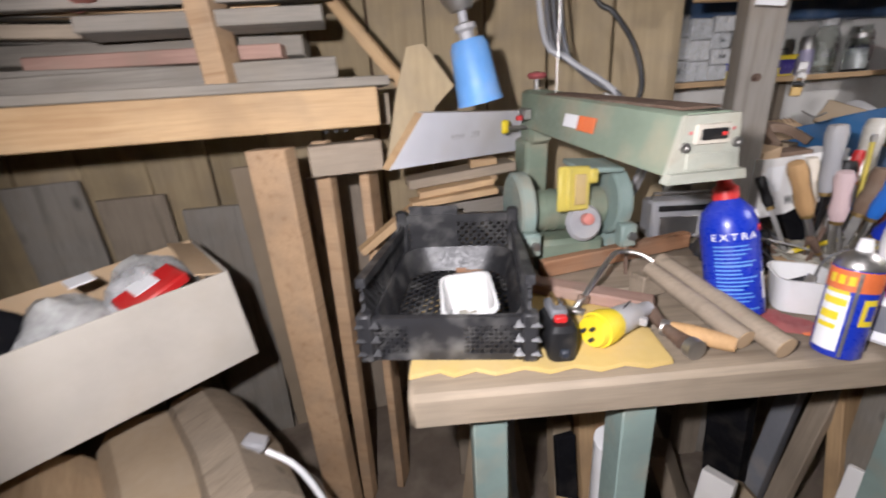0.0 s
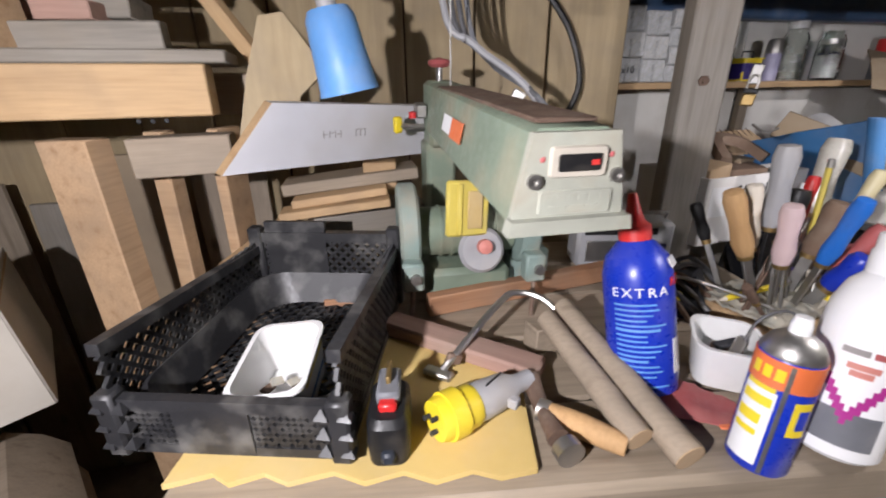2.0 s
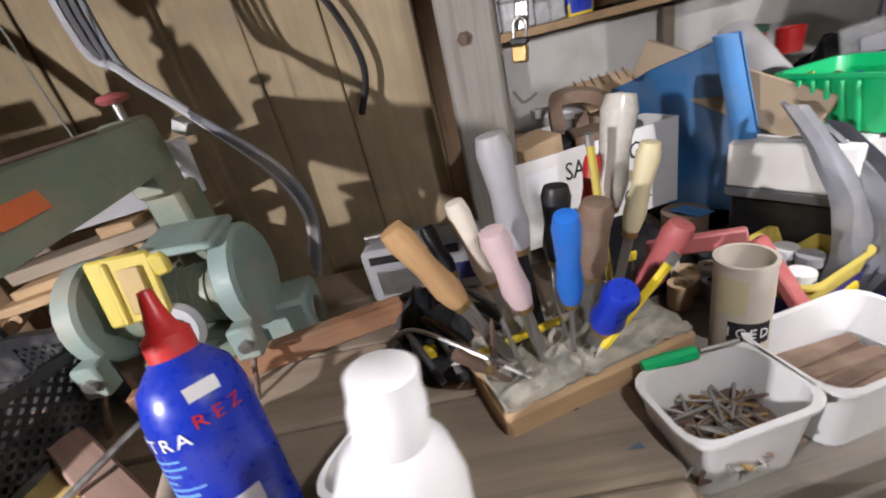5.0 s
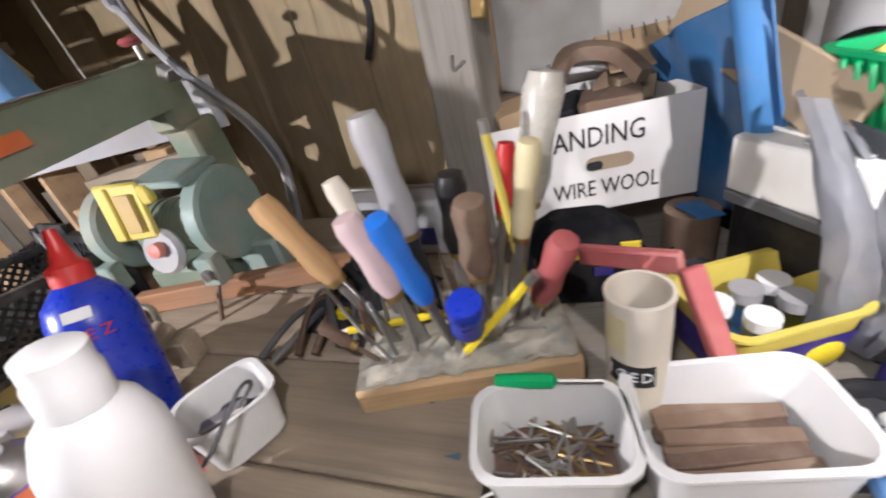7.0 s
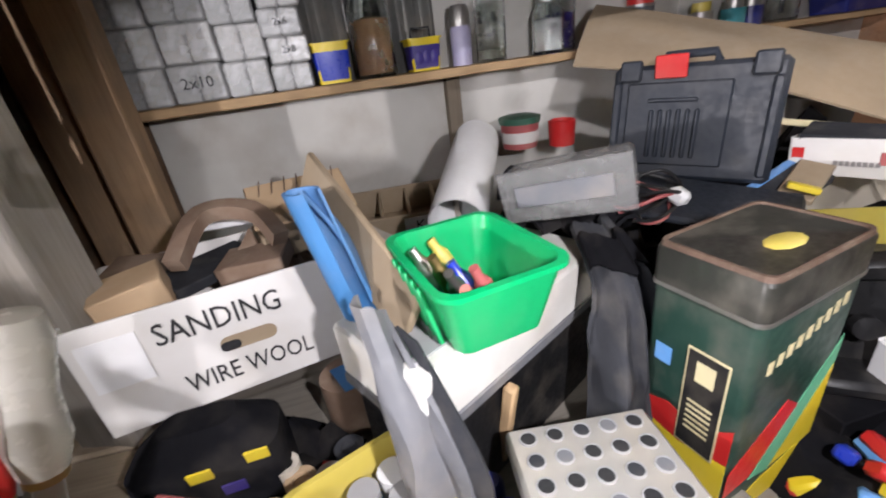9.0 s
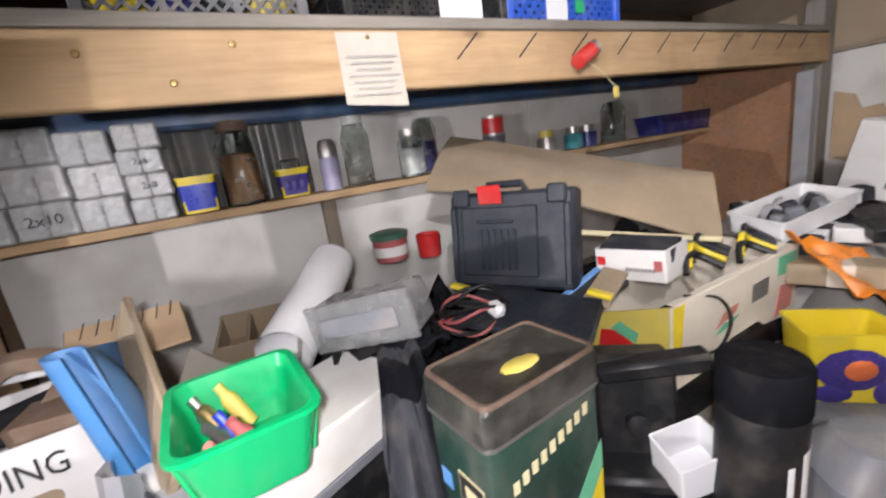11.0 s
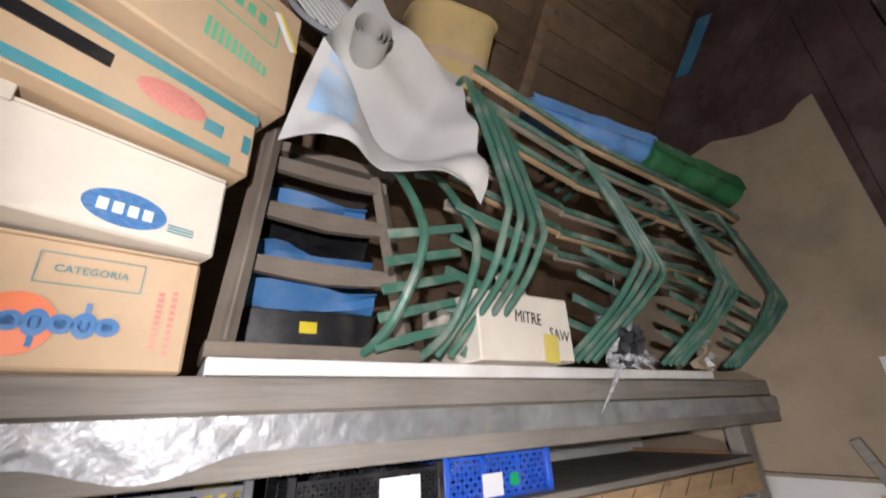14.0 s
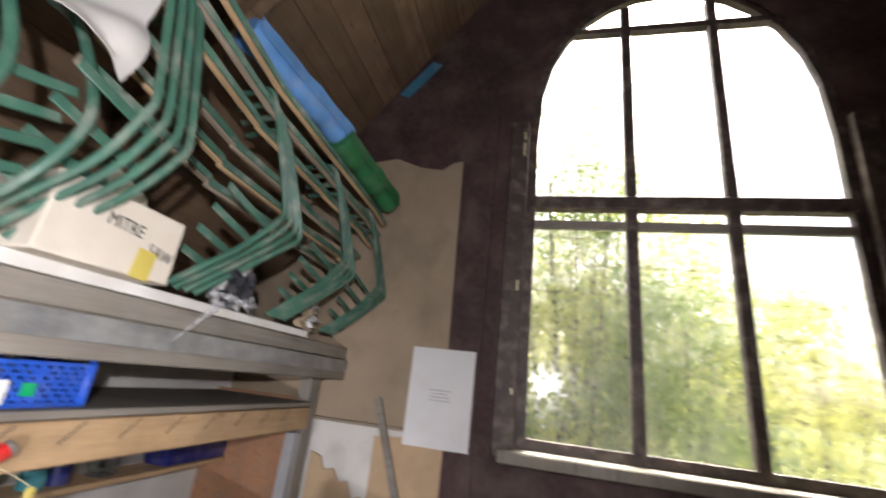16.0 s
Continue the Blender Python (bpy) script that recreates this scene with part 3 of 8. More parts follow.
for k in range(6):
    part("worktop", box_bm(3.0 - 0.01 * (k % 2), 0.208, 0.04, (2.40, 0.49 + 0.212 * k, 0.762 + 0.001 * (k % 2)), bev=0.004), GREY_X, bench2, "dusty grey bench plank")
part("riser_board", box_bm(0.95, 0.62, 0.05, (1.22, 0.70, 0.8035), bev=0.004), GREY_X, bench2, "thick grey board laid on the bench")
for x in (1.0, 2.4, 3.8):
    for y in (0.48, 1.55):
        part("leg", box_bm(0.08, 0.08, 0.762, (x, y, 0)), GREY_Z, bench2)

# shelves along the north wall
PLACE = JARS
JS = pose(0.62, 0, 1.2135)
shelf1 = thing("wall_shelf", JS, "narrow sloping pine shelf crowded with jars and packs", "shelf")
part("board", box_bm(1.96, 0.115, 0.016, (0.98, 1.2725, 0), bev=0.002), PINE, shelf1)
part("bracket", box_bm(0.03, 0.02, 0.30, (0.565, 1.305, -0.30)), OLD_Z, shelf1, "short upright prop")


def on_jar_shelf(x, y=1.29):
    return (x, y, 1.2305)


PLACE = CRATES
shelf2 = thing("wall_shelf", pose(0.3, 0, 1.518), "deep shelf with a thick pine front rail", "shelf")
part("board", box_bm(2.12, 0.43, 0.016, (1.26, 1.255, 0), bev=0.002), GREY_X, shelf2)
fascia = part("front_rail", box_bm(2.10, 0.022, 0.078, (1.27, 1.05, -0.08), bev=0.003), PINE, shelf2, "bare pine rail with knots and saw cuts")
for x, z in ((0.63, -0.026), (0.776, -0.0185), (0.708, -0.058), (0.55, -0.064)):
    part("screw", lathe([(0, 0), (0.0042, 0), (0.003, 0.0016), (0, 0.002)], 10), BRASS, fascia, "brass screw head", pose(x, 1.0387, z, 90, 0, 0))
for i in range(10):
    x = 1.10 + i * 0.118
    part("saw_cut", box_bm(0.055, 0.0008, 0.0022, bev=0), INK, fascia, "dark saw cut", pose(x, 1.0386, -0.025, 0, -42, 0))
beam = solid("shelf_beam", box_bm(2.1, 0.05, 0.0665, (1.57, 1.43, 1.451), bev=0.008), BLUE_STEEL, "blue-painted beam under the shelf", "beam")

PLACE = HIGH
shelf3 = thing("wall_shelf", pose(0.55, 0, 1.735), "high shelf of old grey boards edged with crinkled foil tape", "shelf")
part("board", box_bm(2.06, 0.49, 0.045, (1.03, 1.25, 0.0), bev=0.003), GREY_X, shelf3)
part("rail", box_bm(2.06, 0.045, 0.075, (1.03, 1.02, -0.075), bev=0.003), GREY_X, shelf3)


def foil(u, v):
    x, z = 2.06 * u, -0.045 + 0.042 * v
    if 0.16 < u < 0.27:
        z -= 0.024 * (1 - v) * math.sin((u - 0.16) / 0.11 * math.pi) ** 2
    return (x, 0.9915 + 0.004 * abs(noise.noise((x * 17 + z * 9, z * 24, 1))) + 0.0022 * abs(noise.noise((x * 48 - z * 30, z * 40, 4))) + 0.0006 * noise.noise((x * 150, z * 120, 2)), z)


part("foil_edge", sheet(foil, 420, 12, 0.0008), FOIL, shelf3, "crinkled silver foil tape")
part("lining_board", box_bm(1.24, 0.34, 0.022, (1.107, 1.17, 0.046), bev=0.002), WHITE_PAINT, shelf3, "white-painted board laid on top")


def z3(x):
    return 1.735 + 0.045 + (0.0235 if x > 1.036 else 0.0)

# ---------------------------------------------------------------- cartons on the high shelf


def carton(at, yaw, lx, ly, h, material, label, flap=True, roll=0):
    """A closed cardboard box; its front right lower corner is at the given place."""
    c = thing("cardboard_box", pose(*at, 0, roll, yaw), label, "box", "cartons on the high shelf")
    part("body", box_bm(lx, ly, h, (-lx / 2, ly / 2, 0), bev=0.004), material, c)
    part("top_flap", box_bm(lx * 0.99, ly / 2 - 0.002, 0.004, (-lx / 2, ly / 4, h), (0.6, 0, 0), bev=0.001), material, c)
    part("top_flap", box_bm(lx * 0.99, ly / 2 - 0.002, 0.004, (-lx / 2, ly * 0.75, h), (-0.6, 0, 0), bev=0.001), material, c)
    return c


FRONT = pose(0, 0, 0, 90, 0, 0)


def front_of(x, z, y=-0.0006, rot=0):
    return pose(x, y, z, 90, 0, 0) @ pose(0, 0, 0, 0, 0, rot)


zb = z3(0.7)
c1 = carton((1.013, 0.992, zb), 9, 0.40, 0.32, 0.141, CARD, "brown carton printed with a red disc and blue lettering bars")
part("logo_disc", lathe([(0.026, 0), (0.026, 0.0006)], 24), ORANGE, c1, "faded orange printed disc", front_of(-0.155, 0.046) @ Matrix.Scale(1.25, 4))
for i in range(6):
    part("logo_blob", lathe([(0.0125, 0), (0.0125, 0.0006), (0.006, 0.0006), (0.006, 0)], 16), MID_BLUE, c1, "rounded blue logo shape", front_of(-0.178 + 0.0195 * i, 0.048, -0.0014) @ Matrix.Diagonal((0.9, 1.15 if i in (2, 4) else 0.85, 1, 1)))
bars([(-0.139, -0.012, 0.005, 0.03), (-0.10, 0.008, 0.005, 0.03)], MID_BLUE, c1, front_of(0, 0.05, -0.0014), "logo_stem", "blue logo stem")
bars([(0, 0.017, 0.095, 0.001), (0, -0.017, 0.095, 0.001), (-0.047, 0, 0.001, 0.034), (0.047, 0, 0.001, 0.034)], TEAL_PRINT, c1, front_of(-0.105, 0.108), "printed_frame")
bars([(0, -0.03 + 0.007 * i, 0.006, 0.005) for i in range(10)] + [(0.014, -0.036 + 0.008 * i, 0.006, 0.005) for i in range(10)], PINK, c1, front_of(-0.036, 0.06), "printing")
lettering("CATEGORIA", 0.012, TEAL_PRINT, c1, front_of(-0.105, 0.108, -0.001))
part("hand_hole", box_bm(0.05, 0.002, 0.018, bev=0), CARD_DULL, c1, "oblong hand hole", pose(-0.285, -0.0008, 0.108))
c2 = carton((1.025, 0.985, zb + 0.148), 19, 0.40, 0.30, 0.118, CARD_CREAM, "cream carton printed with a blue oval", roll=1)
part("logo_oval", lathe([(0.5, 0), (0.5, 0.0006)], 28), MID_BLUE, c2, "blue oval print", front_of(-0.105, 0.032) @ Matrix.Diagonal((0.085, 0.045, 1, 1)))
bars([(-0.023 + 0.015 * i, 0, 0.010, 0.014) for i in range(4)], WHITE_PLASTIC, c2, front_of(-0.105, 0.031, -0.0014), "logo_bars", "white rounded logo shapes")
bars([(0, 0.004 * i, 0.03, 0.002) for i in range(3)], TEAL_PRINT, c2, front_of(-0.045, 0.02), "printing")
part("lid_tab", box_bm(0.09, 0.004, 0.03, bev=0.001), CARD_CREAM, c2, "", pose(-0.27, -0.004, 0.11, -8, 0, 0))
c3 = carton((1.05, 0.975, zb + 0.276), 23, 0.42, 0.30, 0.115, CARD, "brown carton with teal stripes and a peach-coloured badge", roll=2)
bars([(-0.2, 0.100, 0.40, 0.018), (-0.2, 0.010, 0.34, 0.016)], TEAL_PRINT, c3, front_of(0, 0), "teal_stripe")
bars([(-0.35, 0.085 - 0.006 * i, 0.10, 0.003) for i in range(5)], GREEN_PRINT, c3, front_of(0, 0), "printing")
bars([(-0.06, 0.05, 0.026, 0.02), (-0.012, 0.05, 0.012, 0.03)], TEAL_PRINT, c3, front_of(0, 0), "printing")
part("badge", lathe([(0.5, 0), (0.46, 0.0006)], 24), PINK, c3, "peach badge", front_of(-0.115, 0.06, -0.0008) @ Matrix.Diagonal((0.085, 0.04, 1, 1)))
part("hand_hole", box_bm(0.10, 0.003, 0.02, bev=0), BLACK, c3, "dark hand hole", pose(-0.235, -0.0008, 0.055))
c4 = carton((1.09, 0.965, zb + 0.40), 24, 0.46, 0.30, 0.22, CARD, "brown carton with green printed panels and bars", roll=3)
for x, z, w, h in ((-0.10, 0.15, 0.12, 0.075), (-0.26, 0.17, 0.12, 0.09)):
    bars([(0, h / 2, w, 0.003), (0, -h / 2, w, 0.003), (-w / 2, 0, 0.003, h), (w / 2, 0, 0.003, h)] + [(-0.03 + 0.02 * i, 0, 0.013, 0.024) for i in range(4)], GREEN_PRINT, c4, front_of(x, z), "printed_panel")
lettering("4x", 0.016, GREEN_PRINT, c4, front_of(-0.22, 0.095, -0.001))
lettering("LITRES", 0.02, GREEN_PRINT, c4, front_of(-0.225, 0.072, -0.001))
bars([(-0.05 - 0.01 * i, 0.05 + 0.001 * i, 0.006, 0.02 + 0.002 * i) for i in range(10)], GREEN_PRINT, c4, front_of(0, 0), "printing")
bars([(0, 0, 0.012, 0.07)], PAPER, c4, front_of(-0.03, 0.16, -0.0012, 35), "sticker")
bars([(0.008, 0, 0.006, 0.07)], YELLOW, c4, front_of(-0.03, 0.16, -0.0014, 35), "sticker")

# ---------------------------------------------------------------- more on the high shelf
STOOL_WOOD = timber("dark_stool_wood", (0.19, 0.155, 0.12), (0.10, 0.08, 0.06), "x", knots=False, dust=0.4)
lad = thing("step_stool", pose(1.187, 1.05, z3(1.1)), "small grey wooden ladder-like stool frame standing on end", "stool")
part("base_board", box_bm(0.32, 0.10, 0.022, (0.005, 0.01, 0)), STOOL_WOOD, lad, "dark dusty board")
plank("stile", (-0.145, -0.01, 0.022), (-0.094, 0.04, 0.60), 0.022, 0.03, STOOL_WOOD, parent=lad, roll=90)
plank("stile", (0.146, -0.01, 0.022), (0.108, 0.04, 0.40), 0.022, 0.03, STOOL_WOOD, parent=lad, roll=90)
for z, sag in ((0.125, 0.012), (0.23, 0.012), (0.33, 0.006)):
    w = 0.275 - z * 0.1
    part("rung", prism([(-w / 2, 0.02), (-w / 4, 0.02 - sag * 0.6), (0, 0.02 - sag), (w / 4, 0.02 - sag * 0.6), (w / 2, 0.02), (w / 2, 0.045), (-w / 2, 0.045)], 0.014), STOOL_WOOD, lad, "", pose(0.012, 0.012 + z * 0.1, z, 90, 0, 0))
part("seat", box_bm(0.27, 0.2, 0.02, (0.02, 0.13, 0.40), (6, 0, 0)), STOOL_WOOD, lad, "grey wooden seat board")

bb = thing("storage_box", pose(1.19, 1.20, z3(1.1)), "black plastic box with blue folded sheets inside", "box")
part("body", open_tub(0.26, 0.16, 0.10, 0.9, 0.012), BLACK, bb)
for i in range(4):
    part("folded_sheet", sheet(lambda u, v, i=i: (-0.12 + 0.24 * u, -0.05 + 0.02 * i - 0.05 * v + wobble((u, v, i), 3, 0.02), 0.08 + 0.07 * i + 0.06 * v + wobble((v, u, i), 2, 0.03)), 10, 5, 0.003), (MID_BLUE, MID_BLUE, CLOTH_BLACK, MID_BLUE)[i], bb, "blue plastic sheet" if i != 3 else "dark sheet")
bars([(0, 0, 0.03, 0.02)], YELLOW, bb, front_of(0.0, 0.07, -0.083), "label_patch", "yellow label")


def bag_fn(u, v):
    top, left, bot, right = Vector((1.237, 0.97, 2.606)), Vector((1.081, 0.95, 2.118)), Vector((1.43, 0.92, 2.075)), Vector((1.439, 0.95, 2.432))
    p = top * (1 - u) * (1 - v) + left * u * (1 - v) + bot * u * v + right * (1 - u) * v
    c = (u - 0.5) ** 2 + (v - 0.5) ** 2
    p.y += 0.07 * max(0, 1 - c * 4) + 0.02 * math.sin(9 * v + 3 * u) + wobble((u, v, 0), 2.5, 0.03)
    p.z += 0.03 * math.sin(math.pi * v) * (u - 0.6) * 2
    out, rt_ = math.sin(math.pi * u) * (1 - v), math.sin(math.pi * v) * (1 - u)
    p.x += -0.015 * out + 0.01 * rt_
    p.z += 0.02 * out - 0.02 * rt_
    p.y += 0.10 * math.exp(-((u - 0.45 - 0.25 * v) / 0.13) ** 2) * math.sin(math.pi * min(1, v * 1.1)) - 0.035 * math.exp(-((u - 0.62) / 0.06) ** 2) * (1 - v)
    p.y -= 0.05 * abs(noise.noise((u * 3, v * 2, 5))) + 0.012 * abs(noise.noise((u * 7, v * 5, 2)))
    return p


bag = thing("plastic_sheet", pose(0, 0, 0), "grey-white plastic sheet draped over a rolled mat", "sheet")
part("sheet", sheet(bag_fn, 26, 26, 0.0012), CLOTH_PALE, bag)
part("blue_patch", sheet(lambda u, v: bag_fn(0.62 + 0.26 * u, 0.06 + 0.22 * v) + Vector((0, -0.003, 0)), 6, 6, 0.0005), plain("faded_blue_print", (0.25, 0.42, 0.62), 0.8, scale=6, dust=0.7, dustcol=(0.5, 0.5, 0.48)), bag, "faded blue print")
bm = new_bm()
for k in range(3):
    tube([(1.245, 1.06, 2.43), (1.221, 0.925, 2.411)], 0.036 - 0.009 * k, 18, bm, False, False)
part("rolled_mat", bm, CLOTH_PALE, bag, "roll of pale matting")

gr = thing("fan_grille", pose(1.15, 1.03, 2.53, 78, 0, 5) @ pose(0, 0, 0, 0, 0, 35), "round black and white slatted grille", "grille")
part("disc", lathe([(0, -0.01), (0.075, -0.01), (0.08, 0), (0.075, 0.004), (0, 0.006)], 28), BLACK, gr)
for i in range(9):
    x = -0.06 + 0.015 * i
    w = 2 * math.sqrt(0.073 ** 2 - x * x)
    part("slat", box_bm(0.006, w, 0.005, (x, 0, 0.006), bev=0), WHITE_PAINT, gr)
part("ring", loft(new_bm(), [ring(a_, b_, 28) for a_, b_ in ((0.076, 0.01), (0.076, 0), (0.083, 0), (0.083, 0.01), (0.076, 0.0101))], False, False), LIGHT_GREY, gr)

wk = thing("straw_basket", pose(1.50, 1.12, 2.53, 24, 0, -8), "round straw-coloured basket lying open", "basket")
part("wall", loft(new_bm(), [rr(0.2, 0.18, 0.07, 0, 6), rr(0.24, 0.2, 0.08, 0.19, 6), rr(0.25, 0.21, 0.08, 0.195, 6), rr(0.23, 0.19, 0.08, 0.19, 6), rr(0.19, 0.17, 0.07, 0.005, 6)]), WICKER, wk)
part("band", loft(new_bm(), [rr(0.212, 0.192, 0.07, 0.06, 6), rr(0.216, 0.196, 0.07, 0.085, 6), rr(0.2, 0.18, 0.07, 0.085, 6), rr(0.2, 0.18, 0.07, 0.06, 6)], False, False), CARD, wk)


def folding_chair(x, ztop, w, zend, knee=0.10):
    ch = thing("folding_chair", pose(x, 0, z3(x)), "folded garden chair with green metal bars and timber slats", "chair", "folded garden chairs")
    h = ztop - z3(x)
    for i in range(4):
        dx = 0.027 * i
        s = 1 - 0.04 * i
        p = [(dx + 0.03, 1.06, h * s), (dx + 0.005, 0.95, h * s - 0.005), (dx, 0.915, h * s - 0.025), (dx + knee * 0.14, 0.908, h * 0.9 * s), (dx + knee * 0.55, 0.893, h * 0.70 * s), (dx + knee * 0.93, 0.88, h * 0.50 * s), (dx + knee, 0.878, h * 0.45 * s), (dx + knee * 0.93, 0.882, h * 0.40 * s), (dx + knee * 0.3, 0.92, h * 0.22), (dx - 0.05, 1.0, 0.012)]
        part("side_bar", tube(p, 0.0072, 8), GREEN_DARK, ch)
    for k in range(4):
        z = h * (0.12 + 0.09 * k)
        y = 0.98 - 0.022 * k
        part("rung", box_bm(0.15, 0.005, 0.018, (0.02, y, z), (0, 14, 0)), GREEN_DARK, ch)
    for k in range(6):
        y = 0.92 + 0.018 * k if k < 3 else 0.95 + 0.02 * k
        a = Vector((0.01, y - 0.008, h - 0.01 - 0.052 * k))
        b = Vector((w, y - 0.008, zend - z3(x) - 0.01 - 0.05 * k))
        plank("slat", a, b, 0.012, 0.026, (PINE, OLD_X)[k % 2], parent=ch)
        plank("slat_rail", a + Vector((0, -0.012, 0.004)), b + Vector((0, -0.012, 0.004)), 0.006, 0.018, GREEN_DARK, parent=ch)
    return ch


folding_chair(1.427, 2.40, 0.33, 2.335, 0.04)
folding_chair(1.747, 2.335, 0.37, 2.32)
folding_chair(2.09, 2.32, 0.34, 2.31)
folding_chair(2.40, 2.31, 0.13, 2.29)
arm = thing("chair_frame", pose(1.30, -0.08, z3(1.3)), "loose bent green metal chair frame with wide bars", "chair", "folded garden chairs")
for i in range(2):
    dx = 0.105 * i
    part("side_bar", tube([(dx - 0.01, 1.16, 0.42), (dx + 0.0, 1.08, 0.36), (dx + 0.01, 1.0, 0.22), (dx + 0.0, 0.995, 0.14), (dx - 0.03, 1.03, 0.05), (dx - 0.05, 1.1, 0.01)], 0.008, 8), GREEN_DARK, arm)
for k in range(5):
    part("cross_bar", box_bm(0.15, 0.006, 0.016, (0.03, 1.06 - 0.012 * k, 0.03 + 0.042 * k), (0, -16, 0)), GREEN_DARK, arm)

mb = thing("cardboard_box", pose(1.657, 0.945, z3(1.3), 0, 0, -1), "cream cardboard box hand-lettered in ink with brown tape", "box")
part("body", box_bm(0.225, 0.20, 0.124, (-0.1125, 0.10, 0), bev=0.003), CARD_CREAM, mb)
part("flap", box_bm(0.105, 0.003, 0.075, (-0.085, 0.05, 0.118), (-24, 16, 10)), CARD_CREAM, mb, "raised cream flap")
part("tape", box_bm(0.035, 0.002, 0.052, (-0.062, -0.001, -0.002), (0, 4, 0), bev=0), YELLOW_DULL, mb, "peeling brown tape")
lettering("MITRE", 0.032, INK, mb, front_of(-0.11, 0.078, -0.001, -4), squeeze=0.75)
lettering("SAW", 0.03, INK, mb, front_of(-0.035, 0.05, -0.001, -8), squeeze=0.8)
nj = thing("plastic_tub", pose(1.86, 0.985, z3(1.5)), "cloudy clear plastic tub wrapped in film", "tub")
part("tub", lathe([(0.032, 0), (0.04, 0.11), (0.043, 0.112), (0.043, 0.118), (0.038, 0.118), (0.03, 0.003)], 18), FILM_LID, nj)
part("lid", lathe([(0, 0.118), (0.044, 0.118), (0.044, 0.128), (0, 0.13)], 18), FILM_LID, nj)
part("net_bag", sheet(lambda u, v: (-0.06 + 0.09 * u, -0.03 - 0.02 * v + wobble((u, v, 3), 5, 0.02), 0.005 + 0.07 * v + wobble((u, v, 5), 4, 0.02)), 10, 8, 0.001), CLOTH_GREY, nj, "dark crumpled net")
for i in range(3):
    part("wrapping", sheet(lambda u, v, i=i: (-0.07 + 0.04 * i + 0.05 * u, -0.05 + 0.04 * v + wobble((u, v, i), 6, 0.02), 0.004 + 0.03 * u * v + abs(wobble((v, u, i), 6, 0.03))), 8, 8, 0.0008), FILM, nj, "crumpled clear film")
pb = thing("paper_bag", pose(2.27, 1.0, z3(1.7)), "crumpled brown and white paper bags", "paper bag")
for i, mt in enumerate((CARD_DULL, PAPER, CARD_DULL)):
    part("paper", sheet(lambda u, v, i=i: (-0.07 + 0.045 * i + 0.06 * u + 0.03 * v + wobble((u, v, i), 5, 0.025), 0.02 * i - 0.02 + 0.03 * u + wobble((v, u, i), 5, 0.03), 0.003 + 0.15 * v * (1 - 0.25 * i) + abs(wobble((u, v, i + 9), 5, 0.015))), 10, 10, 0.001), mt, pb)

for name, a, b, r, mt, lb in (("blue_roll", (1.72, 1.03, 2.50), (2.13, 0.94, 2.44), 0.045, SKY_BLUE, "rolled pale blue plastic sheet"), ("green_roll", (2.10, 0.935, 2.42), (2.49, 0.885, 2.37), 0.045, GREEN_ROLL, "rolled green fabric")):
    d = Vector(b) - Vector(a)
    r_ob = thing("roll", pose(0, 0, 0), lb + " lying on the chairs", "roll")
    part("cloth", tube([Vector(a) + d * s for s in (0, 0.2, 0.4, 0.6, 0.8, 1)], lambda s, r=r: r * (0.9 + 0.12 * math.sin(14 * s) + 0.08 * math.sin(31 * s)), 14), mt, r_ob)
    part("fold", sheet(lambda u, v, a=a, d=d, r=r: Vector(a) + d * u + Vector((0, -r * (0.9 + 0.15 * v), r * (0.8 - 1.1 * v) + wobble((u * 3, v, 1), 2, 0.012))), 14, 4, 0.002), mt, r_ob)
PLACE = SHED
solid("blue_scrap", sheet(lambda u, v: (X1 - 0.035 + 0.01 * v, 0.78 - 0.22 * u + 0.08 * v, 3.80 + 0.28 * u + 0.04 * v), 6, 3, 0.003), plain("blue_rag", (0.05, 0.2, 0.32), 0.8, scale=20, dust=0.2), "small torn scrap of blue plastic pinned up", "scrap")

# sheet of paper, sticks and torn board on the gable
pp = thing("paper_sheet", pose(X1 - 0.032, 0.32, 1.80) @ Matrix.Diagonal((1, 1.72, 1.76, 1)), "blank white sheet of paper pinned to the wall", "paper")
part("sheet", sheet(lambda u, v: (-0.004 - 0.004 * math.sin(3 * v) * u, 0.105 - 0.21 * u, -0.147 + 0.294 * v), 6, 8, 0.0006), PAPER, pp)
bars([(0, 0.01 * i, 0.07 - 0.01 * (i % 3), 0.002) for i in range(4)], LIGHT_GREY, pp, pose(-0.0095, 0, -0.01, 90, 0, -90), "printing", "faint grey printing")
plank("batten", (X1 - 0.045, 0.69, 1.75), (X1 - 0.045, 0.42, 1.02), 0.02, 0.04, GREY_Z, "thin grey stick leaning on the wall", "stick")
solid("torn_board", prism([(0.50, 0.98), (1.02, 1.16), (1.02, 1.44), (0.955, 1.42), (0.93, 1.36), (0.87, 1.37), (0.83, 1.31), (0.78, 1.32), (0.74, 1.24), (0.69, 1.26), (0.64, 1.18), (0.58, 1.19), (0.50, 1.11)], 0.012, m=Matrix.Translation((X1 - 0.04, 0, 0)) @ TO_YZ), CARD, "broken edge of brown fibreboard", "board")

PLACE = CRATES
# ---------------------------------------------------------------- crates on the middle shelf


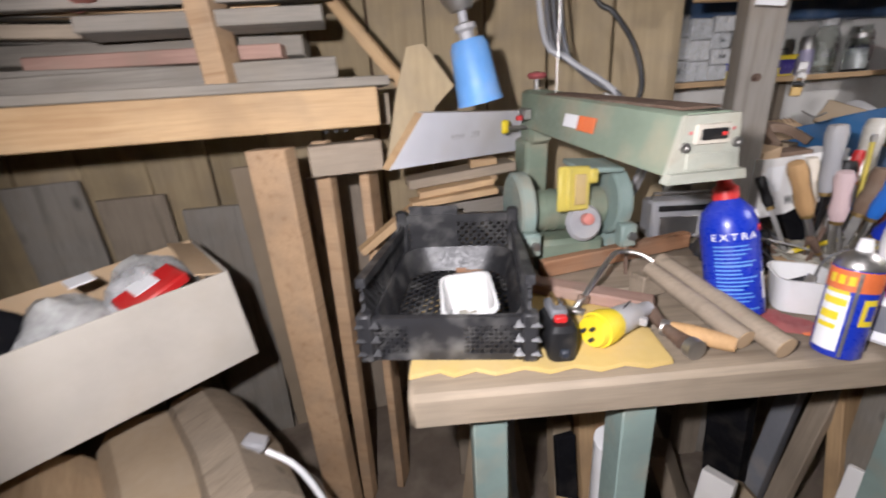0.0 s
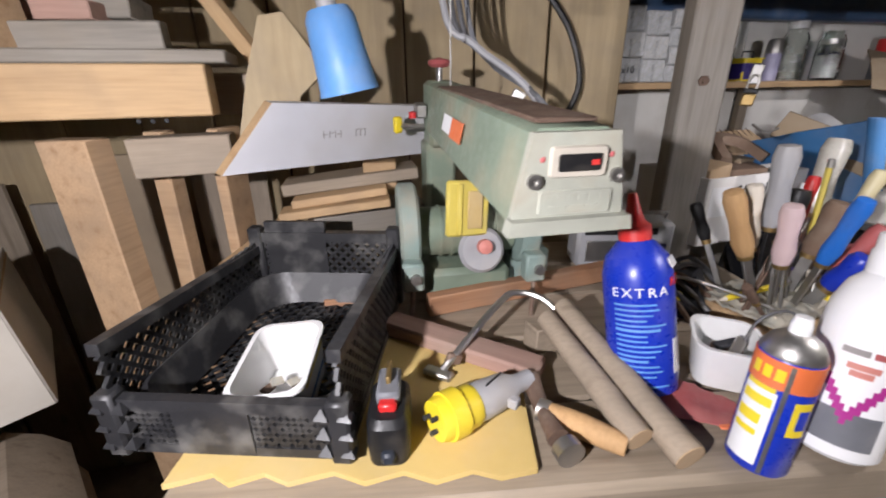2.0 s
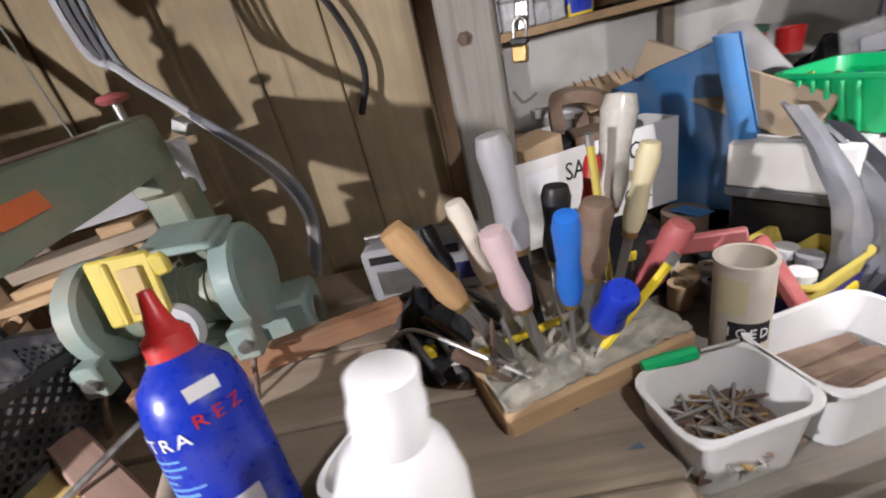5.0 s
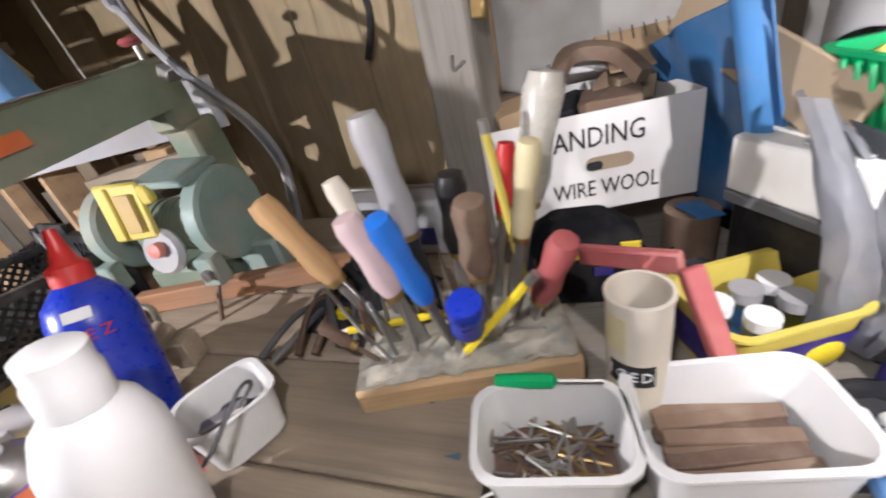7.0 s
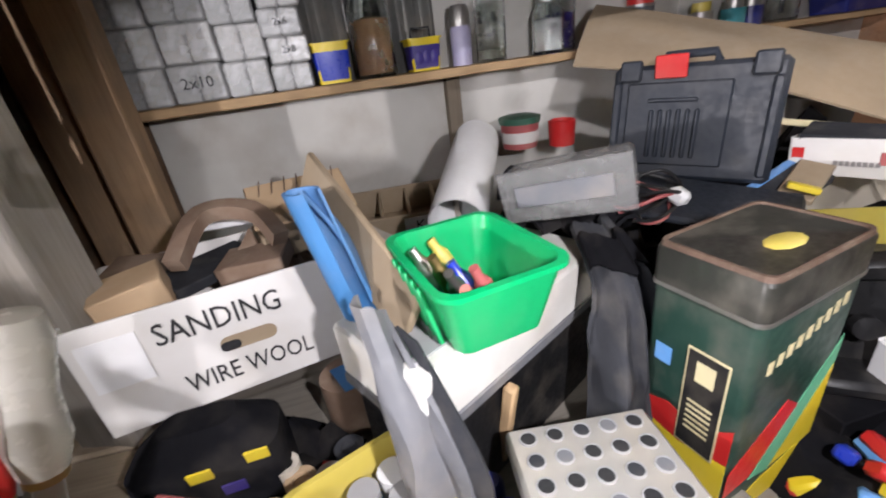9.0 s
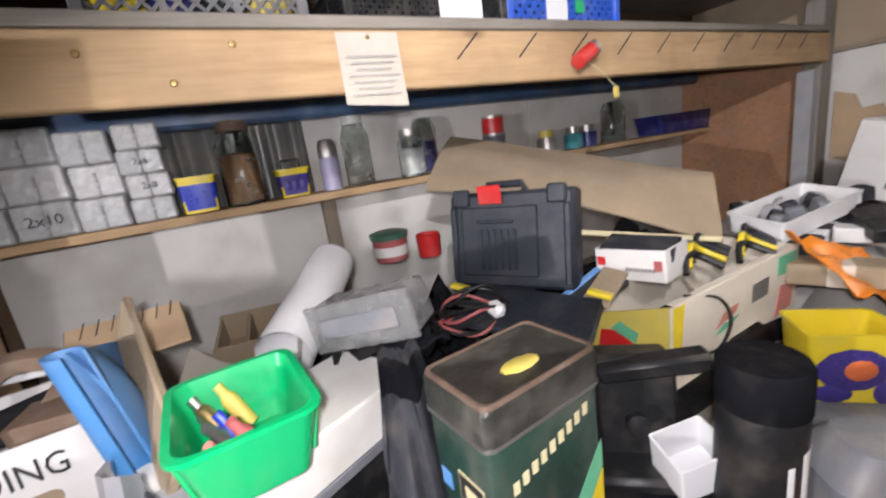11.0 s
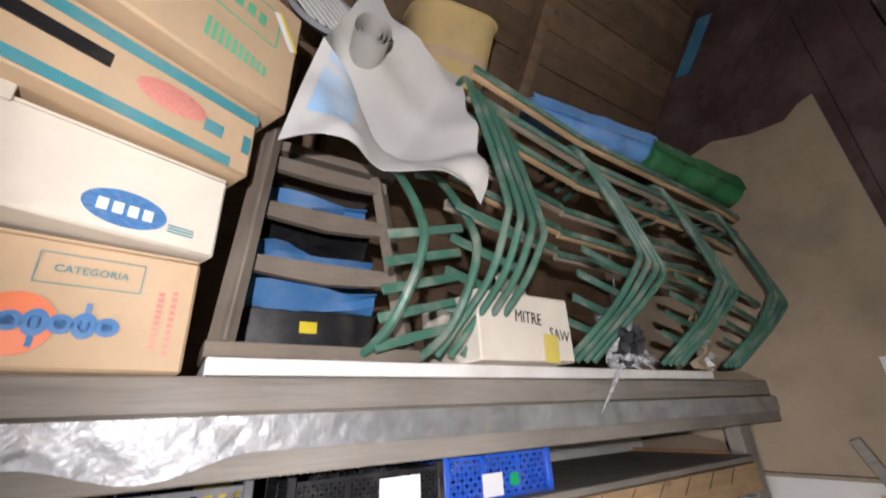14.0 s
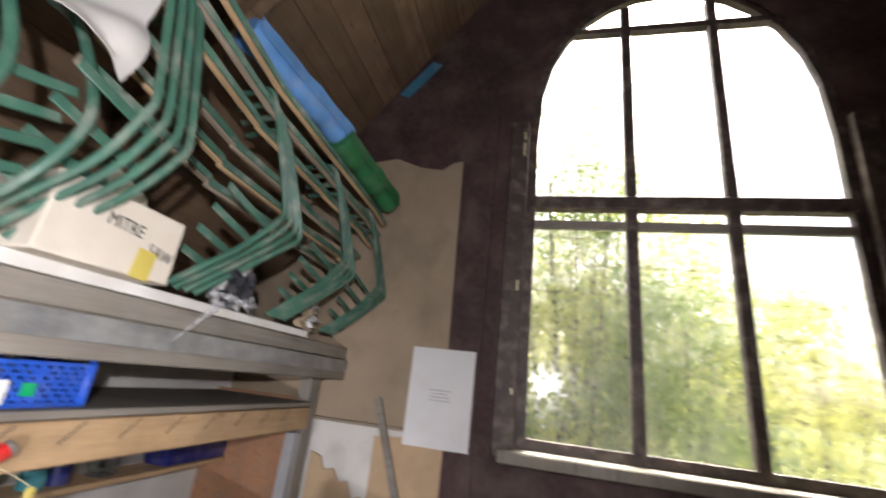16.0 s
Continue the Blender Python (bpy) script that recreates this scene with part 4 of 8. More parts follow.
def stack_crate(at, w, d, h, material, label, step=0.018, bar=0.004, solid_front=False):
    c = thing("stacking_crate", pose(*at), label, "crate", "crates on the shelf")
    for nm, m, ln in (("front_panel", pose(-w / 2, 0, 0), w), ("back_panel", pose(-w / 2, d, 0), w), ("side_panel", pose(-w / 2, 0, 0, 0, 0, 90), d), ("side_panel", pose(w / 2, 0, 0, 0, 0, 90), d)):
        bm = new_bm()
        if solid_front and nm == "front_panel":
            bx(bm, ln, 0.003, h * 0.9, (ln / 2, 0, 0), bev=0)
            for i in range(5):
                bx(bm, 0.004, 0.006, h * 0.85, (ln * (0.1 + 0.2 * i), -0.003, 0.002), bev=0)
        else:
            lattice(bm, ln, h * 0.84, 0.003, step, bar, Matrix.Translation((0, 0, h * 0.08)))
            bx(bm, ln, 0.004, h * 0.1, (ln / 2, 0, 0), bev=0)
            bx(bm, ln, 0.005, h * 0.09, (ln / 2, 0, h * 0.91), bev=0)
            for i in range(4):
                bx(bm, 0.008, 0.005, h, (ln * i / 3, 0, 0), bev=0)
        part(nm, bm, material, c, "", m)
    part("base", box_bm(w, d, 0.003, (0, d / 2, 0), bev=0), material, c)
    for sx in (-1, 1):
        for y in (0, d):
            part("corner_post", box_bm(0.014, 0.014, h + 0.008, (sx * w / 2, y, 0), bev=0.002), material, c)
    return c


def z2(x):
    return 1.5345


CRATE_GREY = plain("dusty_grey_crate", (0.085, 0.085, 0.09), 0.55, scale=30, dust=0.25)
k1 = stack_crate((1.056, 1.075, z2(0.7)), 0.235, 0.26, 0.075, CRATE_GREY, "grey lattice crate packed with yellow and blue tubs")
for i in range(8):
    x = -0.085 + 0.057 * (i % 4)
    y = 0.05 + 0.1 * (i // 4)
    part("tub", lathe([(0.028, 0.004), (0.03, 0.06), (0.032, 0.06), (0.032, 0.068), (0, 0.07)], 14), (YELLOW, NAVY, BLACK, YELLOW_DULL)[i % 4], k1, "small plastic tub", pose(x, y, 0))
k2 = stack_crate((1.367, 1.075, z2(1.0)), 0.265, 0.26, 0.07, BLACK, "black lattice crate with a white card label", 0.014, 0.006)
part("card_label", box_bm(0.078, 0.001, 0.058, (0.05, -0.005, 0.003), bev=0), PAPER, k2, "blank white card")
k3 = stack_crate((1.643, 1.075, z2(1.2)), 0.262, 0.26, 0.08, CRATE_BLUE, "bright blue crate with white and green labels", 0.02, 0.007)
part("card_label", box_bm(0.05, 0.001, 0.04, (-0.025, -0.005, 0.006), bev=0), PAPER, k3, "white paper label")
part("card_label", box_bm(0.022, 0.001, 0.022, (0.03, -0.006, 0.02), bev=0), GREEN_TRAY, k3, "small green label")
for i in range(6):
    for kk, mt in ((k2, CLOTH_GREY), (k3, FILM)):
        part("packet", sheet(lambda u, v, i=i: (-0.09 + 0.03 * i + 0.05 * u, 0.03 + 0.04 * (i % 3) + 0.05 * v, 0.05 + 0.05 * u * (1 - u) * 4 * 0.6 + wobble((u, v, i), 4, 0.02)), 6, 6, 0.001), mt, kk, "crumpled plastic packet")
nt = thing("paper_note", pose(1.239, 1.034, 1.470), "yellowed note pinned to the pine rail", "paper")
part("sheet", sheet(lambda u, v: (-0.043 + 0.086 * u, -0.004 - 0.006 * (1 - v) ** 2 * u, 0.04 - 0.088 * (1 - v) - 0.008 * u * (1 - v)), 6, 6, 0.0005), PAPER_OLD, nt)
part("pin", lathe([(0, 0), (0.003, 0.0), (0.002, 0.002), (0, 0.003)], 8), BRASS, nt, "", pose(0, -0.0045, 0.034, 90, 0, 0))
bars([(0, 0.018 - 0.008 * i, 0.07 - 0.01 * (i % 3), 0.0015) for i in range(7)], GREY_INK, nt, pose(0, -0.009, -0.008, 88, 0, 0), "printing", "faded print")
ht = thing("hanging_tin", pose(1.623, 1.018, 1.470, 0, 62, 0), "small red and white tin hung on the pine rail", "tin")
part("can", lathe([(0, -0.02), (0.013, -0.02), (0.013, 0.02), (0, 0.02)], 16), RED, ht)
part("lid", lathe([(0, 0.02), (0.0138, 0.02), (0.0138, 0.028), (0, 0.028)], 16), BRIGHT, ht)
part("cord", tube([(0.01, 0, 0.0), (0.04, 0, 0.02), (0.085, 0.003, 0.045)], 0.0008, 5), CREAM, ht)
part("tag", box_bm(0.014, 0.003, 0.02, (0.085, 0.003, 0.045), (0, 118, 0)), YELLOW_DULL, ht, "yellow tag")

# ---------------------------------------------------------------- the jar shelf
PLACE = JARS
PACK_GREY = plain("dull_white_block", (0.34, 0.35, 0.34), 0.6, var=0.25, scale=30, dust=0.4)
PACK_PALE = plain("pale_block", (0.41, 0.41, 0.39), 0.6, var=0.25, scale=30, dust=0.4)
for col, (x, n, w, h) in enumerate(((0.646, 3, 0.078, 0.055), (0.727, 3, 0.078, 0.056), (0.803, 3, 0.068, 0.052), (0.872, 4, 0.064, 0.040))):
    for k in range(n):
        p = on_jar_shelf(x + 0.004 * (k % 2))
        pk = thing("wrapped_pack", pose(p[0], 1.225 + 0.004 * ((k + col) % 2), p[2] + k * (h + 0.001), 0, 0, 1.5 * ((k * 7 + col * 3) % 3 - 1)), "film-wrapped pack of white blocks marked in ink" if (col, k) in ((1, 0), (3, 1), (3, 2)) else "film-wrapped pack of white blocks", "pack", "packs on the jar shelf")
        for s in (-1, 1):
            part("block", box_bm(w / 2 - 0.002, 0.09, h, (s * w / 4, 0.045, 0), bev=0.003), PACK_GREY if (k + s) % 2 else PACK_PALE, pk)
        part("wrap", box_bm(w + 0.002, 0.093, h + 0.0006, (0, 0.045, -0.0003), bev=0.004), FILM, pk, "creased clear film").visible_shadow = False
        mark = {(1, 0): "2x10", (3, 1): "2x8", (3, 2): "2x6"}.get((col, k))
        if mark:
            lettering(mark, 0.024 if col == 1 else 0.015, INK, pk, front_of(0, h / 2, -0.0025))


def glass_jar(at, r, h, label, lid=STEEL, fill=None, fill_h=0.5):
    r, h = r * 1.06, h * 1.16
    j = thing("glass_jar", pose(*at), label, "jar", "jars on the shelf")
    part("glass", lathe([(0, 0), (r * 0.95, 0), (r, 0.004), (r, h * 0.72), (r * 0.72, h * 0.86), (r * 0.72, h * 0.9), (r * 0.66, h * 0.9), (r * 0.66, h * 0.85), (r * 0.92, h * 0.7), (r * 0.92, 0.006), (0, 0.004)], 20), GLASS, j)
    if lid:
        part("lid", lathe([(0, h * 0.88), (r * 0.78, h * 0.88), (r * 0.78, h), (0, h)], 20), lid, j)
    if fill:
        part("contents", lathe([(0, 0.006), (r * 0.9, 0.006), (r * 0.9, h * fill_h), (r * 0.4, h * fill_h * 1.05), (0, h * fill_h * 0.98)], 16), fill, j)
    return j


def printed_tub(at, w, h, body, band, label, handle=False, yaw=0, motif=None):
    t = thing("plastic_tub", pose(*at, 0, 0, yaw), label, "tub")
    part("body", open_tub(w, w * 0.8, h, 0.86, 0.008), body, t)
    part("band", loft(new_bm(), [rr(w * (0.868 + 0.14 * 0.1), w * 0.8 * (0.868 + 0.014), 0.008, h * 0.08), rr(w * 0.985, w * 0.8 * 0.985, 0.008, h * 0.78)], False, False), band, t, "printed band")
    if motif:
        for s in (-0.3, 0, 0.3):
            part("motif", lathe([(0.5, 0), (0.45, 0.0006)], 14), motif, t, "", front_of(s * w * 0.8, h * 0.42, -w * 0.4 - 0.001) @ Matrix.Diagonal((w * 0.24, h * 0.4, 1, 1)))
    if handle:
        part("handle", tube([(-w * 0.3, 0, h), (-w * 0.28, 0, h * 1.3), (w * 0.28, 0, h * 1.3), (w * 0.3, 0, h)], 0.0022, 6, smooth=False), BLACK, t)
    return t


printed_tub(on_jar_shelf(0.943, 1.26), 0.064, 0.066, YELLOW, BLUE, "blue plastic tub with a yellow rim")
glass_jar(on_jar_shelf(1.024, 1.265), 0.036, 0.135, "tall glass jar half full of brown powder", RUST, plain("brown_powder", (0.33, 0.18, 0.09), 0.9, scale=60), 0.6)
printed_tub(on_jar_shelf(1.113, 1.255), 0.062, 0.056, YELLOW, PURPLE, "yellow tub with a purple printed band and black handle", True, motif=PURPLE)
th = thing("flask", pose(*on_jar_shelf(1.192, 1.25)), "small lilac-grey flask with a silver cap", "flask")
part("body", lathe([(0, 0), (0.019, 0), (0.02, 0.06), (0.018, 0.068), (0, 0.068)], 18), plain("lilac_enamel", (0.36, 0.34, 0.48), 0.4, scale=30), th)
part("cap", lathe([(0, 0.068), (0.0195, 0.068), (0.0195, 0.09), (0.015, 0.103), (0, 0.106)], 18), STEEL, th)
glass_jar(on_jar_shelf(1.255, 1.25), 0.028, 0.125, "empty glass jar with a domed plastic lid", FILM_LID, CHALK, 0.15)
glass_jar(on_jar_shelf(1.385, 1.25), 0.030, 0.09, "short glass jar of white screws", STEEL, WHITE_PLASTIC, 0.6)
glass_jar(on_jar_shelf(1.44, 1.29), 0.03, 0.125, "glass jar with purple pens in it", None, PURPLE, 0.5)
tall = thing("tin_can", pose(*on_jar_shelf(1.635, 1.27)), "tall dull tin with the red tin on top of it", "tin", "tins on the jar shelf")
part("can", lathe([(0, 0), (0.03, 0), (0.03, 0.066), (0, 0.066)], 20), GREY_PLASTIC, tall)
part("rim", lathe([(0.0, 0.066), (0.031, 0.066), (0.031, 0.072), (0.0, 0.072)], 20), STEEL, tall)
rt = thing("tin_can", pose(*on_jar_shelf(1.635, 1.27)) @ pose(0, 0, 0.0725), "red tin with a bright metal rim", "tin")
part("can", lathe([(0, 0), (0.028, 0), (0.028, 0.038), (0, 0.038)], 20), RED, rt)
part("rim", lathe([(0.0, 0.038), (0.029, 0.038), (0.029, 0.044), (0.0, 0.044)], 20), BRIGHT, rt)
for x, mt, lb in ((1.81, BRIGHT, "short metal tin with a yellow lid"), (1.915, TEAL_PRINT, "low blue-green tin with a grey lid"), (1.972, NAVY, "low dark blue tin with a grey lid")):
    t = thing("tin_can", pose(*on_jar_shelf(x, 1.265)), lb, "tin", "tins on the jar shelf")
    part("can", lathe([(0, 0), (0.027, 0), (0.027, 0.042), (0, 0.043)], 18), mt, t)
    part("lid", lathe([(0, 0.043), (0.02, 0.043), (0.02, 0.062), (0, 0.062)], 18), YELLOW_DULL if x < 1.85 else STEEL, t)
glass_jar(on_jar_shelf(2.09, 1.27), 0.034, 0.115, "round glass jar without a lid", None)
br = thing("brush", pose(*on_jar_shelf(2.09, 1.27)), "dark brush standing in a jar", "brush")
part("handle", tube([(0, 0, 0.02), (-0.008, 0, 0.12)], 0.006, 8, smooth=False), BLACK, br)
bt_ = thing("storage_tray", pose(*on_jar_shelf(2.43, 1.27), 0, 0, 0), "low navy plastic tray of oddments", "tray")
part("tray", open_tub(0.36, 0.10, 0.06, 0.9, 0.01), NAVY, bt_)
part("scrap", box_bm(0.06, 0.04, 0.01, (0, 0, 0.035), (5, 8, 20)), PAPER, bt_)

# ---------------------------------------------------------------- on the long bench
TOPB = 0.922
PLACE = HEAP


def crumple(name, x0, x1, y0, y1, z0, h, material, label, seed, category="cloth", n=14):
    """A heap of soft cloth or film that lies on the bench."""
    def fn(u, v):
        e = (math.sin(math.pi * min(max(u, 0), 1)) * math.sin(math.pi * min(max(v, 0), 1))) ** 0.45
        k = 0.55 + 0.75 * noise.noise((u * 3.2 + seed, v * 3.2, seed)) + 0.45 * noise.noise((u * 8 + seed, v * 8, seed * 2)) + 0.2 * noise.noise((u * 17, v * 17, seed))
        return (x0 + (x1 - x0) * u + 0.012 * noise.noise((u * 5, v * 5, seed + 4)), y0 + (y1 - y0) * v + 0.012 * noise.noise((u * 5, v * 5, seed + 9)), z0 + 0.001 + h * e * max(0.08, k))
    bm = new_bm()
    vs = [[bm.verts.new(fn(i / n, j / n)) for j in range(n + 1)] for i in range(n + 1)]
    for i in range(n):
        for j in range(n):
            bm.faces.new((vs[i][j], vs[i + 1][j], vs[i + 1][j + 1], vs[i][j + 1]))
    edge = [vs[i][0] for i in range(n + 1)] + [vs[n][j] for j in range(1, n + 1)] + [vs[i][n] for i in range(n - 1, -1, -1)] + [vs[0][j] for j in range(n - 1, 0, -1)]
    low = [bm.verts.new((v.co.x, v.co.y, z0)) for v in edge]
    for i in range(len(edge)):
        j = (i + 1) % len(edge)
        bm.faces.new((edge[i], low[i], low[j], edge[j]))
    bm.faces.new(low)
    return solid(name, bm, material, label, category)


# underlying heaps
crumple("black_bag", 0.40, 0.64, 0.66, 0.86, TOPB, 0.075, CLOTH_BLACK, "crumpled black bag under the lettered box", 1.3, "bag")
crumple("dark_cloth", 0.62, 0.98, 0.84, 1.14, TOPB, 0.19, CLOTH_BLACK, "heap of black cloth behind the white box", 2.1)
crumple("dark_cloth", 0.84, 1.18, 1.04, 1.34, TOPB, 0.20, CLOTH_BLACK, "heap of black cloth under the tool case", 3.7)
crumple("dark_cloth", 0.66, 0.9, 1.14, 1.36, TOPB, 0.2, CLOTH_GREY, "heap of dark grey cloth against the wall", 8.2)
crumple("dark_rag", 1.12, 1.74, 0.96, 1.36, TOPB, 0.22, CLOTH_BLACK, "heap of dark rags behind the fruit carton", 4.4)
crumple("dark_rag", 1.0, 1.35, 0.6, 0.78, TOPB, 0.10, CLOTH_BLACK, "dark rags between tin and carton", 6.1)
crumple("grey_rag", 1.62, 2.02, 0.86, 1.3, TOPB, 0.17, CLOTH_PALE, "heap of grey rags in the corner", 5.5)
crumple("film_bag", 1.62, 1.8, 0.98, 1.16, 1.11, 0.07, FILM_LID, "crumpled clear plastic bag", 7.7, "bag")

crumple("black_jacket", 0.80, 1.06, 0.93, 1.22, TOPB, 0.23, CLOTH_BLACK, "black jacket thrown over the heap", 11.3, "jacket", 20)

# lettered box of sanding things
PLACE = MIDDLE
SBX = pose(0.402, 0.755, 0.985, 0, 0, 19)
sb = thing("cardboard_box", SBX, "open white cardboard box hand-lettered for sanding supplies", "box")
for nm, w, t, at in (("front_panel", 0.232, 0.003, (0.116, 0.0, 0)), ("back_panel", 0.232, 0.003, (0.116, 0.15, 0))):
    part(nm, box_bm(w, t, 0.116, at, bev=0.0006), CARD_WHITE, sb)
for x in (0.0, 0.232):
    part("side_panel", box_bm(0.003, 0.15, 0.116, (x, 0.075, 0), bev=0.0006), CARD_WHITE, sb)
part("base", box_bm(0.23, 0.15, 0.003, (0.116, 0.075, 0), bev=0), CARD_DULL, sb)
lettering("SANDING", 0.032, INK, sb, front_of(0.118, 0.088, -0.0022), squeeze=0.78)
lettering("WIRE WOOL", 0.028, INK, sb, front_of(0.13, 0.028, -0.0022), squeeze=0.72)
part("hand_hole", loft(new_bm(), [rr(0.052, 0.016, 0.0078, 0), rr(0.052, 0.016, 0.0078, 0.0008)]), CARD_DULL, sb, "oblong hand hole", front_of(0.135, 0.058, -0.0018))
# shade inside the hand hole, painted as a flat black patch
part("hole_shade", loft(new_bm(), [rr(0.018, 0.01, 0.0045, 0), rr(0.018, 0.01, 0.0045, 0.0008)]), INK, sb, "flat dark patch painted as the hole's shade", front_of(0.118, 0.056, -0.0026))
part("print_patch", box_bm(0.045, 0.0006, 0.05, (0.03, -0.002, 0.05), bev=0), PAPER, sb, "pale printed label")
for i, (x, y, w, d, h, a, mt) in enumerate(((0.05, 0.05, 0.06, 0.05, 0.035, 8, CARD), (0.16, 0.07, 0.07, 0.05, 0.02, -20, BROWN_POT), (0.11, 0.1, 0.1, 0.06, 0.012, 30, CLOTH_GREY), (0.19, 0.11, 0.05, 0.05, 0.03, 12, CARD_DULL), (0.04, 0.1, 0.05, 0.06, 0.03, -14, BROWN_POT))):
    part("sanding_block", box_bm(w, d, h, (x, y, 0.095), (4, 3 * (i - 2), a)), mt, sb, "sanding block")
part("belt", tube([(0.09, 0.05, 0.13), (0.12, 0.1, 0.16), (0.17, 0.09, 0.155), (0.19, 0.05, 0.13)], lambda s: 0.012, 4), BROWN_POT, sb, "folded sanding belt")
solid("white_bar", box_bm(0.10, 0.02, 0.014, (0.50, 0.93, 1.117), (0, 3, 12)), WHITE_PLASTIC, "short white plastic bar on the box's contents", "bar")
crumple("folded_sandpaper", 0.42, 0.6, 0.86, 0.97, 1.0, 0.11, BROWN_POT, "folded brown sandpaper sheets behind the box", 2.9, "sandpaper")
cs = thing("nail_card", pose(0.585, 0.92, 1.115, 28, 0, 20), "piece of brown card stuck with nails", "card")
part("card", box_bm(0.12, 0.075, 0.004, (0, 0.035, 0)), CARD, cs)
for i in range(7):
    part("nail", tube([(-0.045 + 0.015 * i, 0.05, 0.004), (-0.04 + 0.015 * i, 0.075, 0.006)], 0.0009, 5, smooth=False), RUST, cs)

# blue sheet folded over a board
bs = thing("plastic_sheet", pose(0, 0, 0), "folded blue plastic sheet with a rolled edge", "sheet")


def blue_fn(u, v):
    a = Vector((0.575, 0.935, 1.135)).lerp(Vector((0.629, 0.748, 1.192)), u)
    b = Vector((0.61, 0.93, 0.95)).lerp(Vector((0.672, 0.735, 0.99)), u)
    p = a.lerp(b, v)
    p.x += 0.016 * math.sin(math.pi * v) + wobble((u, v, 2), 3, 0.014)
    return p


part("sheet", sheet(blue_fn, 14, 14, 0.003), MID_BLUE, bs)
part("rolled_edge", sheet(lambda u, v: (0.629 + 0.043 * v + 0.014 * math.cos(5 * u), 0.746 - 0.012 * v + 0.012 * math.sin(5 * u), 1.192 - 0.2 * v), 10, 10, 0.002), MID_BLUE, bs)
part("flap", sheet(lambda u, v: (0.60 + 0.06 * u + 0.02 * v, 0.63 + 0.1 * v - 0.02 * u, 0.932 + 0.03 * v * u + 0.012 * math.sin(6 * u)), 8, 8, 0.002), MID_BLUE, bs)
plank("brown_board", (0.685, 0.70, 1.075), (0.59, 0.90, 1.15), 0.008, 0.05, CARD_DULL, "dull brown board leaning on the box", "board", roll=20)
gs = thing("rubber_flap", pose(0, 0, 0), "bent flap of dark grey rubber", "rubber")


def flap_fn(u, v):
    a = Vector((0.66, 0.70, 1.125)).lerp(Vector((0.685, 0.68, 1.10)), u)
    b = Vector((0.672, 0.645, 0.935)).lerp(Vector((0.698, 0.632, 0.94)), u)
    p = a.lerp(b, v)
    p.y -= 0.03 * math.sin(math.pi * v) + 0.008 * math.sin(7 * u)
    p.x += 0.02 * math.sin(2.6 * v) * (0.4 + u) + wobble((u, v, 3), 4, 0.008)
    return p


part("flap", sheet(flap_fn, 10, 14, 0.004), GREY_PLASTIC, gs)
part("turned_edge", sheet(lambda u, v: flap_fn(0.8 + 0.2 * u, v) + Vector((0.004 + 0.008 * u, -0.006, 0)), 4, 14, 0.003), CLOTH_GREY, gs)

# white carton with the green tray on it
PLACE = HEAP
WBM = pose(0.684, 0.638, 0.07, 0, 0, 40)
wbx = thing("white_box", WBM @ pose(0, 0, 1.0), "plain white carton with a grey foot rail", "box")
part("body", box_bm(0.265, 0.12, 0.055, (0.1325, 0.06, 0.012), bev=0.003), WHITE_PAINT, wbx)
part("foot_rail", box_bm(0.267, 0.12, 0.012, (0.1325, 0.06, 0.0)), GREY_PLASTIC, wbx)
part("corner_pad", box_bm(0.04, 0.05, 0.002, (0.03, 0.04, 0.0675)), LIGHT_GREY, wbx, "grey pad")
# added filler from bench to carton, black so the gap stays dark
solid("white_box_prop", box_bm(0.25, 0.11, 0.145, (0.1325, 0.062, 0.854), bev=0.004), BLACK, "added black filler under the white carton", "case", m=WBM)
tr = thing("plastic_tray", pose(0.735, 0.717, 1.1385, 0, 0, -70) @ Matrix.Diagonal((0.88, 0.85, 0.95, 1)), "bright green ribbed plastic tray with bottles in it", "tray")
n = 40
bm = new_bm()


def rib(lx, ly, z, k):
    out = []
    for i, (x, y, zz) in enumerate(rr(lx, ly, 0.018, z, 10)):
        f = 1 + k * math.sin(i * math.pi)
        out.append((x * f, y * f, zz))
    return out


loft(bm, [rr(0.112, 0.088, 0.014, 0, 6), rr(0.142, 0.118, 0.018, 0.060, 6), rr(0.152, 0.128, 0.02, 0.060, 6), rr(0.152, 0.128, 0.02, 0.064, 6), rr(0.138, 0.114, 0.018, 0.064, 6), rr(0.108, 0.084, 0.014, 0.003, 6)])
part("tray", bm, GREEN_TRAY, tr)
for i in range(1, 6):
    for s in (-1, 1):
        part("rib", box_bm(0.006, 0.005, 0.058, (-0.048 + 0.016 * i, s * 0.0515, 0.002), (-14 * s, 0, 0), bev=0.0015), GREEN_TRAY, tr)
for i, (x, y, mt) in enumerate(((-0.03, -0.02, STEEL), (-0.012, -0.012, BRASS), (0.004, -0.01, STEEL), (0.018, 0.0, BLUE), (0.03, 0.01, RED_DULL), (0.036, -0.01, PINK), (-0.04, 0.005, YELLOW_DULL))):
    part("bottle", lathe([(0, 0), (0.009, 0), (0.009, 0.034), (0.005, 0.042), (0.005, 0.052), (0, 0.052)], 10), mt, tr, "tiny bottle", pose(x, y, 0.012, 25, 20 * (i % 3 - 1), 0))
SMOKE = clear_film("smoky_clear_plastic", (0.25, 0.25, 0.245), 0.45, 0.3)
cl = thing("clear_box", frame_along((0.797, 0.822, 1.172), (0.897, 0.763, 1.194)), "cloudy clear plastic box lying on its side", "box")
part("shell", box_bm(0.125, 0.05, 0.05, (0.055, 0.03, 0), bev=0.004), SMOKE, cl)
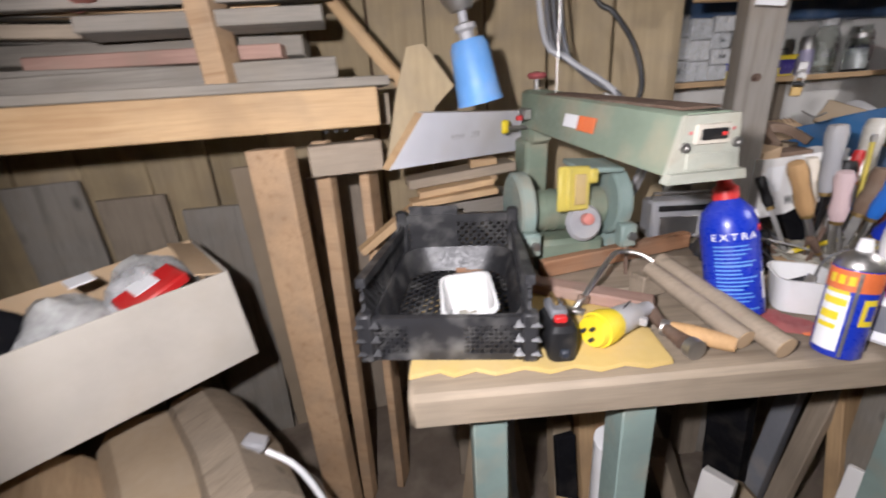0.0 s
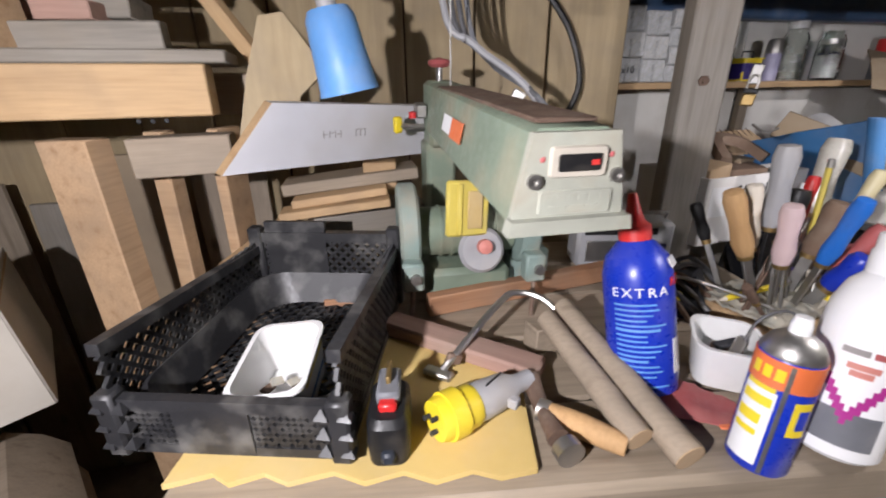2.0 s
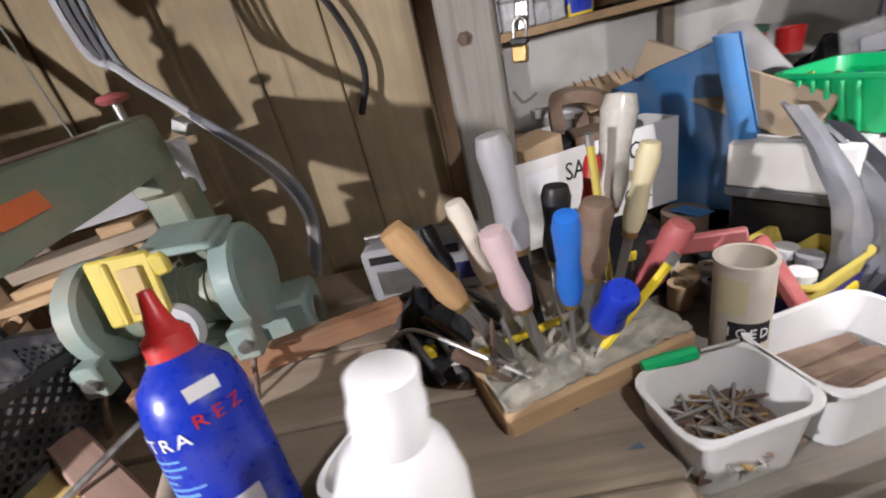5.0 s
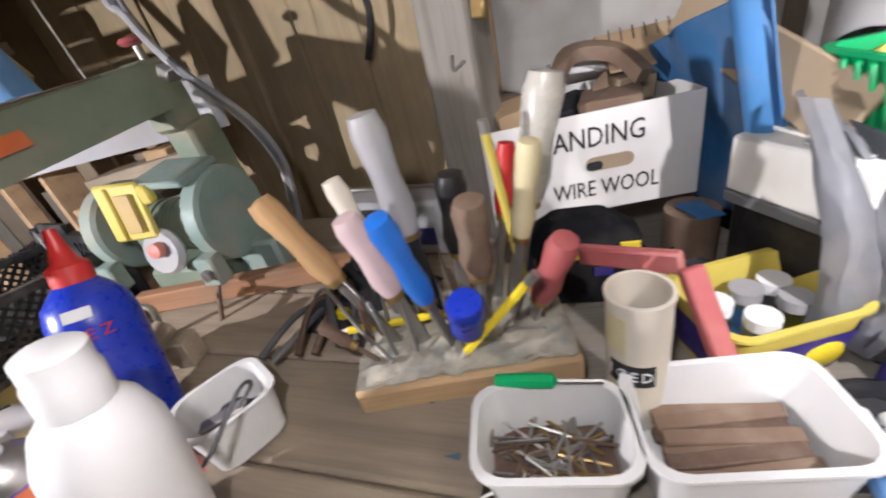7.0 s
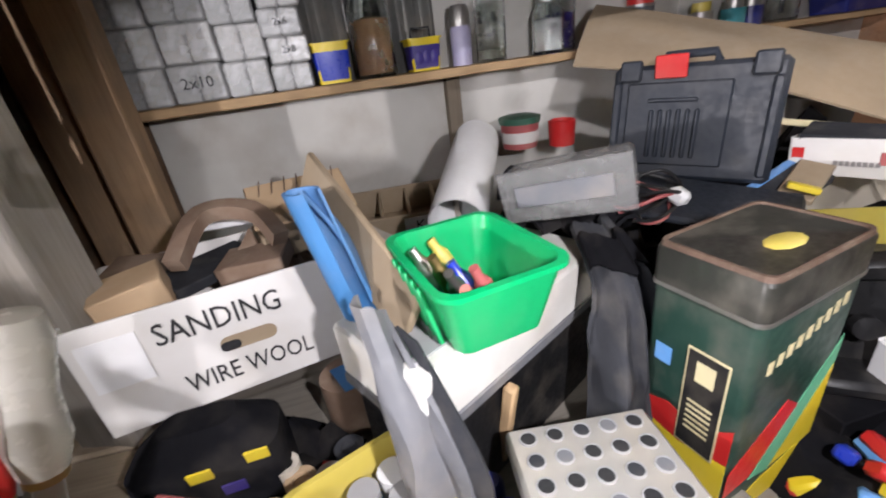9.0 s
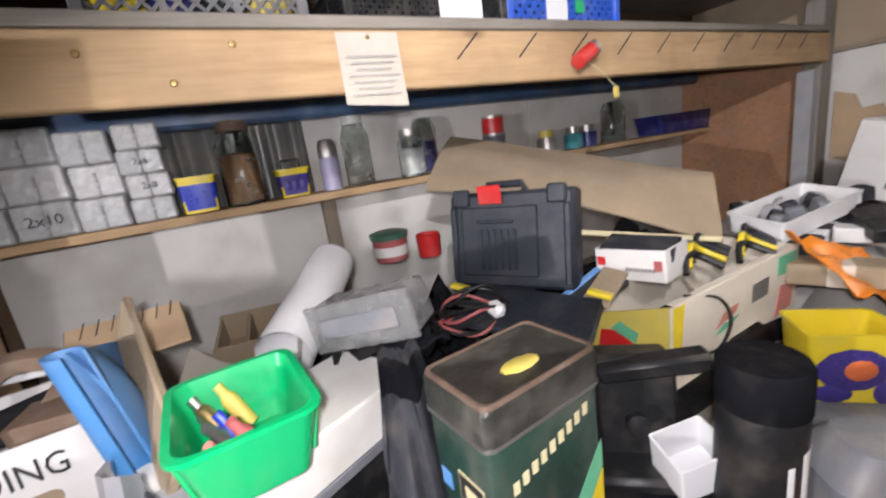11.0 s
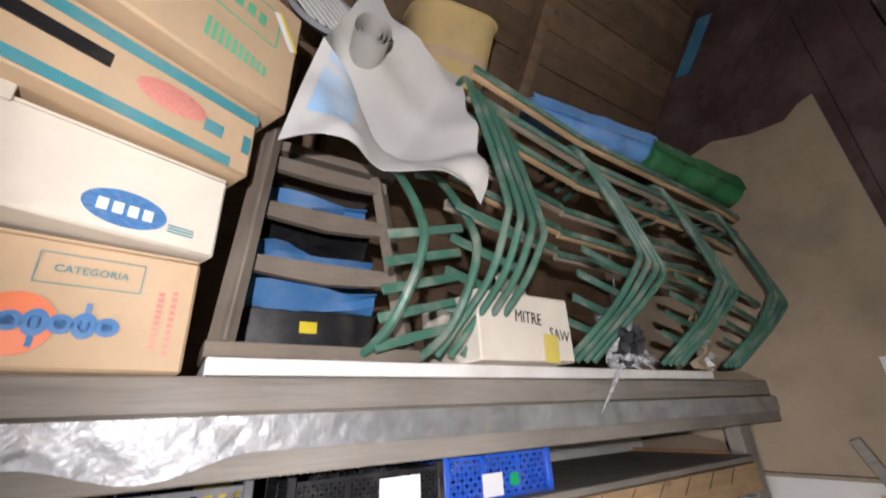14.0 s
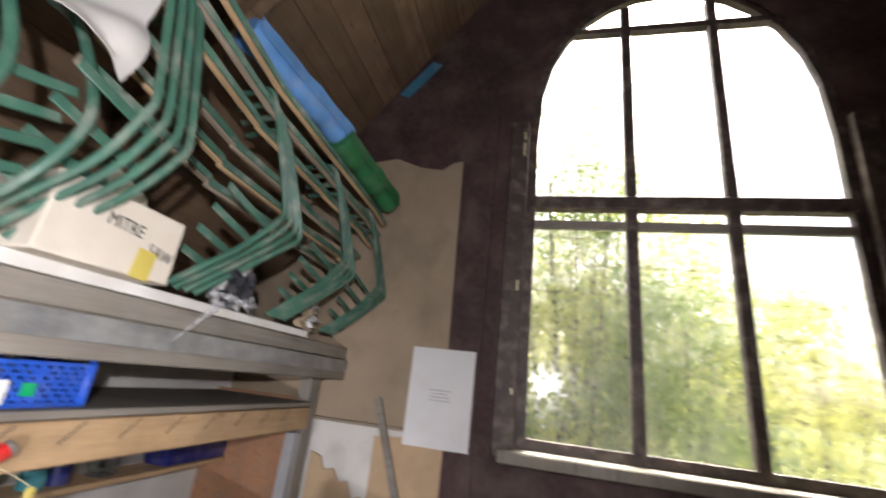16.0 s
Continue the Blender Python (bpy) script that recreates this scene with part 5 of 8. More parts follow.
part("rim", box_bm(0.13, 0.006, 0.055, (0.055, 0.0, -0.002), bev=0.002), SMOKE, cl)
part("recess", box_bm(0.095, 0.002, 0.022, (0.055, -0.004, 0.015), bev=0.001), GREY_PLASTIC, cl, "sunken label recess")


def drape(u, v):
    z = 1.165 - 0.225 * v
    sp = 0.5 + 0.9 * v
    x = 0.874 + (u - 0.5) * 0.088 * sp + 0.012 * v
    y = 0.745 - 0.07 * v ** 0.6 + 0.014 * math.sin(u * 17 + 2 * v) * (0.3 + v) + 0.012 * math.sin(u * 8 + 4 * v) + wobble((u, v, 1), 7, 0.008)
    if v < 0.12:
        y += 0.06 * (0.12 - v) / 0.12
    return Vector((x, y, z))


ts = thing("trousers", pose(0, 0, 0), "dark grey trousers hanging in folds over the carton", "trousers")
part("trouser_leg", sheet(lambda u, v: drape(0.52 * u, v), 14, 18, 0.004), CLOTH_GREY, ts)
part("trouser_leg", sheet(lambda u, v: drape(0.48 + 0.52 * u, v) + Vector((0, 0.010, 0)), 14, 18, 0.004), CLOTH_GREY, ts)
part("waistband", sheet(lambda u, v: drape(u, 0.02 + 0.07 * v) + Vector((0, -0.005, 0.002)), 18, 3, 0.003), CLOTH_BLACK, ts)
solid("black_shirt", sheet(lambda u, v: (0.80 + 0.14 * u, 0.83 + 0.12 * v, 1.15 + 0.05 * math.sin(2.6 * u + 1) * math.sin(3 * v) + wobble((u, v, 6), 5, 0.03)), 14, 12, 0.004), CLOTH_BLACK, "crumpled black shirt behind the carton", "shirt")
rl = thing("paper_roll", pose(0, 0, 0), "loose roll of white paper", "paper roll")
bm = new_bm()
tube([(0.738, 0.885, 1.152), (0.80, 1.11, 1.205)], 0.037, 22, bm, False, False)
tube([(0.7382, 0.8855, 1.152), (0.80, 1.11, 1.205)], 0.0355, 22, bm, False, False)
part("roll", bm, PAPER, rl)
part("end_cap", tube([(0.798, 1.103, 1.203), (0.80, 1.11, 1.205)], 0.035, 22, smooth=False), PAPER, rl)
solid("brown_paper", sheet(lambda u, v: (0.60 + 0.15 * u, 0.90 + 0.07 * v + 0.02 * u, 1.125 - 0.05 * math.sin(math.pi * u) + 0.03 * v), 16, 6, 0.0015), plain("grey_paper", (0.36, 0.32, 0.27), 0.85, scale=15), "curled sheet of grey-brown paper", "paper")
dv = thing("divided_tray", pose(0.56, 1.16, 1.02, 14, 0, 6), "wooden divided tray with a card marked in ink", "tray")
for x in (0, 0.055, 0.11, 0.165, 0.22):
    part("divider", box_bm(0.006, 0.11, 0.055, (x, 0.055, 0)), CARD_DULL, dv)
for y in (0, 0.11):
    part("long_side", box_bm(0.226, 0.006, 0.06, (0.11, y, 0)), CARD_DULL, dv)
part("base", box_bm(0.226, 0.11, 0.004, (0.11, 0.055, -0.004), bev=0), CARD_DULL, dv)
part("card", box_bm(0.09, 0.002, 0.05, (0.14, -0.006, 0.004), bev=0), CARD_WHITE, dv, "white card")
lettering("KES", 0.03, INK, dv, front_of(0.14, 0.036, -0.0078))
bars([(-0.03 + 0.012 * i, 0, 0.008, 0.007) for i in range(6)], INK, dv, front_of(0.14, 0.014, -0.0076), "printing", "row of dark print")
# added support for the tray, black to keep the space below dark
solid("tray_prop", box_bm(0.2, 0.09, 0.09, (0.67, 1.25, TOPB)), BLACK, "added black filler under the divided tray", "box")

PLATE_GREY = plain("dusty_grey_plate", (0.30, 0.29, 0.27), 0.6, var=0.25, scale=25, dust=0.5)

PLACE = MIDDLE
# perforated grey plate, stick and bottles near the front
pl = thing("perforated_plate", pose(0.750, 0.668, 1.004, -3, 1, 0), "grey plastic plate with rows of round holes", "plate")
part("plate", box_bm(0.112, 0.165, 0.02, (0.056, -0.0825, -0.02), bev=0.003), PLATE_GREY, pl)
for i in range(5):
    for j in range(8):
        at = (0.015 + 0.0205 * i, -0.013 - 0.0195 * j)
        part("hole", lathe([(0.0056, 0), (0.0056, 0.0008), (0, 0.0008)], 14), (INK, CLOTH_GREY, INK, INK, GREY_PLASTIC, BLUE)[(i * 3 + j) % 5 + (i == 4 and j > 4 and (i * 3 + j) % 5 == 4)], pl, "dark round hole", pose(*at, 0.0))
        part("hole_rim", loft(new_bm(), [ring(a_, b_, 14) for a_, b_ in ((0.0056, 0.0), (0.0056, 0.0014), (0.0066, 0.0014), (0.0068, 0.0))], False, False), LIGHT_GREY, pl, "", pose(*at, 0.0))
# added block that carries the plate, black so nothing shows beneath
solid("plate_prop", box_bm(0.09, 0.11, 0.055, (0.81, 0.60, TOPB + 0.0005)), BLACK, "added black filler under the plate", "block")
plank("wooden_stick", (0.757, 0.70, 0.928), (0.768, 0.69, 1.02), 0.011, 0.011, PINE, "short square pine stick on the bench", "stick")
for i, (x, y, mt) in enumerate(((0.735, 0.67, NAVY), (0.745, 0.645, BLUE), (0.73, 0.62, PURPLE))):
    b = thing("bottle_top", pose(x, y, TOPB), "small dark blue bottle top on the bench", "bottle top", "tops on the bench")
    part("cap", lathe([(0, 0), (0.013, 0), (0.012, 0.02), (0.008, 0.026), (0, 0.027)], 14), mt, b)

# tall printed tin
PLACE = HEAP
tn = thing("storage_tin", pose(0.966, 0.697, TOPB + 0.001, 0, 0, 22) @ Matrix.Diagonal((0.985, 0.70, 1.0, 1)), "tall dark green tin with painted red, green and yellow bands", "tin")
part("body", loft(new_bm(), [rr(0.135, 0.125, 0.01, 0), rr(0.135, 0.125, 0.01, 0.228)]), TIN_GREEN, tn)
part("lid", loft(new_bm(), [rr(0.139, 0.129, 0.011, 0.225), rr(0.139, 0.129, 0.011, 0.256), rr(0.132, 0.122, 0.011, 0.262), rr(0.128, 0.118, 0.011, 0.2605)]), TIN_LID, tn)
part("lid_rim", loft(new_bm(), [rr(0.1405, 0.1305, 0.011, 0.224), rr(0.1405, 0.1305, 0.011, 0.2275), rr(0.1385, 0.1285, 0.011, 0.2275), rr(0.1385, 0.1285, 0.011, 0.224)]), STEEL, tn, "worn bare metal edge")
part("lid_rim", loft(new_bm(), [rr(0.136, 0.126, 0.011, 0.2585), rr(0.134, 0.124, 0.011, 0.2625), rr(0.128, 0.118, 0.011, 0.2625), rr(0.127, 0.117, 0.011, 0.2600)]), RUST, tn, "worn raised lid edge")
part("crest", lathe([(0, 0), (0.02, 0), (0.018, 0.0008), (0, 0.001)], 9), YELLOW_DULL, tn, "worn gold crest", pose(0.0, -0.02, 0.2606) @ Matrix.Diagonal((1.1, 0.8, 1, 1)))
for pts, mt, lb in (([(-0.066, 0.0), (0.066, 0.0), (0.066, 0.05), (-0.02, 0.03), (-0.066, 0.0)][:4], YELLOW, "yellow painted band"), ([(-0.066, 0.045), (-0.03, 0.05), (0.02, 0.11), (0.0, 0.125), (-0.066, 0.075)], RED, "red painted band"),
                    ([(-0.03, 0.045), (0.0, 0.04), (0.066, 0.135), (0.066, 0.165), (0.02, 0.11)], GREEN_PRINT, "green painted band"), ([(0.0, 0.042), (0.066, 0.048), (0.066, 0.132)], YELLOW, "yellow painted band")):
    part("painted_band", prism(pts, 0.0006), mt, tn, lb, pose(0, -0.0628, 0.0, 90, 0, 0))
for i in range(9):
    bars([(-0.045 + 0.0112 * i, 0.0035 * i - 0.01, 0.007, 0.012)], CREAM, tn, pose(0.0, -0.0629, 0.19, 90, 0, 0), "painted_letter", "cream letter-like shape")
for pts, mt, lb_ in (([(-0.06, 0.002), (0.06, 0.002), (0.06, 0.035), (-0.06, 0.02)], GREEN_PRINT, "green painted band"), ([(-0.06, 0.021), (0.06, 0.036), (0.06, 0.085), (0.0, 0.074), (-0.06, 0.08)], YELLOW, "yellow painted band"),
                     ([(-0.06, 0.081), (0.0, 0.075), (0.06, 0.086), (0.06, 0.125), (0.02, 0.10), (-0.02, 0.11), (-0.06, 0.10)], RED, "red painted band")):
    part("side_band", prism(pts, 0.0006), mt, tn, lb_, pose(-0.0677, 0, 0, 90, 0, -90))
part("side_label_edge", box_bm(0.0006, 0.049, 0.104, (-0.0688, -0.02, 0.078), bev=0), CREAM, tn, "cream label border")
part("side_label", box_bm(0.0006, 0.045, 0.10, (-0.0693, -0.02, 0.080), bev=0), BLACK, tn, "black label panel")
part("side_crest", box_bm(0.0006, 0.022, 0.02, (-0.0699, -0.02, 0.152), bev=0), CREAM, tn, "cream crest")
bars([(0, 0.006 * i, 0.03, 0.002) for i in range(6)], CREAM, tn, pose(-0.0699, -0.02, 0.10, 90, 0, -90), "printing", "cream print")
part("side_patch", box_bm(0.0006, 0.022, 0.018, (-0.0686, 0.035, 0.15), bev=0), SKY_BLUE, tn, "pale blue painted patch")

# tool case
cm = frame_along((1.005, 1.075, 1.128), (1.168, 0.93, 1.128)) @ pose(0, 0, 0, -8, 0, 0)
ca = thing("tool_case", cm, "dark slate-blue plastic tool case with a red tag", "tool case")
W, H = 0.218, 0.165
part("shell", box_bm(W, 0.055, H, (W / 2, 0.03, 0), bev=0.007), CASE_BLUE, ca)
part("face_panel", box_bm(W * 0.62, 0.006, H * 0.72, (W * 0.42, 0.001, H * 0.13), bev=0.004), CASE_BLUE, ca)
for i in range(6):
    part("rib", box_bm(0.006, 0.006, H * 0.42, (W * (0.28 + 0.055 * i), -0.003, H * 0.2), bev=0.002), CASE_BLUE, ca)
part("rib", box_bm(W * 0.3, 0.006, 0.006, (W * 0.4, -0.003, H * 0.68), bev=0.002), CASE_BLUE, ca)
for x in (0.12, 0.88):
    part("latch", box_bm(0.03, 0.012, 0.03, (W * x, -0.001, H * 0.86), bev=0.003), CASE_BLUE, ca)
    part("corner_rib", box_bm(0.012, 0.008, H * 0.8, (W * (0.04 if x < 0.5 else 0.95), 0.0, 0.01), bev=0.003), CASE_BLUE, ca)
part("handle", tube([(W * 0.3, 0.02, H), (W * 0.32, 0.015, H + 0.012), (W * 0.6, 0.015, H + 0.012), (W * 0.62, 0.02, H)], 0.006, 8, smooth=False), CASE_BLUE, ca)
part("red_tag", box_bm(0.042, 0.004, 0.032, (W * 0.37, -0.002, H - 0.02), (14, 0, 0)), RED, ca, "red tag tied to the handle")
for x in (-0.02, 0.21):
    part("hinge_foot", box_bm(0.035, 0.02, 0.008, (W * 0.2 + x, -0.02, 0.0), (0, 12, 0)), YELLOW, ca, "yellow clip")
solid("case_half", box_bm(0.20, 0.12, 0.012, (1.08, 0.92, 1.112), (8, 4, -42), bev=0.004), CASE_BLUE, "slate-blue half of an open tool case", "case")
coil = thing("cable_coil", pose(0.99, 0.93, 1.105), "tangle of black and red cable", "cable")
for i in range(7):
    r = 0.04 + 0.006 * (i % 3)
    part("loop", tube([(r * math.cos(a) + 0.004 * i - 0.01, 0.8 * r * math.sin(a), 0.012 + 0.006 * i + 0.01 * math.sin(2 * a + i)) for a in [k * math.pi / 4 for k in range(9)]], 0.0026, 6), RED_DULL if i % 3 == 1 else BLACK, coil)
solid("plug", box_bm(0.02, 0.025, 0.02, (1.02, 0.90, 1.135), (20, 10, 30), bev=0.005), WHITE_PLASTIC, "small white plug on the cable coil", "plug")

# green-lidded tub and red pot
g1 = thing("plastic_tub", pose(0.918, 1.30, 1.145), "red and white tub with a green lid", "tub")
part("body", lathe([(0, 0), (0.036, 0), (0.04, 0.05), (0, 0.05)], 20), RED_DULL, g1)
part("label", lathe([(0.0385, 0.012), (0.0402, 0.034)], 20), CARD_WHITE, g1, "white printed band")
part("lid", lathe([(0, 0.05), (0.043, 0.05), (0.044, 0.062), (0.03, 0.066), (0, 0.066)], 20), GREEN_DARK, g1)
g2 = thing("plastic_pot", pose(1.005, 1.29, 1.14), "small red plastic pot", "pot")
part("pot", lathe([(0, 0), (0.026, 0), (0.028, 0.05), (0.024, 0.052), (0.022, 0.01), (0, 0.008)], 18), RED, g2)

# brown card sheet lying across the heap
def card_fn(u, v):
    a = Vector((1.004, 1.226, 1.296)).lerp(Vector((1.475, 0.964, 1.161)), u)
    b = Vector((1.120, 1.41, 1.40)).lerp(Vector((1.569, 1.083, 1.252)), u)
    p = a.lerp(b, v)
    p.z += 0.02 * math.sin(math.pi * u * 1.3) * (1 - v) + 0.012 * math.sin(math.pi * v) + wobble((u, v, 4), 3, 0.008)
    return p


solid("brown_card_sheet", sheet(card_fn, 16, 8, 0.004), CARD_DULL, "bent sheet of dull brown card laid over the heap", "card")
plank("card_batten", (1.20, 1.09, 1.19), (1.46, 0.955, 1.15), 0.006, 0.01, CREAM, "thin cream strip under the card", "strip")

# fruit carton
fm = frame_along((1.226, 0.80, 1.012), (1.572, 0.91, 1.012)) @ Matrix.Diagonal((1.05, 0.85, 0.66, 1))
fc = thing("fruit_carton", fm, "open yellow and cream fruit carton printed with red and green", "box")
L, D, HH = 0.345, 0.20, 0.185
bm = new_bm()
part("front_panel", prism([(0, 0), (0.10, 0), (0.12, 0.02), (0.14, 0.04), (0.22, 0.04), (0.24, 0.02), (L, 0), (L, HH), (0.0, HH)], 0.004), CARD_CREAM, fc, "", pose(0, 0.004, 0, 90, 0, 0))
# left end lies in shade, painted in with the duller yellow
part("end_panel", prism([(0, 0), (D * 0.85, 0), (D * 0.85, HH - 0.075), (0, HH)], 0.004), YELLOW_DULL, fc, "yellow printed end panel, its shade put into a duller yellow", pose(0.004, 0, 0, 90, 0, 90) @ pose(0, 0, 0))
part("end_panel", box_bm(0.004, D, HH, (L, D / 2, 0)), CARD_CREAM, fc)
part("back_panel", box_bm(L, 0.004, HH, (L / 2, D, 0)), CARD_CREAM, fc)
part("top_rim", box_bm(L * 0.96, 0.012, 0.003, (L / 2, 0.008, HH), bev=0), CARD_CREAM, fc)
for pts, mt in (([(0.02, 0.02), (0.10, 0.02), (0.11, 0.075), (0.06, 0.10), (0.03, 0.09)], RED), ([(0.05, 0.10), (0.10, 0.085), (0.105, 0.11), (0.07, 0.125)], GREEN_PRINT)):
    part("print", prism(pts, 0.0006), mt, fc, "faded fruit print", pose(-0.0026, 0.16, 0, 90, 0, -90))
for pts, mt in (([(0.002, 0.09), (0.02, 0.09), (0.026, HH - 0.002), (0.002, HH - 0.002)], YELLOW), ([(0.10, 0.085), (0.15, 0.1), (0.16, 0.12), (0.12, 0.115)], PINK), ([(0.10, 0.07), (0.14, 0.075), (0.16, 0.09), (0.12, 0.088)], GREEN_PRINT), ([(0.27, 0.02), (0.325, 0.03), (0.33, 0.09), (0.285, 0.10)], PINK), ([(0.275, 0.13), (0.338, 0.12), (0.338, 0.175), (0.275, 0.178)], GREEN_PRINT)):
    part("print", prism(pts, 0.0006 if mt == YELLOW else 0.0011), mt, fc, "faded print", pose(0, -0.0002, 0, 90, 0, 0))
bars([(0.005 * i, 0, 0.0025, 0.045) for i in range(10)], INK, fc, pose(0.20, -0.0003, 0.12, 90, 0, 0), "barcode", "grey barcode bars")
part("strap", tube([(0.05, -0.004, 0.06), (0.09, -0.012, 0.05), (0.12, -0.012, 0.10), (0.10, -0.004, 0.16), (0.04, 0.01, 0.19)], 0.0028, 6), BLACK, fc, "black cable loop")
# added support below the fruit carton, a black fill of the gap
solid("carton_prop", box_bm(0.31, 0.16, 0.132, (0.17, 0.1, -0.1345)), BLACK, "added black filler under the fruit carton", "box", m=fm)
mbx = thing("small_carton", pose(1.295, 0.945, 1.13, 0, -4, -64), "small white open carton printed with a red mark", "box")
part("carton", open_tub(0.115, 0.08, 0.05, 1.0, 0.004, 0.002, 0.0005), CARD_WHITE, mbx)
bars([(-0.012 + 0.006 * i, 0, 0.0045, 0.006) for i in range(8)], GREY_INK, mbx, front_of(0.01, 0.018, -0.0415), "printing", "row of small dark print")
bars([(0, 0, 0.014, 0.014)], RED, mbx, front_of(-0.045, 0.03, -0.0415), "red_mark")
bars([(0, 0, 0.012, 0.016)], RED_DULL, mbx, front_of(0.047, 0.026, -0.0415), "red_mark")
part("sanding_pad", box_bm(0.11, 0.06, 0.02, (0, 0, 0.035), (8, 5, 10)), CLOTH_GREY, mbx)
for i in range(8):
    y = 0.86 + 0.02 * (i % 4)
    s = thing("strap", pose(1.36 + 0.025 * i, y + 0.05, 1.135), "curled strap lying in the fruit carton", "strap", "straps in the fruit carton")
    part("band", tube([(-0.03, -0.02, 0.0), (-0.01, 0.0, 0.02 + 0.01 * (i % 2)), (0.02, 0.01, 0.015), (0.04, -0.02, 0.0)], 0.005, 6), (BLACK, YELLOW, CLOTH_GREY, BLACK)[i % 4], s)
ps = thing("flat_tool", pose(1.20, 0.93, 1.115, 12, -14, 20), "flat tool with a blue edge", "tool")
part("slab", box_bm(0.10, 0.05, 0.012, (0, 0, 0)), CLOTH_GREY, ps)
part("edge", box_bm(0.10, 0.012, 0.013, (0, 0.03, 0)), SKY_BLUE, ps)
part("slab", box_bm(0.09, 0.04, 0.008, (0.01, -0.01, 0.013), (0, 0, 14)), CARD_DULL, ps)

# front right: tub, jar, holder
def lidded_pot(at, r, h):
    p = thing("black_jar", pose(*at), "tall black plastic jar with a white label", "jar")
    part("body", lathe([(0, 0), (r, 0), (r, h * 0.72), (r * 0.97, h * 0.74), (0, h * 0.74)], 24), BLACK, p)
    part("lid", lathe([(0, h * 0.74), (r * 1.03, h * 0.74), (r * 1.03, h * 0.97), (r * 0.97, h), (0, h)], 24), CLOTH_BLACK, p)
    part("label", loft(new_bm(), [[(r * 1.005 * math.cos(a), r * 1.005 * math.sin(a), z) for a in [radians(-80 + 7 * k) for k in range(9)]] + [(r * 0.99 * math.cos(a), r * 0.99 * math.sin(a), z) for a in [radians(-24 - 7 * k) for k in range(9)]] for z in (h * 0.2, h * 0.55)]), PAPER, p, "white label")
    part("label_stripe", box_bm(0.006, 0.001, h * 0.3, (-0.008, -r - 0.0006, h * 0.2), bev=0), PAPER, p, "white stripe")
    return p


lidded_pot((1.185, 0.645, TOPB + 0.06), 0.036, 0.172)
# added block lifting the jar, matt black so its gap stays dark
solid("jar_block", box_bm(0.14, 0.1, 0.059, (1.2, 0.64, TOPB + 0.0005), (0, 0, 10)), CLOTH_BLACK, "added matt black filler under the black jar", "block")
ct = thing("plastic_tub", pose(1.488, 0.785, 0.957, 0, 0, -28) @ Matrix.Diagonal((0.85, 0.85, 0.95, 1)), "yellow tub printed with purple and orange shapes", "tub")
part("body", open_tub(0.13, 0.10, 0.11, 0.86, 0.012), YELLOW, ct)
for x, z, w, h, mt in ((-0.005, 0.055, 0.10, 0.07, PURPLE), (0.005, 0.055, 0.045, 0.035, ORANGE), (-0.03, 0.015, 0.06, 0.03, PURPLE), (0.04, 0.02, 0.03, 0.04, PURPLE)):
    part("motif", lathe([(0.5, 0), (0.47, 0.0008)], 11), mt, ct, "", pose(x, -0.0455 - 0.0006 * (mt == ORANGE) - z * 0.07, z, 94, 0, 0) @ Matrix.Diagonal((w, h, 1, 1)))
of = thing("orange_packet", pose(1.61, 0.86, 1.035), "crumpled glossy orange plastic packet", "packet")
part("film", sheet(lambda u, v: (-0.07 + 0.19 * u, 0.05 - 0.12 * v, 0.13 * (1 - 0.6 * u) - 0.08 * v + wobble((u, v, 3), 4, 0.035)), 14, 10, 0.0015), ORANGE_FILM, of)
solid("packet_prop", box_bm(0.3, 0.15, 0.0335, (1.54, 0.82, TOPB + 0.0005), (0, 0, 20)), GREY_PLASTIC, "grey box under the yellow tub", "box")
hd = thing("tool_holder", pose(1.125, 0.735, TOPB + 0.06, 0, 0, -25), "black moulded tool holder with a torn white carton", "holder")
part("frame", box_bm(0.09, 0.05, 0.13, (0, 0.02, 0), (-12, 0, 0), bev=0.006), BLACK, hd)
part("arm", box_bm(0.12, 0.03, 0.022, (0.02, 0.02, 0.11), (0, -8, 0), bev=0.005), BLACK, hd)
part("knob", lathe([(0, 0), (0.012, 0), (0.012, 0.012), (0, 0.014)], 16), BLACK, hd, "", pose(-0.005, -0.012, 0.07, 78, 0, 0))
part("base", box_bm(0.12, 0.09, 0.02, (0, 0, 0), bev=0.006), BLACK, hd)
part("white_carton", open_tub(0.06, 0.05, 0.045, 1.0, 0.003, 0.002, 0.0005), PAPER, hd, "torn white carton", pose(0.045, -0.03, 0.022, 8, -10, 20))
# added filler below the holder, matt black to darken the gap
solid("holder_prop", box_bm(0.13, 0.1, 0.058, (1.125, 0.735, TOPB + 0.001), (0, 0, 10)), CLOTH_BLACK, "added matt black filler under the tool holder", "box")
ty = thing("toy_parts", pose(1.06, 0.62, TOPB + 0.001), "heap of small red, yellow and blue plastic parts", "toy")
rnd = random.Random(5)
for i in range(16):
    part("piece", box_bm(0.018 + 0.02 * rnd.random(), 0.014 + 0.012 * rnd.random(), 0.014, (0.07 * (rnd.random() - 0.5), 0.07 * (rnd.random() - 0.5), 0.0 + 0.06 * rnd.random()), (40 * rnd.random(), 40 * rnd.random(), 180 * rnd.random()), bev=0.003), (RED, YELLOW, BLUE, YELLOW, SKY_BLUE)[i % 5], ty)
gp = thing("grey_pump", pose(1.30, 0.62, TOPB + 0.001, 0, 0, -20), "grey-green plastic container with a red valve", "container")
part("body", loft(new_bm(), [rr(0.12, 0.09, 0.015, 0), rr(0.12, 0.09, 0.02, 0.10), rr(0.07, 0.06, 0.02, 0.13)]), GREY_PLASTIC, gp)
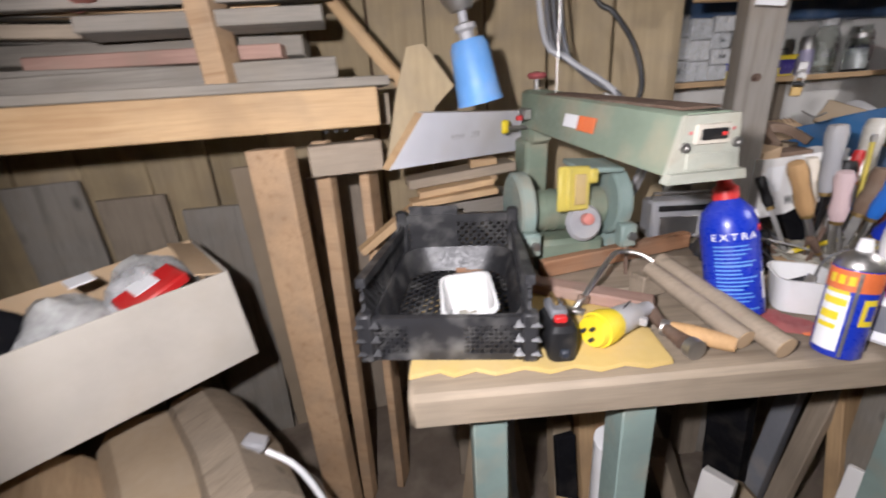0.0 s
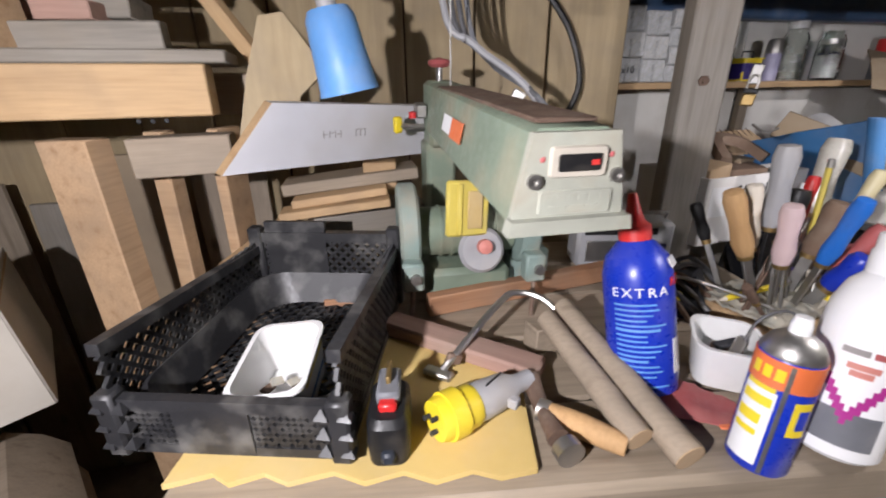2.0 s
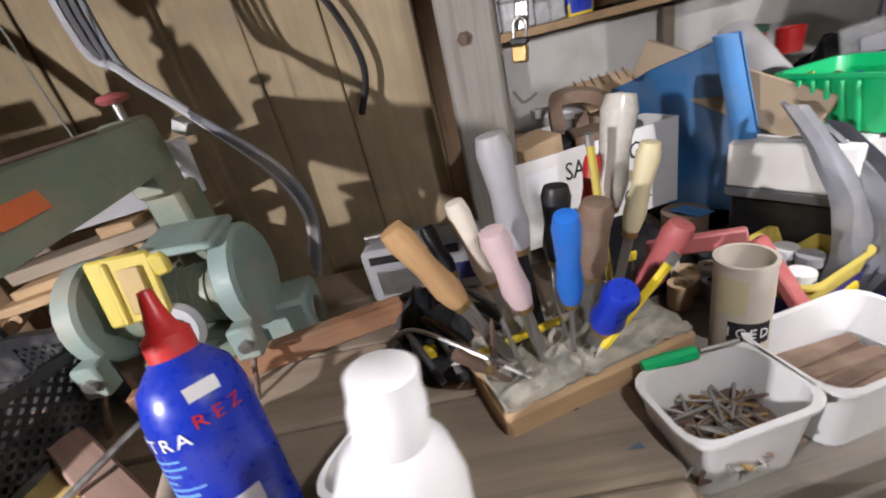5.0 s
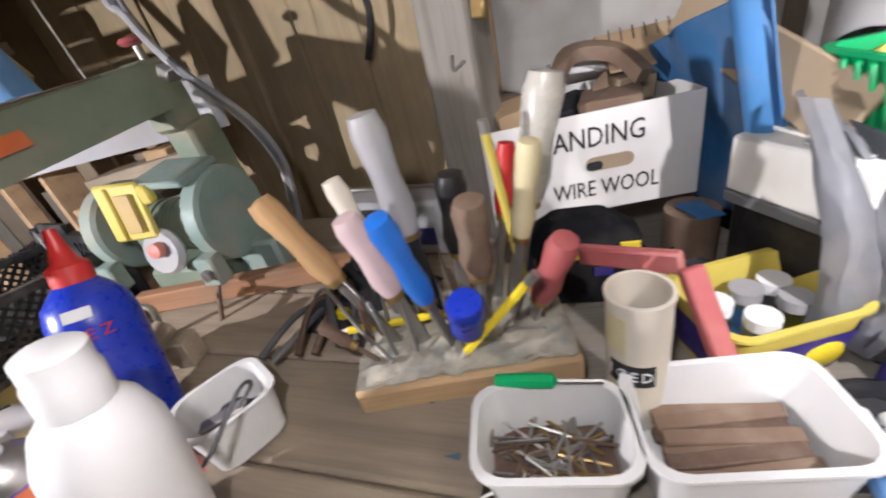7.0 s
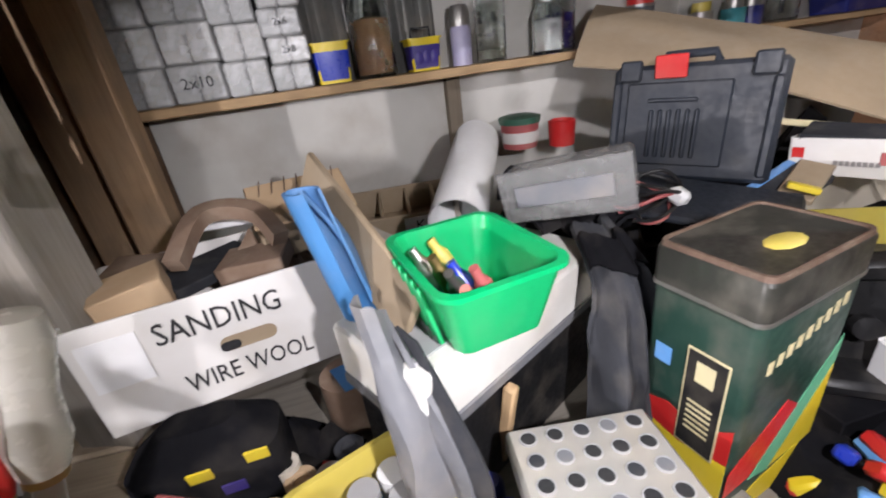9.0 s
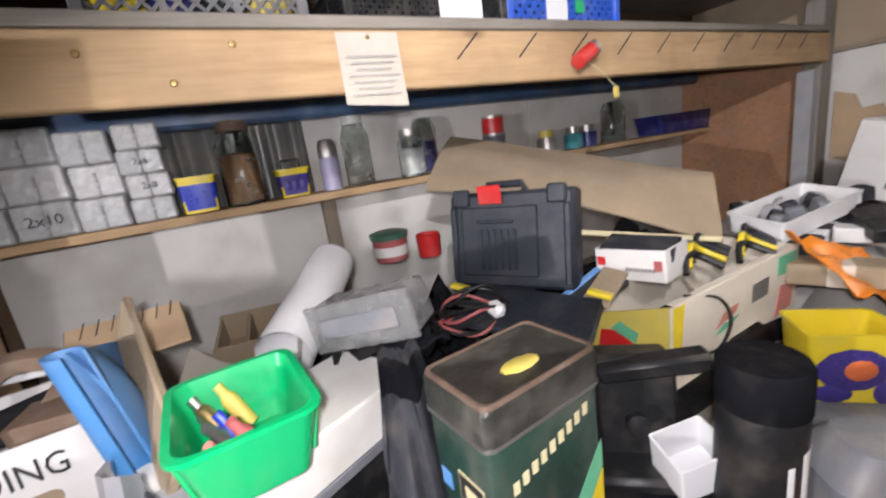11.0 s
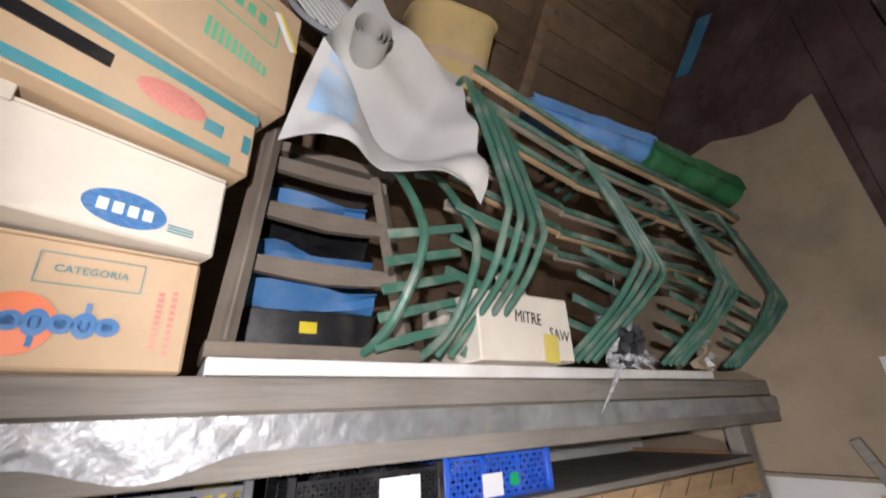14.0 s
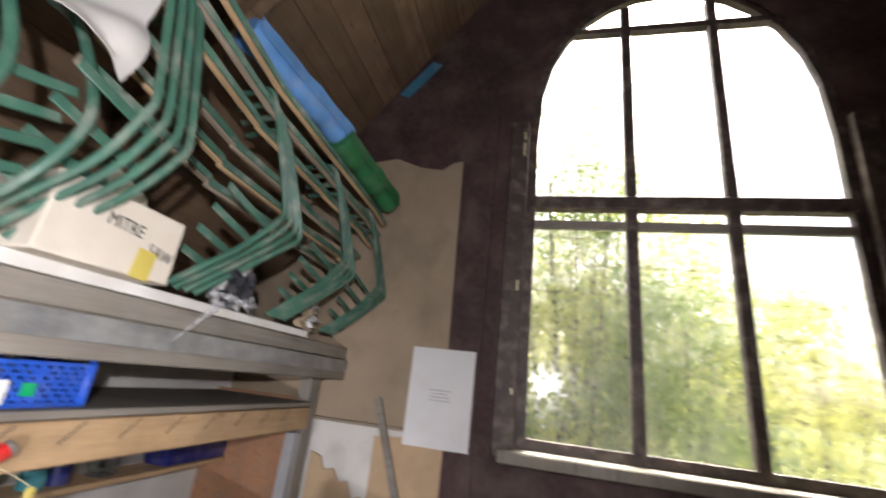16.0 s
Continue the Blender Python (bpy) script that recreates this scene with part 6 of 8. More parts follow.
part("valve", lathe([(0, 0), (0.014, 0), (0.014, 0.03), (0, 0.03)], 14), RED, gp, "red valve", pose(-0.05, -0.045, 0.07, 70, 0, 0))

# bowl and brown box on the rags
bw_ = thing("mixing_bowl", pose(1.885, 0.905, 1.05, 6, -8, 0), "wide white plastic bowl among the rags", "bowl")
part("bowl", lathe([(0, 0), (0.06, 0), (0.098, 0.05), (0.104, 0.05), (0.104, 0.055), (0.094, 0.055), (0.055, 0.006), (0, 0.006)], 28), TUB_WHITE, bw_)
bb_ = thing("cardboard_box", pose(1.775, 0.83, 1.012, 4, -6, -35), "small dark brown cardboard box on the rags", "box")
part("body", box_bm(0.12, 0.09, 0.055, bev=0.002), BROWN_POT, bb_)
part("lid", box_bm(0.122, 0.092, 0.02, (0, 0, 0.036), bev=0.002), BROWN_POT, bb_)

rnd = random.Random(23)
for i in range(9):
    o = thing("flat_packet", pose(1.62 + 0.26 * rnd.random(), 0.69 + 0.14 * rnd.random(), TOPB + 0.002 + 0.012 * i, 8 * (rnd.random() - 0.5), 8 * (rnd.random() - 0.5), 180 * rnd.random()), "dull pinkish packet stacked near the bench edge", "packet", "packets in the corner")
    w_, d_ = 0.08 + 0.06 * rnd.random(), 0.04 + 0.03 * rnd.random()
    part("packet", box_bm(w_, d_, 0.012, bev=0.003), (ROSE_WOOD, CARD_DULL, CARD, LIGHT_GREY)[i % 4], o)
    part("band", box_bm(w_ * 0.25, d_ * 1.02, 0.0125, bev=0.001), (CARD_CREAM, GREY_PLASTIC)[i % 2], o)

# far corner clutter
pbx = thing("cardboard_box", pose(1.95, 0.985, 1.125, -6, 10, -90), "white printed carton leaning in the corner", "box")
part("body", box_bm(0.28, 0.10, 0.165, (0, 0.05, 0), bev=0.003), CARD_WHITE, pbx)
part("flap", box_bm(0.27, 0.05, 0.003, (0, 0.03, 0.165), (5, 0, 0), bev=0), CARD_WHITE, pbx)
bars([(-0.01, 0.045, 0.11, 0.008), (0.0, 0.005, 0.10, 0.008), (0.115, 0.055, 0.012, 0.01)], GREY_INK, pbx, front_of(0.0, 0.09, -0.0008), "printing", "grey print")
bars([(0.007 * i, 0, 0.004, 0.035) for i in range(14)], INK, pbx, front_of(-0.05, 0.045, -0.0008), "barcode", "dark barcode bars")
# added dark grey support filling the corner below the carton
solid("corner_block", box_bm(0.2, 0.4, 0.165, (1.95, 1.0, TOPB + 0.001)), CLOTH_GREY, "added dark grey filler under the leaning carton", "box")
rnd = random.Random(11)
for i in range(26):
    x, y = 1.58 + 0.38 * rnd.random(), 0.86 + 0.26 * rnd.random()
    w, d, h = 0.05 + 0.09 * rnd.random(), 0.03 + 0.05 * rnd.random(), 0.012 + 0.025 * rnd.random()
    mt = (CLOTH_GREY, GREY_PLASTIC, LIGHT_GREY, CARD_WHITE, BLACK, CARD_DULL)[i % 6]
    o = thing("flat_packet", pose(x, y, 1.07 + 0.05 * rnd.random() + 0.06 * (y - 0.8), 16 * (rnd.random() - 0.5), 20 * (rnd.random() - 0.5), 180 * rnd.random()), "flat dusty packet in a heap of oddments", "packet", "packets in the corner")
    part("packet", box_bm(w, d, h, bev=0.003), mt, o)
    part("band", box_bm(w * 0.25, d * 1.02, h * 1.03, bev=0.001), (PAPER, BLACK, CARD_CREAM)[i % 3], o)
wt = thing("open_tray", pose(1.67, 1.0, 1.145, 6, -6, 8), "shallow white tray of grey fittings", "tray")
part("tray", open_tub(0.22, 0.10, 0.04, 0.95, 0.008), TUB_WHITE, wt)
for i in range(9):
    part("fitting", box_bm(0.03, 0.02, 0.03, (-0.08 + 0.02 * i, 0.02 * (i % 3 - 1), 0.01), (20 * (i % 3), 15, 40 * i), bev=0.004), (GREY_PLASTIC, CLOTH_GREY, LIGHT_GREY)[i % 3], wt)
pa = thing("saucepan", pose(1.50, 1.22, 1.12), "dull metal pan with a dark lid", "pan")
part("pan", lathe([(0, 0), (0.05, 0), (0.055, 0.06), (0.058, 0.06), (0.058, 0.064), (0, 0.066)], 22), STEEL, pa)
part("lid", lathe([(0, 0.066), (0.056, 0.066), (0.03, 0.078), (0, 0.08)], 22), BLACK, pa)
gb_ = thing("green_bucket", pose(1.67, 1.27, 1.14), "small green bucket with a white wire handle", "bucket")
part("bucket", lathe([(0, 0), (0.04, 0), (0.05, 0.06), (0.047, 0.06), (0.036, 0.004), (0, 0.004)], 20), GREEN_TRAY, gb_)
part("handle", tube([(-0.05, 0, 0.055), (-0.03, -0.03, 0.08), (0.03, -0.03, 0.08), (0.05, 0, 0.055)], 0.002, 6), WHITE_PLASTIC, gb_)

# ---------------------------------------------------------------- the machine on the small bench
PLACE = BENCH
TOPA = 0.919
SAW_PLATE = plain("worn_grey_cream_paint", (0.37, 0.38, 0.32), 0.4, var=0.3, scale=30, dust=0.7, dustcol=(0.3, 0.25, 0.18))
axis = frame_along((0.048, 0.338, 1.150), (-0.121, 0.80, 1.180)) @ Matrix.Diagonal((1.08, 0.86, 0.85, 1))
sw = thing("scroll_saw", axis, "dusty green scroll saw with grey front plate and red knob", "saw")
# local x runs back along the arm, y to the machine's right-hand side (towards -x of the shed)
loops = []
for x, w0, w1, h in ((0.0, 0.096, 0.066, 0.072), (0.10, 0.094, 0.068, 0.074), (0.24, 0.085, 0.062, 0.076), (0.40, 0.07, 0.055, 0.078)):
    loops.append([(x, -w0 / 2, 0), (x, w0 / 2, 0.0), (x, w1 / 2, h - 0.004), (x, w1 / 2 - 0.006, h), (x, -w1 / 2 + 0.006, h), (x, -w1 / 2, h - 0.004)])
part("arm", loft(new_bm(), loops), MACHINE_GREEN, sw)
plate = part("front_plate", prism([(-0.049, -0.004), (0.049, -0.004), (0.035, 0.07), (-0.035, 0.07)], 0.006), SAW_PLATE, sw, "pale grey painted end plate", pose(0.0, 0, 0, 90, 0, -90))
part("window_frame", loft(new_bm(), [rr(0.046, 0.024, 0.003, 0), rr(0.044, 0.022, 0.003, 0.003)]), PAPER_OLD, plate, "worn pale frame", pose(0.002, 0.048, 0.006))
part("window", loft(new_bm(), [rr(0.034, 0.013, 0.002, 0), rr(0.034, 0.013, 0.002, 0.0012)]), BLACK, plate, "black scale window", pose(0.002, 0.048, 0.009))
part("mark", box_bm(0.006, 0.004, 0.0006, (0.014, 0.048, 0.0102), bev=0), RED, plate, "red mark")
part("front_lip", prism([(-0.053, -0.008), (0.053, -0.008), (0.05, 0.004), (-0.05, 0.004)], 0.011), SAW_PLATE, plate, "cast lower lip", pose(0, 0, 0.002))
part("cast_panel", loft(new_bm(), [rr(0.062, 0.02, 0.002, 0), rr(0.06, 0.018, 0.002, 0.0016)]), SAW_PLATE, plate, "cast maker's panel", pose(0.004, 0.016, 0.006))
bars([(-0.022 + 0.009 * i, 0.004, 0.006, 0.005) for i in range(6)] + [(-0.02 + 0.008 * i, -0.004, 0.006, 0.003) for i in range(6)], SAW_PLATE, plate, pose(0.004, 0.016, 0.0074), "cast_bars")
for x, y in ((-0.032, 0.034), (0.036, 0.036)):
    part("screw", lathe([(0, 0), (0.006, 0), (0.006, 0.003), (0.003, 0.003), (0.003, 0.001), (0, 0.001)], 14), STEEL, plate, "", pose(x, y, 0.006))
for x, y in ((-0.026, 0.05), (0.03, 0.052)):
    part("rivet", lathe([(0, 0), (0.0025, 0), (0.001, 0.001), (0, 0.001)], 8), RED_DULL, plate, "", pose(x, y, 0.006))
part("top_plate", box_bm(0.32, 0.052, 0.004, (0.17, 0, 0.0735), bev=0.001), RUST, sw, "dark dusty top plate")
stick = pose(0, 0, 0)
side = pose(0.0, 0.041, 0.04, 78, 0, 180)
part("sticker", box_bm(0.045, 0.024, 0.0008, (-0.165, 0.0, 0.0018), bev=0), ORANGE, sw, "orange maker's sticker", pose(0, 0.0405, 0.038, 78, 0, 180))
part("sticker", box_bm(0.04, 0.022, 0.0008, (-0.212, 0.0, 0.0022), bev=0), PAPER, sw, "white sticker", pose(0, 0.0385, 0.038, 78, 0, 180))
part("sticker", box_bm(0.05, 0.02, 0.0008, (0.18, 0.0, 0.0022), bev=0), ORANGE, sw, "orange maker's sticker", pose(0, -0.0395, 0.038, 78, 0, 0))
kn = part("knob_stem", tube([(0.425, 0, 0.06), (0.425, 0, 0.105)], 0.006, 10, smooth=False), STEEL, sw)
part("knob", lathe([(0, 0), (0.016, 0.002), (0.022, 0.008), (0.018, 0.014), (0, 0.018)], 18), RED_DULL, sw, "dull red plastic knob", pose(0.425, 0, 0.102))
part("rear_head", box_bm(0.06, 0.055, 0.12, (0.42, 0, -0.04), bev=0.008), MACHINE_GREEN, sw)
part("column", box_bm(0.07, 0.06, 0.255, (0.44, 0, -0.29), bev=0.008), MACHINE_GREEN, sw)
part("blade_clamp", box_bm(0.03, 0.02, 0.025, (0.385, 0.045, 0.02), bev=0.003), STEEL, sw)
part("yellow_cap", box_bm(0.012, 0.016, 0.03, (0.40, 0.085, -0.01), (0, 0, 20), bev=0.003), YELLOW, sw, "yellow clip")
part("clamp_rod", tube([(0.40, 0.03, 0.0), (0.40, 0.085, 0.002)], 0.005, 8, smooth=False), STEEL, sw)
part("red_tip", lathe([(0, 0), (0.007, 0), (0.007, 0.01), (0, 0.012)], 10), RED, sw, "", pose(0.38, 0.06, 0.02))
part("wire", tube([(0.33, 0.004, 0.075), (0.33, 0.006, 0.3)], 0.0012, 5, smooth=False), STEEL, sw)

gm = pose(-0.052, 0.658, TOPA - 0.02, 0, 0, 18) @ Matrix.Scale(0.86, 4)
gd = thing("bench_grinder", gm, "pale green bench grinder with yellow eye shields", "grinder")
part("motor", tube([(-0.085, 0.02, 0.145), (0.085, 0.02, 0.145)], 0.045, 24, smooth=False), MACHINE_GREEN, gd)
for i in range(6):
    part("cooling_fin", tube([(-0.05 + 0.02 * i, 0.02, 0.145), (-0.045 + 0.02 * i, 0.02, 0.145)], 0.048, 20, smooth=False), MACHINE_GREEN, gd)
part("base", box_bm(0.15, 0.12, 0.09, (0, 0.02, 0), bev=0.01), MACHINE_GREEN, gd)
for s in (-1, 1):
    bm = new_bm()
    m = pose(s * 0.105, 0.01, 0.16, 0, 90, 0)
    loft(bm, [[m @ Vector(p) for p in ring(r, z, 26)] for r, z in ((0.0, -0.017), (0.072, -0.017), (0.078, -0.012), (0.078, 0.012), (0.072, 0.017), (0.0, 0.017))][1:5])
    part("wheel_guard", bm, MACHINE_TEAL, gd)
    part("guard_bracket", box_bm(0.036, 0.03, 0.05, (s * 0.105, -0.07, 0.075), bev=0.004), MACHINE_TEAL, gd)
    part("guard_screw", lathe([(0, 0), (0.009, 0), (0.009, 0.008), (0, 0.009)], 12), STEEL, gd, "", pose(s * 0.105 + 0.004, -0.085, 0.1, 90, 0, 0))
    part("tool_rest_rod", tube([(s * 0.105, -0.075, 0.08), (s * 0.105 - 0.01, -0.1, 0.015)], 0.004, 8, smooth=False), RUST, gd)
part("hub_plate", lathe([(0, 0), (0.038, 0), (0.04, 0.006), (0.034, 0.014), (0, 0.014)], 24), LIGHT_GREY, gd, "grey chuck plate", pose(0.015, -0.05, 0.13, 75, 0, 0))
part("hub_knob", lathe([(0, 0), (0.013, 0), (0.012, 0.012), (0, 0.016)], 16), PINK, gd, "faded red knob", pose(0.018, -0.063, 0.14, 75, 0, 0))
sh = part("eye_shield", box_bm(0.075, 0.010, 0.092, (-0.012, -0.06, 0.160), (-6, 4, 10), bev=0.005), YELLOW_DULL, gd, "dusty yellow eye shield")
# recess is only a darker colour on a raised piece, shade painted in
part("shield_recess", box_bm(0.026, 0.004, 0.062, (0.0, -0.066, 0.174), (-6, 4, 10), bev=0.002), WICKER, gd, "raised piece coloured darker as a shaded recess")
part("shield_ridge", box_bm(0.010, 0.008, 0.085, (-0.026, -0.068, 0.164), (-6, 4, 10), bev=0.003), YELLOW_DULL, gd)
part("shield_clip", box_bm(0.02, 0.016, 0.03, (0.036, -0.045, 0.212), (0, 0, 10), bev=0.004), YELLOW_DULL, gd)
part("switch_box", box_bm(0.05, 0.045, 0.05, (0.095, 0.04, 0.115), bev=0.005), MACHINE_TEAL, gd)
part("switch", lathe([(0, 0), (0.01, 0), (0.008, 0.005), (0, 0.005)], 14), ORANGE, gd, "orange switch", pose(0.085, 0.015, 0.145, 90, 0, 0))
part("end_box", box_bm(0.085, 0.09, 0.10, (0.125, 0.05, 0.0), bev=0.007), MACHINE_TEAL, gd)
for i in range(4):
    part("vent_ring", lathe([(0.006 + 0.005 * i, 0), (0.0085 + 0.005 * i, 0), (0.0085 + 0.005 * i, 0.001), (0.006 + 0.005 * i, 0.001)], 18), STEEL, gd, "", pose(0.1678, 0.05, 0.055, 90, 0, 90))
part("cast_table", box_bm(0.10, 0.09, 0.012, (0.055, 0.0, 0.235), (6, 4, 0), bev=0.003), MACHINE_TEAL, gd)

# cables hanging above
cb = thing("hanging_cable", pose(0, 0, 0), "bunch of grey cables hanging from the roof", "cable")
for i in range(4):
    o = 0.012 * i
    part("cable", tube([(-0.14 + o, 0.80, 2.3), (-0.12 + o, 0.78, 1.7), (-0.10 + o, 0.75, 1.36), (-0.05 + o * 0.6, 0.74, 1.295 - o * 0.6), (0.03 + o * 0.5, 0.72, 1.235 - o * 0.4), (0.085 + 0.4 * o, 0.745, 1.15), (0.10 + o * 0.3, 0.76, 1.08), (0.075, 0.77, 1.02 - o)], 0.0055 - 0.0005 * i, 7), (LIGHT_GREY, CABLE, CABLE, GREY_PLASTIC)[i], cb)
part("clamp", box_bm(0.02, 0.02, 0.016, (0.015, 0.72, 1.215), (0, 30, 0)), STEEL, cb)
cb2 = thing("cable_loop", pose(0, 0, 0), "loop of black cable hung in front of the boards", "cable")
part("cable", tube([(-0.03, 0.98, 1.75), (0.02, 0.99, 1.46), (0.07, 0.985, 1.40), (0.12, 0.99, 1.33), (0.145, 0.99, 1.24), (0.12, 0.985, 1.17)], 0.006, 7), BLACK, cb2)

# grey radio, block, tool behind
rd = thing("radio", pose(0.222, 0.825, TOPA, 0, 0, 8), "dusty grey metal radio with a carrying handle", "radio")
part("body", box_bm(0.175, 0.06, 0.085, bev=0.006), LIGHT_GREY, rd)
part("dial", box_bm(0.13, 0.003, 0.012, (-0.01, -0.03, 0.064), bev=0), BLACK, rd, "dark tuning dial")
part("speaker", box_bm(0.08, 0.003, 0.04, (-0.03, -0.03, 0.012), bev=0.001), STEEL, rd)
part("badge", box_bm(0.032, 0.003, 0.026, (0.058, -0.031, 0.02), bev=0), NAVY, rd, "navy panel")
part("handle", tube([(-0.08, 0, 0.085), (-0.078, -0.01, 0.1), (0.078, -0.01, 0.1), (0.08, 0, 0.085)], 0.003, 6, smooth=False), STEEL, rd)
lk = thing("padlock", pose(0.395, 0.845, 1.20, 0, 6, -20) @ Matrix.Scale(0.75, 4), "brass padlock hanging on a worn hasp", "padlock")
part("body", box_bm(0.026, 0.012, 0.026, bev=0.003), BRASS, lk)
part("band", box_bm(0.027, 0.013, 0.01, (0, 0, 0.026), bev=0.002), BLACK, lk)
part("shackle", tube([(-0.009, 0, 0.034), (-0.009, 0, 0.055), (0, 0, 0.064), (0.009, 0, 0.055), (0.009, 0, 0.034)], 0.0028, 7), BRIGHT, lk)
part("hasp", box_bm(0.022, 0.006, 0.04, (0, 0.012, 0.045), bev=0.002), STEEL, lk)
solid("hook", tube([(0.385, 0.79, 1.175), (0.395, 0.77, 1.165), (0.41, 0.765, 1.172)], 0.0018, 6), BRIGHT, "small bright wire hook on the post", "hook")
solid("post_card", box_bm(0.05, 0.002, 0.04, (0.30, 0.797, 1.36), (0, 8, 0), bev=0), PAPER, "white card pinned to the post", "card")
solid("post_block", box_bm(0.07, 0.03, 0.06, (0.40, 0.80, 1.37), (0, 4, 0)), PINE, "block of pine fixed to the post", "block")

# ---------------------------------------------------------------- timber rack at the bench's end
rk = thing("timber_rack", pose(0, 0, 0), "rough rack of sawn pine posts and beams loaded with offcuts", "rack")
plank("beam", (-0.381, 0.580, 1.205), (-1.05, 0.26, 1.205), 0.05, 0.062, PINE, parent=rk)
plank("beam", (-0.40, 0.70, 1.20), (-1.05, 0.39, 1.20), 0.05, 0.058, OLD_X, parent=rk)
plank("ledge", (-0.375, 0.625, 1.268), (-1.05, 0.31, 1.268), 0.10, 0.016, GREY_X, parent=rk)
plank("post", (-0.565, 0.525, FL), (-0.575, 0.52, 1.177), 0.075, 0.04, PINE_Z, parent=rk, roll=65)
plank("post", (-0.52, 0.62, FL), (-0.50, 0.62, 1.18), 0.03, 0.03, PINE_Z, parent=rk)
plank("post", (-0.45, 0.68, FL), (-0.44, 0.68, 1.18), 0.06, 0.02, PINE_Z, parent=rk)
plank("post", (-0.645, 0.53, 1.25), (-0.69, 0.54, 2.1), 0.06, 0.04, PINE_Z, parent=rk, roll=20)
plank("cleat", (-0.52, 0.575, 1.12), (-0.40, 0.63, 1.122), 0.05, 0.055, OLD_X, parent=rk)
for i in range(3):
    part("bolt_hole", lathe([(0, 0), (0.003, 0), (0.003, 0.0006), (0, 0.0006)], 8), INK, rk, "", pose(-0.43 - 0.015 * i, 0.546 - 0.006 * i, 1.2, 90, 0, 25))
rnd = random.Random(3)
for i in range(20):
    zz = 1.286 + 0.040 * (i // 4)
    a = Vector((-0.42 - 0.06 * (i % 4) - 0.16 * rnd.random(), 0.63 + 0.055 * (i % 4) - 0.03 * rnd.random(), zz + 0.006 * rnd.random()))
    ln = 0.35 + 0.4 * rnd.random()
    d = Vector((-0.9, -0.40 + 0.34 * (rnd.random() - 0.5), 0.05 * (rnd.random() - 0.4)))
    mt = (GREY_X, GREY_X, OLD_X, GREY_X, ROSE_WOOD, GREY_X, PINE)[i % 7]
    plank("offcut", a, a + d.normalized() * ln, 0.03 + 0.04 * rnd.random(), 0.018 + 0.02 * rnd.random(), mt, "sawn timber offcut lying on the rack", "timber", "offcuts on the rack", roll=14 * (rnd.random() - 0.5))
for i, (x, y, z) in enumerate(((-0.72, 0.50, 1.445), (-0.80, 0.46, 1.455), (-0.62, 0.56, 1.445))):
    o = thing("round_pole", pose(0, 0, 0), "pale round pole lying on the rack", "pole", "poles on the rack")
    part("pole", tube([(x, y, z), (x - 0.27, y - 0.11, z + 0.003), (x - 0.55, y - 0.22, z + 0.005)], lambda s: 0.026 + 0.002 * math.sin(9 * s), 14), OLD_X, o)
    part("end_grain", tube([(x + 0.002, y + 0.0008, z), (x - 0.004, y - 0.0016, z)], 0.0245, 14, smooth=False), CREAM, o, "pale sawn end")
solid("pink_cloth", sheet(lambda u, v: (-0.9 + 0.18 * u, 0.38 + 0.1 * v + 0.05 * u, 1.44 + 0.03 * math.sin(5 * u + 3 * v)), 8, 6, 0.004), PINK, "faded pink cloth on the stacked timber", "cloth")
rp = thing("board_stack", pose(-0.95, 0.80, FL, 0, 0, 25), "wide grey-brown boards standing behind the rack", "boards")
for i in range(5):
    part("board", box_bm(0.165 - 0.012 * (i % 2), 0.014, 0.86 - 0.05 * (i % 3), (-0.34 + 0.168 * i, 0.008 * (i % 2), 0), (1.5 * (i % 2), 1.2 * (i % 3 - 1), 0), bev=0.002), (GREY_Z, OLD_Z, GREY_Z, HARDBOARD, OLD_Z)[i], rp)
plank("leaning_batten", (-0.36, 0.66, 1.262), (-0.56, 0.70, 1.50), 0.02, 0.022, PINE, "thin pine batten leaning across the rack", "batten")

tri = solid("plywood_offcut", prism([(-0.04, -0.03), (0.05, 0.0), (0.062, 0.07), (0.102, 0.106), (0.052, 0.18), (0.02, 0.175), (-0.006, 0.1)], 0.012, m=frame_along((-0.348, 0.618, 1.155), (-0.248, 0.663, 1.155)) @ pose(0, 0.012, 0, 84, 0, 0)), BOARD_Z, "pointed offcut of tan plywood standing on end", "board")
wbd = thing("marked_board", frame_along((-0.361, 0.533, 1.134), (-0.135, 0.86, 1.12), 8), "white-faced board with a sawn slanting end and pencil writing", "board")
part("board", prism([(0.0, 0.0), (0.40, 0.0), (0.40, 0.085), (0.072, 0.09)], 0.018, m=pose(0, 0.01, 0.0, 90, 0, 0)), plain("white_faced_board", (0.60, 0.60, 0.63), 0.55, scale=10, dust=0.35), wbd)
part("raw_end", prism([(-0.0016, 0.0), (0.0, 0.0), (0.072, 0.09), (0.070, 0.09)], 0.0176, m=pose(0, 0.0098, 0.0, 90, 0, 0)), PINE, wbd, "raw pine end grain")
bars([(-0.02 + 0.012 * i, 0.002 * (i % 2), 0.008, 0.0012) for i in range(3)] + [(-0.022 + 0.01 * i, 0.0, 0.001, 0.011) for i in range(4)] + [(0.035 + 0.009 * i, 0.0, 0.0012, 0.01) for i in range(3)] + [(0.045, 0.006, 0.02, 0.001)], GREY_INK, wbd, pose(0.17, -0.0085, 0.045, 90, 0, 0), "pencil_marks", "pencilled marks")

